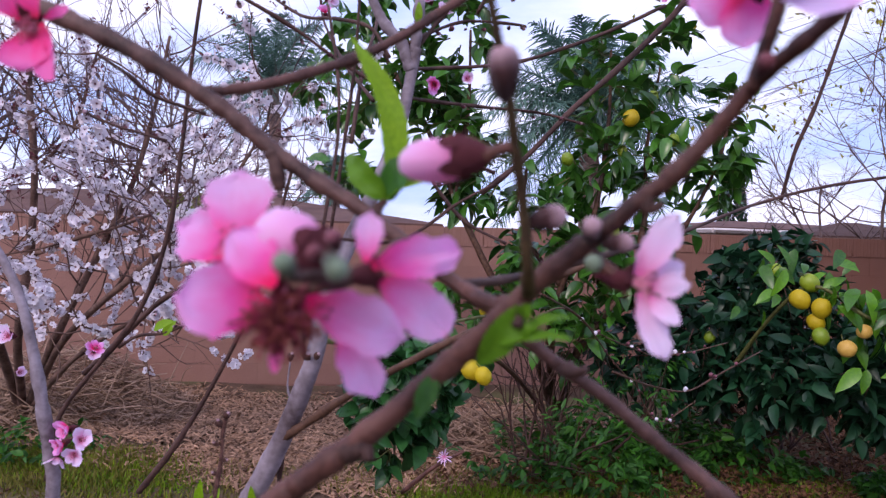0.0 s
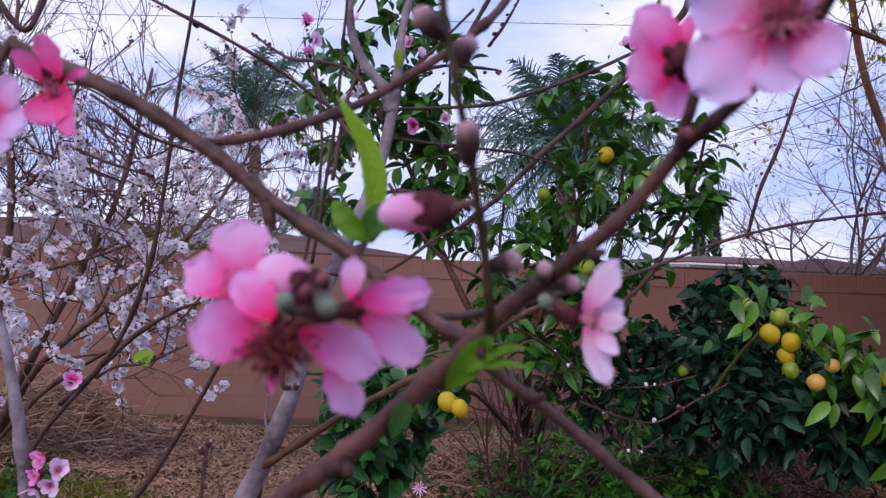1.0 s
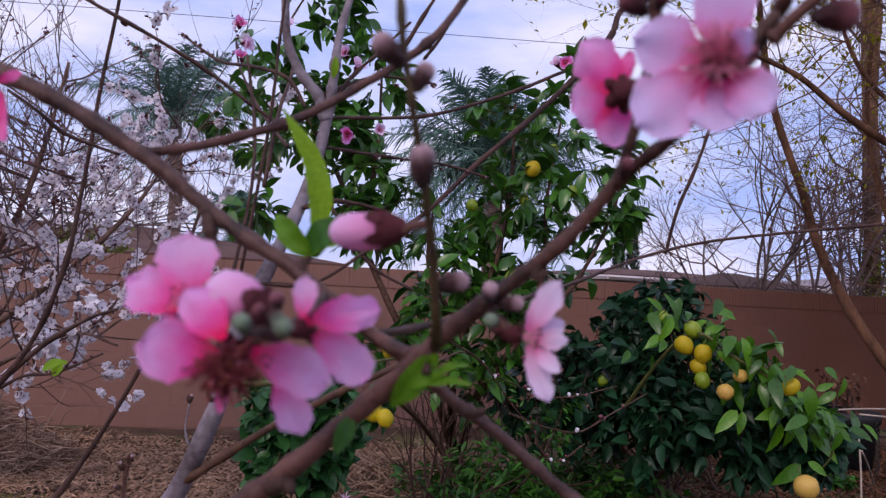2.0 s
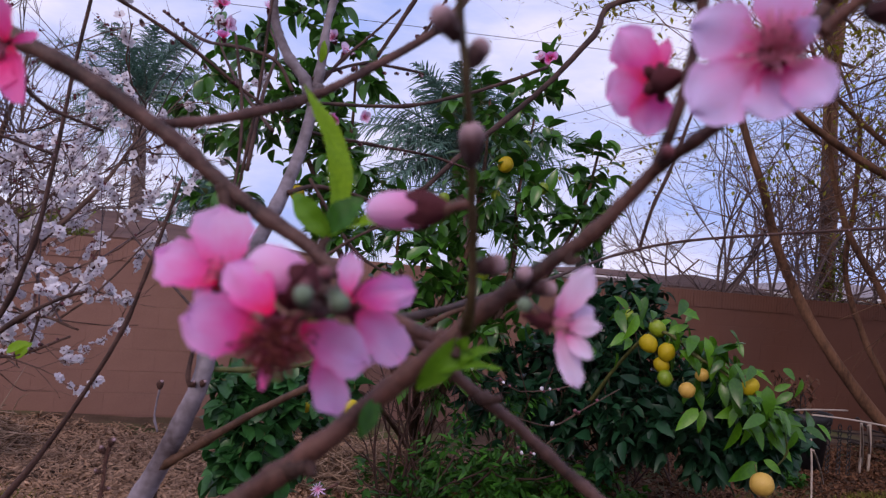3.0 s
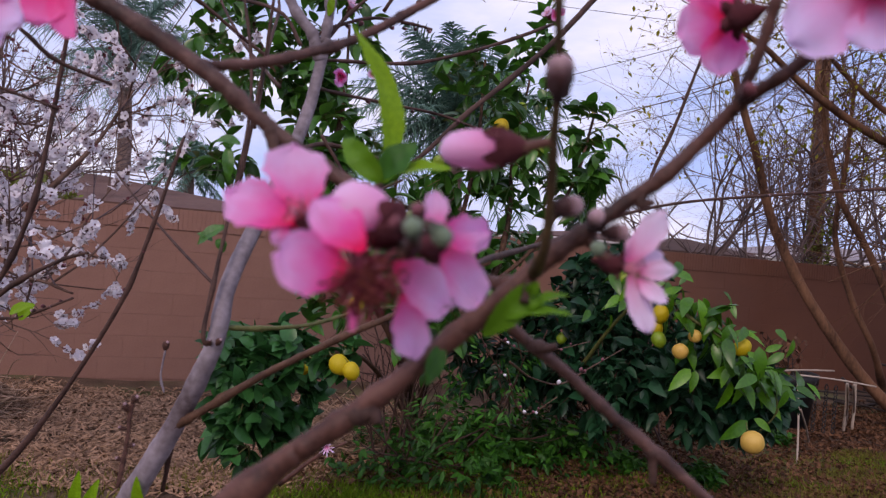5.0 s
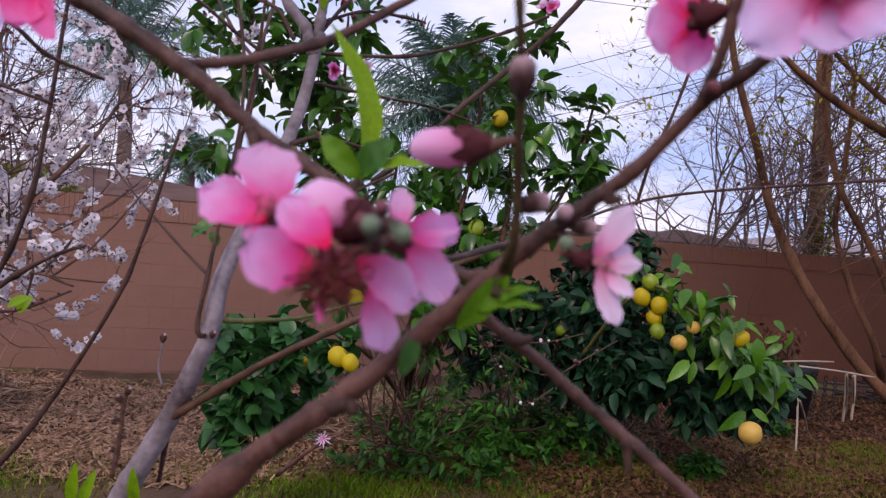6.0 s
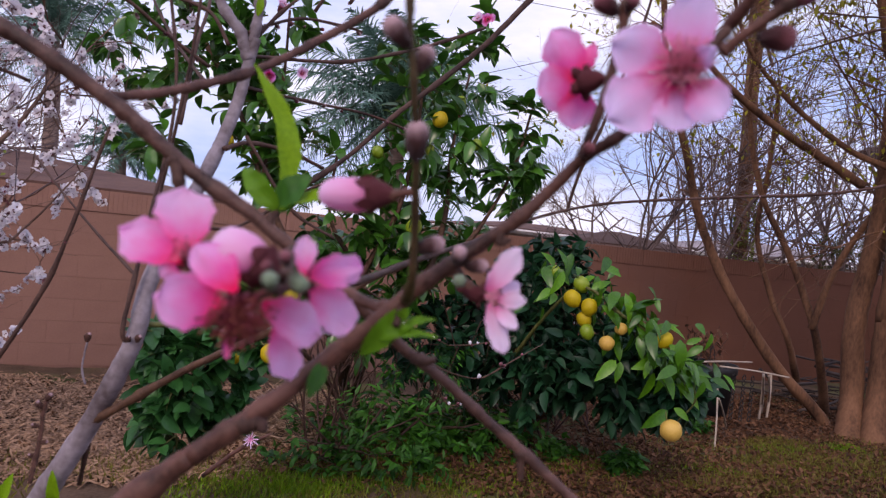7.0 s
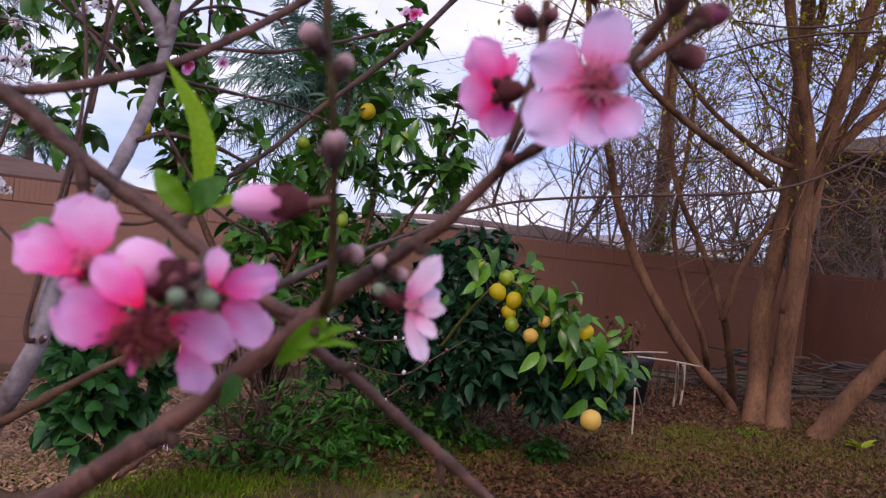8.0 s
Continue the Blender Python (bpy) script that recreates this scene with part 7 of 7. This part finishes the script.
petal_to(side, SOFT[3], (0.0698, 0.2160, 1.4231), (0.0789, 0.2123, 1.4003), 0.0109, (-0.3708, -0.8986, 0.2344))
petal_to(side, SOFT[1], (0.0725, 0.2139, 1.4224), (0.0803, 0.2030, 1.4129), 0.0077, (-0.3843, -0.8973, 0.2174))
petal_to(side, SOFT[0], (0.0726, 0.2185, 1.4262), (0.0869, 0.2200, 1.4328), 0.0098, (-0.3840, -0.9056, 0.1800))
# leaves
BASE = np.array((-0.0283, 0.2915, 1.4585))
leaf(BASE, (-0.0486, 0.3000, 1.5370), 0.0130, (0.2885, -0.9328, 0.2162), 0.06, label="long fresh green toothed leaf", bend=0.12)
leaf(BASE, (-0.0485, 0.3040, 1.4800), 0.0135, (-0.7732, -0.5699, 0.2783), 0.16, material=LEAF_MID, bend=0.06)
leaf(BASE, (-0.0135, 0.2830, 1.4790), 0.0170, (-0.1953, -0.8318, 0.5196), 0.10, material=LEAF_SHRUB)
leaf(BASE, (0.0015, 0.2700, 1.4660), 0.0125, (-0.1562, -0.5889, 0.8079), 0.08, bend=-0.05)
leaf((0.0300, 0.2250, 1.4165), (0.0135, 0.2330, 1.3925), 0.0120, (0.25, -0.90, 0.34), 0.10, material=LEAF_MID)
leaf((0.0205, 0.2260, 1.4010), (0.0470, 0.2180, 1.4050), 0.0066, (-0.2314, -0.4765, 0.8482), 0.10, material=LEAF_MID)
leaf((0.0288, 0.2222, 1.4058), (0.0470, 0.2240, 1.4125), 0.0060, (-0.1295, -0.5035, 0.8542), 0.14, material=LEAF_MID)
leaf((0.0287, 0.2223, 1.4125), (0.0309, 0.2176, 1.4178), 0.0060, (0.0021, -0.9409, 0.3386), 0.10, material=LEAF_MID)
leaf((-0.0030, 0.2380, 1.3870), (-0.0095, 0.2330, 1.3705), 0.0085, (0.0602, -0.9674, 0.2460), 0.06, material=LEAF_SHRUB)
leaf((-0.5989, 1.4497, 1.2226), (-0.5709, 1.4458, 1.2548), 0.020, (0.2100, -0.8522, 0.4793), 0.08)
leaf((-0.5951, 1.3920, 1.2416), (-0.5508, 1.3824, 1.2617), 0.022, (-0.0132, -0.8048, 0.5933), 0.08)
for a, c, w in (((-0.1600, 0.850, 1.4343), (-0.1911, 0.850, 1.4089), 0.017), ((-0.1680, 0.845, 1.4180), (-0.1590, 0.845, 1.4020), 0.014), ((-0.1497, 0.850, 1.5385), (-0.1800, 0.850, 1.5391), 0.016), ((-0.1640, 0.850, 1.5340), (-0.1607, 0.850, 1.4897), 0.015), ((-0.1740, 0.850, 1.4150), (-0.1930, 0.850, 1.4230), 0.010)):
    leaf(a, c, w, (0.0083, -0.7373, 0.6485), 0.14, material=LEAF_LEMON)
leaf((-0.0520, 1.0150, 1.7653), (-0.0496, 1.0146, 1.8003), 0.012, (0.3200, -0.9105, 0.2620), 0.08)
for b, t in (((-0.3241, 0.9032, 1.0532), (-0.3152, 0.8813, 1.1154)), ((-0.2418, 0.8844, 1.0565), (-0.2442, 0.8651, 1.1148)), ((-0.3131, 0.9006, 1.0505), (-0.2954, 0.8971, 1.0998))):
    leaf(b, t, 0.015, (0.0779, -0.9674, 0.2411), 0.06)
# blossoms at the upper right
peach_branch([(0.0985, 0.1960, 1.4915), (0.1012, 0.1881, 1.5086), (0.1033, 0.1838, 1.5239), (0.1038, 0.1800, 1.5374), (0.1047, 0.1772, 1.5522), (0.1032, 0.1743, 1.5686)], 0.0024, 0.0020, BARK_RED, "twig", 9, 10, 5)
bud((0.0987, 0.1914, 1.4952), (0.25, -0.6, 0.7), 0.0075, BUD_RED_ME)
bud((0.1008, 0.1765, 1.5567), (-0.8712, 0.0161, 0.4907), 0.0115, BUD_RED_ME)
bud((0.1041, 0.1744, 1.5576), (0.0926, -0.7277, 0.6796), 0.0075, BUD_RED_ME)
behind = blossom((0.1022, 0.2085, 1.5330), (-0.2701, 0.9628, -0.0029), 0.0228, HOT, (), label="hot pink blossom seen from behind, with a dark calyx", up=(-0.0954, 0.0373, 0.9947), stamens=False)
petal_to(behind, HOT[0], (0.1030, 0.2102, 1.5340), (0.0871, 0.2141, 1.5574), 0.0223, (0.4161, 0.8533, 0.3141))
petal_to(behind, HOT[1], (0.1031, 0.2103, 1.5332), (0.0861, 0.2222, 1.5291), 0.0237, (0.4160, 0.8679, 0.2715))
petal_to(behind, HOT[2], (0.1033, 0.2104, 1.5324), (0.1060, 0.2167, 1.5121), 0.0192, (0.4464, 0.8606, 0.2453))
petal_to(behind, DEEP[0], (0.1052, 0.2093, 1.5376), (0.1067, 0.2084, 1.5543), 0.0073, (0.4460, 0.8386, 0.3129))
facing = blossom((0.1103, 0.1388, 1.5253), (-0.3396, -0.9404, -0.0178), 0.0240, PALE, (), label="pale pink open blossom facing the camera", up=(-0.0954, 0.0373, 0.9947))
petal_to(facing, PALE[0], (0.1100, 0.1377, 1.5298), (0.1102, 0.1336, 1.5545), 0.0213, (-0.5779, -0.7849, -0.2236))
petal_to(facing, PALE[1], (0.1060, 0.1409, 1.5280), (0.0859, 0.1499, 1.5367), 0.0212, (-0.5289, -0.8271, -0.1905))
petal_to(facing, PALE[2], (0.1067, 0.1408, 1.5223), (0.0882, 0.1521, 1.5048), 0.0240, (-0.5369, -0.8347, -0.1226))
petal_to(facing, PALE[3], (0.1105, 0.1389, 1.5200), (0.1109, 0.1390, 1.5023), 0.0190, (-0.5847, -0.8034, -0.1128))
petal_to(facing, PALE[0], (0.1132, 0.1368, 1.5213), (0.1220, 0.1252, 1.5070), 0.0185, (-0.6146, -0.7788, -0.1256))
petal_to(facing, PALE[1], (0.1125, 0.1355, 1.5274), (0.1113, 0.1192, 1.5299), 0.0091, (-0.6022, -0.7768, -0.1843))
for nm, me, rx, ry in (("stamen", STAMEN_FEW, 25, 10), ("stamen", STAMEN_FEW, -25, -15), ("stamen", STAMEN_FEW, -10, 30)):
    tuft = new(nm, me)
    tuft.parent = facing
    tuft.matrix_basis = pose(0, 0, 0, rx, ry, 70) @ Matrix.Diagonal((1.15, 1.15, 1.15, 1))
peach_branch([(0.1388, 0.1514, 1.5500), (0.1298, 0.1508, 1.5400), (0.1220, 0.1499, 1.5320)], 0.0026, 0.0022, BARK_TWIG, "stalk", 8, 6, 2)
peach_branch([(0.1355, 0.1491, 1.5395), (0.1403, 0.1425, 1.5463), (0.1489, 0.1349, 1.5553), (0.1589, 0.1268, 1.5660)], 0.0022, 0.0026, BARK_RED, "twig", 9, 8, 4)
bud((0.1444, 0.1392, 1.5453), (0.9241, -0.3822, -0.0017), 0.0135, BUD_RED_ME)
bud((0.1474, 0.1366, 1.5590), (0.8286, -0.4573, 0.3231), 0.0125, BUD_RED_ME, TIP_ME)
bud((0.1418, 0.1390, 1.5618), (0.2778, -0.2257, 0.9338), 0.0120, BUD_RED_ME)
blossom((0.1512, 0.2168, 1.6036), (-0.4144, -0.1703, 0.8940), 0.0200, PALE, (30, 26, 30, 26, 30), label="pale pink blossom above the branch", up=(0.3834, 0.9235, -0.0098))
# blossoms at the upper left
curled = blossom((-0.1765, 0.2567, 1.5248), (0.1689, -0.8319, -0.5286), 0.0165, HOT, (), label="deep pink blossom with curled petals and a dark centre", up=(-0.0440, -0.0338, 0.9985))
for base, tip, width, face, k in (((-0.1729, 0.2565, 1.5276), (-0.1738, 0.2498, 1.5472), 0.0175, (-0.3889, -0.9196, 0.0549), 0), ((-0.1707, 0.2565, 1.5261), (-0.1555, 0.2490, 1.4996), 0.0145, (-0.4924, -0.8688, 0.0524), 1), ((-0.1769, 0.2568, 1.5221), (-0.1754, 0.2514, 1.5023), 0.0200, (0.0647, -0.9726, 0.2235), 0),
                                  ((-0.1803, 0.2567, 1.5267), (-0.1921, 0.2506, 1.5365), 0.0100, (0.1712, -0.8358, 0.5216), 1), ((-0.1718, 0.2584, 1.5277), (-0.1617, 0.2620, 1.5319), 0.0070, (0.0599, -0.8632, 0.5013), 0)):
    petal_to(curled, DEEP[k], base, tip, width, face)
pale_left = blossom((-0.1903, 0.2367, 1.5060), (-0.2361, -0.9599, -0.1509), 0.0150, PALE, (), label="pale pink blossom beside a dark one", up=(-0.0440, -0.0338, 0.9985))
for base, tip, width, k in (((-0.1894, 0.2366, 1.5080), (-0.1761, 0.2308, 1.5206), 0.0150, 0), ((-0.1888, 0.2366, 1.5055), (-0.1726, 0.2315, 1.4982), 0.0165, 1), ((-0.1902, 0.2367, 1.5040), (-0.1843, 0.2322, 1.4865), 0.0165, 2), ((-0.1913, 0.2366, 1.5074), (-0.1986, 0.2343, 1.5219), 0.0165, 3), ((-0.1917, 0.2367, 1.5049), (-0.2076, 0.2353, 1.5003), 0.0165, 0)):
    petal_to(pale_left, PALE[k], base, tip, width, (0.0215, -0.9972, 0.0719))
peach_branch([(-0.2046, 0.2705, 1.5499), (-0.1913, 0.2625, 1.5396), (-0.1806, 0.2585, 1.5321)], 0.0026, 0.0022, BARK_TWIG, "stalk", 8, 6, 2)
peach_branch([(-0.2046, 0.2705, 1.5499), (-0.2059, 0.2612, 1.5316), (-0.2017, 0.2516, 1.5171)], 0.0022, 0.0020, BARK_TWIG, "stalk", 8, 6, 2)
# small blossoms on the farther twigs
SMALL = (
    ((-0.2646, 1.3862, 1.9691), (-0.0915, -0.6811, 0.7264), 0.019), ((-0.2507, 1.3870, 1.9293), (0.8535, -0.5207, 0.0199), 0.019), ((-0.1697, 1.3783, 1.9712), (0.0168, -0.9847, 0.1737), 0.019), ((-0.0257, 1.0685, 1.6904), (0.4134, -0.8340, -0.3654), 0.018),
    ((-0.0150, 1.1118, 1.8151), (0.2719, -0.6566, 0.7035), 0.018), ((0.0275, 1.1161, 1.7109), (0.0451, -0.8448, -0.5331), 0.014), ((0.4221, 1.3351, 1.9371), (-0.4915, -0.8658, 0.0937), 0.018), 
    ((-0.0359, 1.0627, 1.8213), (-0.0071, -0.9760, 0.2175), 0.019), ((0.4003, 1.3265, 1.9300), (-0.3914, -0.8898, -0.2346), 0.018), ((-0.6067, 1.0932, 1.1177), (-0.0141, -0.8416, 0.5399), 0.021), ((-0.5807, 1.0831, 1.1029), (0.5321, -0.8430, -0.0791), 0.020),
    ((-0.6182, 1.0827, 1.0735), (-0.1894, -0.8363, -0.5146), 0.019), ((-0.6043, 1.0730, 1.0987), (-0.4455, -0.8887, 0.1081), 0.021), ((-0.5857, 1.0729, 1.0830), (0.5161, -0.8103, -0.2778), 0.019), ((-0.7134, 1.1047, 1.2652), (-0.3465, -0.9099, 0.2283), 0.021), ((-0.7321, 1.4239, 1.1934), (0.4326, -0.7712, 0.4671), 0.021), ((-0.6906, 1.0941, 1.2073), (0.3752, -0.8848, 0.2762), 0.015),
    ((-0.7571, 1.4648, 1.1795), (0.3562, -0.8312, 0.4268), 0.020), ((-0.2442, 1.3112, 1.8762), (0.1536, -0.9108, 0.3831), 0.018), ((-0.3084, 1.6170, 2.0502), (-0.3732, -0.7770, 0.5069), 0.016),
)
for i, (at, d, r) in enumerate(SMALL):
    blossom(at, np.array(d) + rng.normal(size=3) * 0.35, r, SOFT if i % 3 else HOT, tuple(20 + 45 * rng.random(5)), spin=40 * i, sizes=tuple(0.75 + 0.4 * rng.random(5)))
# a withered blossom whose petals have shrunk to threads
withered = blossom((0.0087, 1.2407, 1.0442), (-0.4896, -0.7744, 0.4008), 0.010, SOFT, (), label="withered blossom with thread-like pale petals", stamens=False)
for k in range(12):
    a = k * 0.5236 + 0.2 * rng.random()
    ln = 0.010 + 0.009 * rng.random()
    root = np.array((0.0087, 1.2407, 1.0442))
    petal_to(withered, SOFT[k % 4], root, root + np.array((0.9541, -0.2815, 0.1021)) * ln * math.cos(a) + np.array((-0.0954, 0.0373, 0.9947)) * ln * math.sin(a) + np.array((-0.2839, -0.9588, 0.0088)) * 0.006, 0.0026, TO_CAM)
# buds and dry heads on the farther twigs
DOTS = (((-0.1552, 0.8170, 1.2901), (0.2886, -0.3949, 0.8722), 0.013), ((-0.1631, 0.8187, 1.2895), (-0.3300, -0.2543, 0.9091), 0.010), ((-0.2058, 0.6287, 1.2633), (0.3199, -0.2997, 0.8988), 0.011), ((-0.2088, 0.6294, 1.2558), (-0.6543, -0.0987, 0.7498), 0.011), ((-0.2094, 0.6245, 1.2401), (-0.9606, -0.0305, 0.2764), 0.008),
        ((-0.2064, 0.6240, 1.2249), (0.8181, -0.4115, 0.4016), 0.008), ((-0.2100, 0.6249, 1.2117), (-0.9606, -0.0305, 0.2764), 0.008), ((-0.3104, 1.3829, 1.1860), (0.0283, -0.0153, 0.9995), 0.022), ((-0.2948, 1.3093, 1.5944), (0.2430, -0.0608, 0.9681), 0.007), ((1.0749, 1.6084, 1.6362), (0.1745, -0.2808, 0.9438), 0.014), ((1.1386, 1.5896, 1.6431), (-0.4779, -0.0883, 0.8740), 0.012))
for at, d, r in DOTS:
    bud(at, d, r * 0.75, DRY_ME)
    bud(np.array(at) + np.array(d) * r * 0.45, np.array(d) + (0.5, -0.4, 0.1), r * 0.45, BUD_GREY_ME)
for t_pts in (((0.8698, 1.7387, 1.6943), (0.9634, 1.7073, 1.9484)), ((-0.5276, 1.3888, 1.8156), (-0.5504, 1.3985, 1.6127)), ((-0.3436, 1.3214, 1.4102), (-0.3873, 1.3371, 1.2806)), ((-0.4971, 1.4288, 1.2736), (-0.6052, 1.4500, 1.2283)), ((-0.2511, 1.1315, 1.8119), (-0.3399, 1.2357, 1.8859)), ((0.1752, 1.1882, 1.9903), (0.1072, 1.1995, 1.8706)),
              ((-0.0295, 1.0500, 1.7661), (0.1229, 1.1095, 1.7962)), ((-0.0278, 1.0485, 1.6581), (0.2463, 1.2281, 1.6601)), ((-0.3877, 0.8917, 1.8100), (-0.1100, 0.9561, 1.6643)), ((-0.4746, 0.8590, 1.5958), (-0.3672, 0.8718, 1.5611)), ((0.8736, 1.6154, 1.5928), (1.6192, 1.5001, 1.7076)), ((-0.7067, 1.4993, 1.2122), (-0.4885, 1.4740, 1.3630))):
    a, b = np.array(t_pts[0]), np.array(t_pts[1])
    for k in range(7):
        s = (k + 0.3 * rng.random()) / 6.5
        bud(a + (b - a) * s, unit(rng, 1)[0] * 0.7 + (b - a) / np.linalg.norm(b - a), 0.006 + 0.004 * rng.random(), BUD_RED_ME if k % 2 else BUD_GREY_ME)

PALE_BUD_ME = bud_meshes().mesh("bud", PETAL_WHITE)
for line in FINE_LINES:
    for k in range(5):
        i = int(len(line) * (0.45 + 0.54 * rng.random())) - 1
        bud(line[i], unit(rng, 1)[0] * 0.8 + (0, -0.2, 0.5), 0.006 + 0.004 * rng.random(), PALE_BUD_ME if k % 2 else BUD_RED_ME)

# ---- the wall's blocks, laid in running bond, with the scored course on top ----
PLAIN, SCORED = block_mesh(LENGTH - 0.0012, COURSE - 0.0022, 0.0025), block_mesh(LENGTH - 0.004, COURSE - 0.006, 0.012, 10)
block_rng = np.random.default_rng(99)


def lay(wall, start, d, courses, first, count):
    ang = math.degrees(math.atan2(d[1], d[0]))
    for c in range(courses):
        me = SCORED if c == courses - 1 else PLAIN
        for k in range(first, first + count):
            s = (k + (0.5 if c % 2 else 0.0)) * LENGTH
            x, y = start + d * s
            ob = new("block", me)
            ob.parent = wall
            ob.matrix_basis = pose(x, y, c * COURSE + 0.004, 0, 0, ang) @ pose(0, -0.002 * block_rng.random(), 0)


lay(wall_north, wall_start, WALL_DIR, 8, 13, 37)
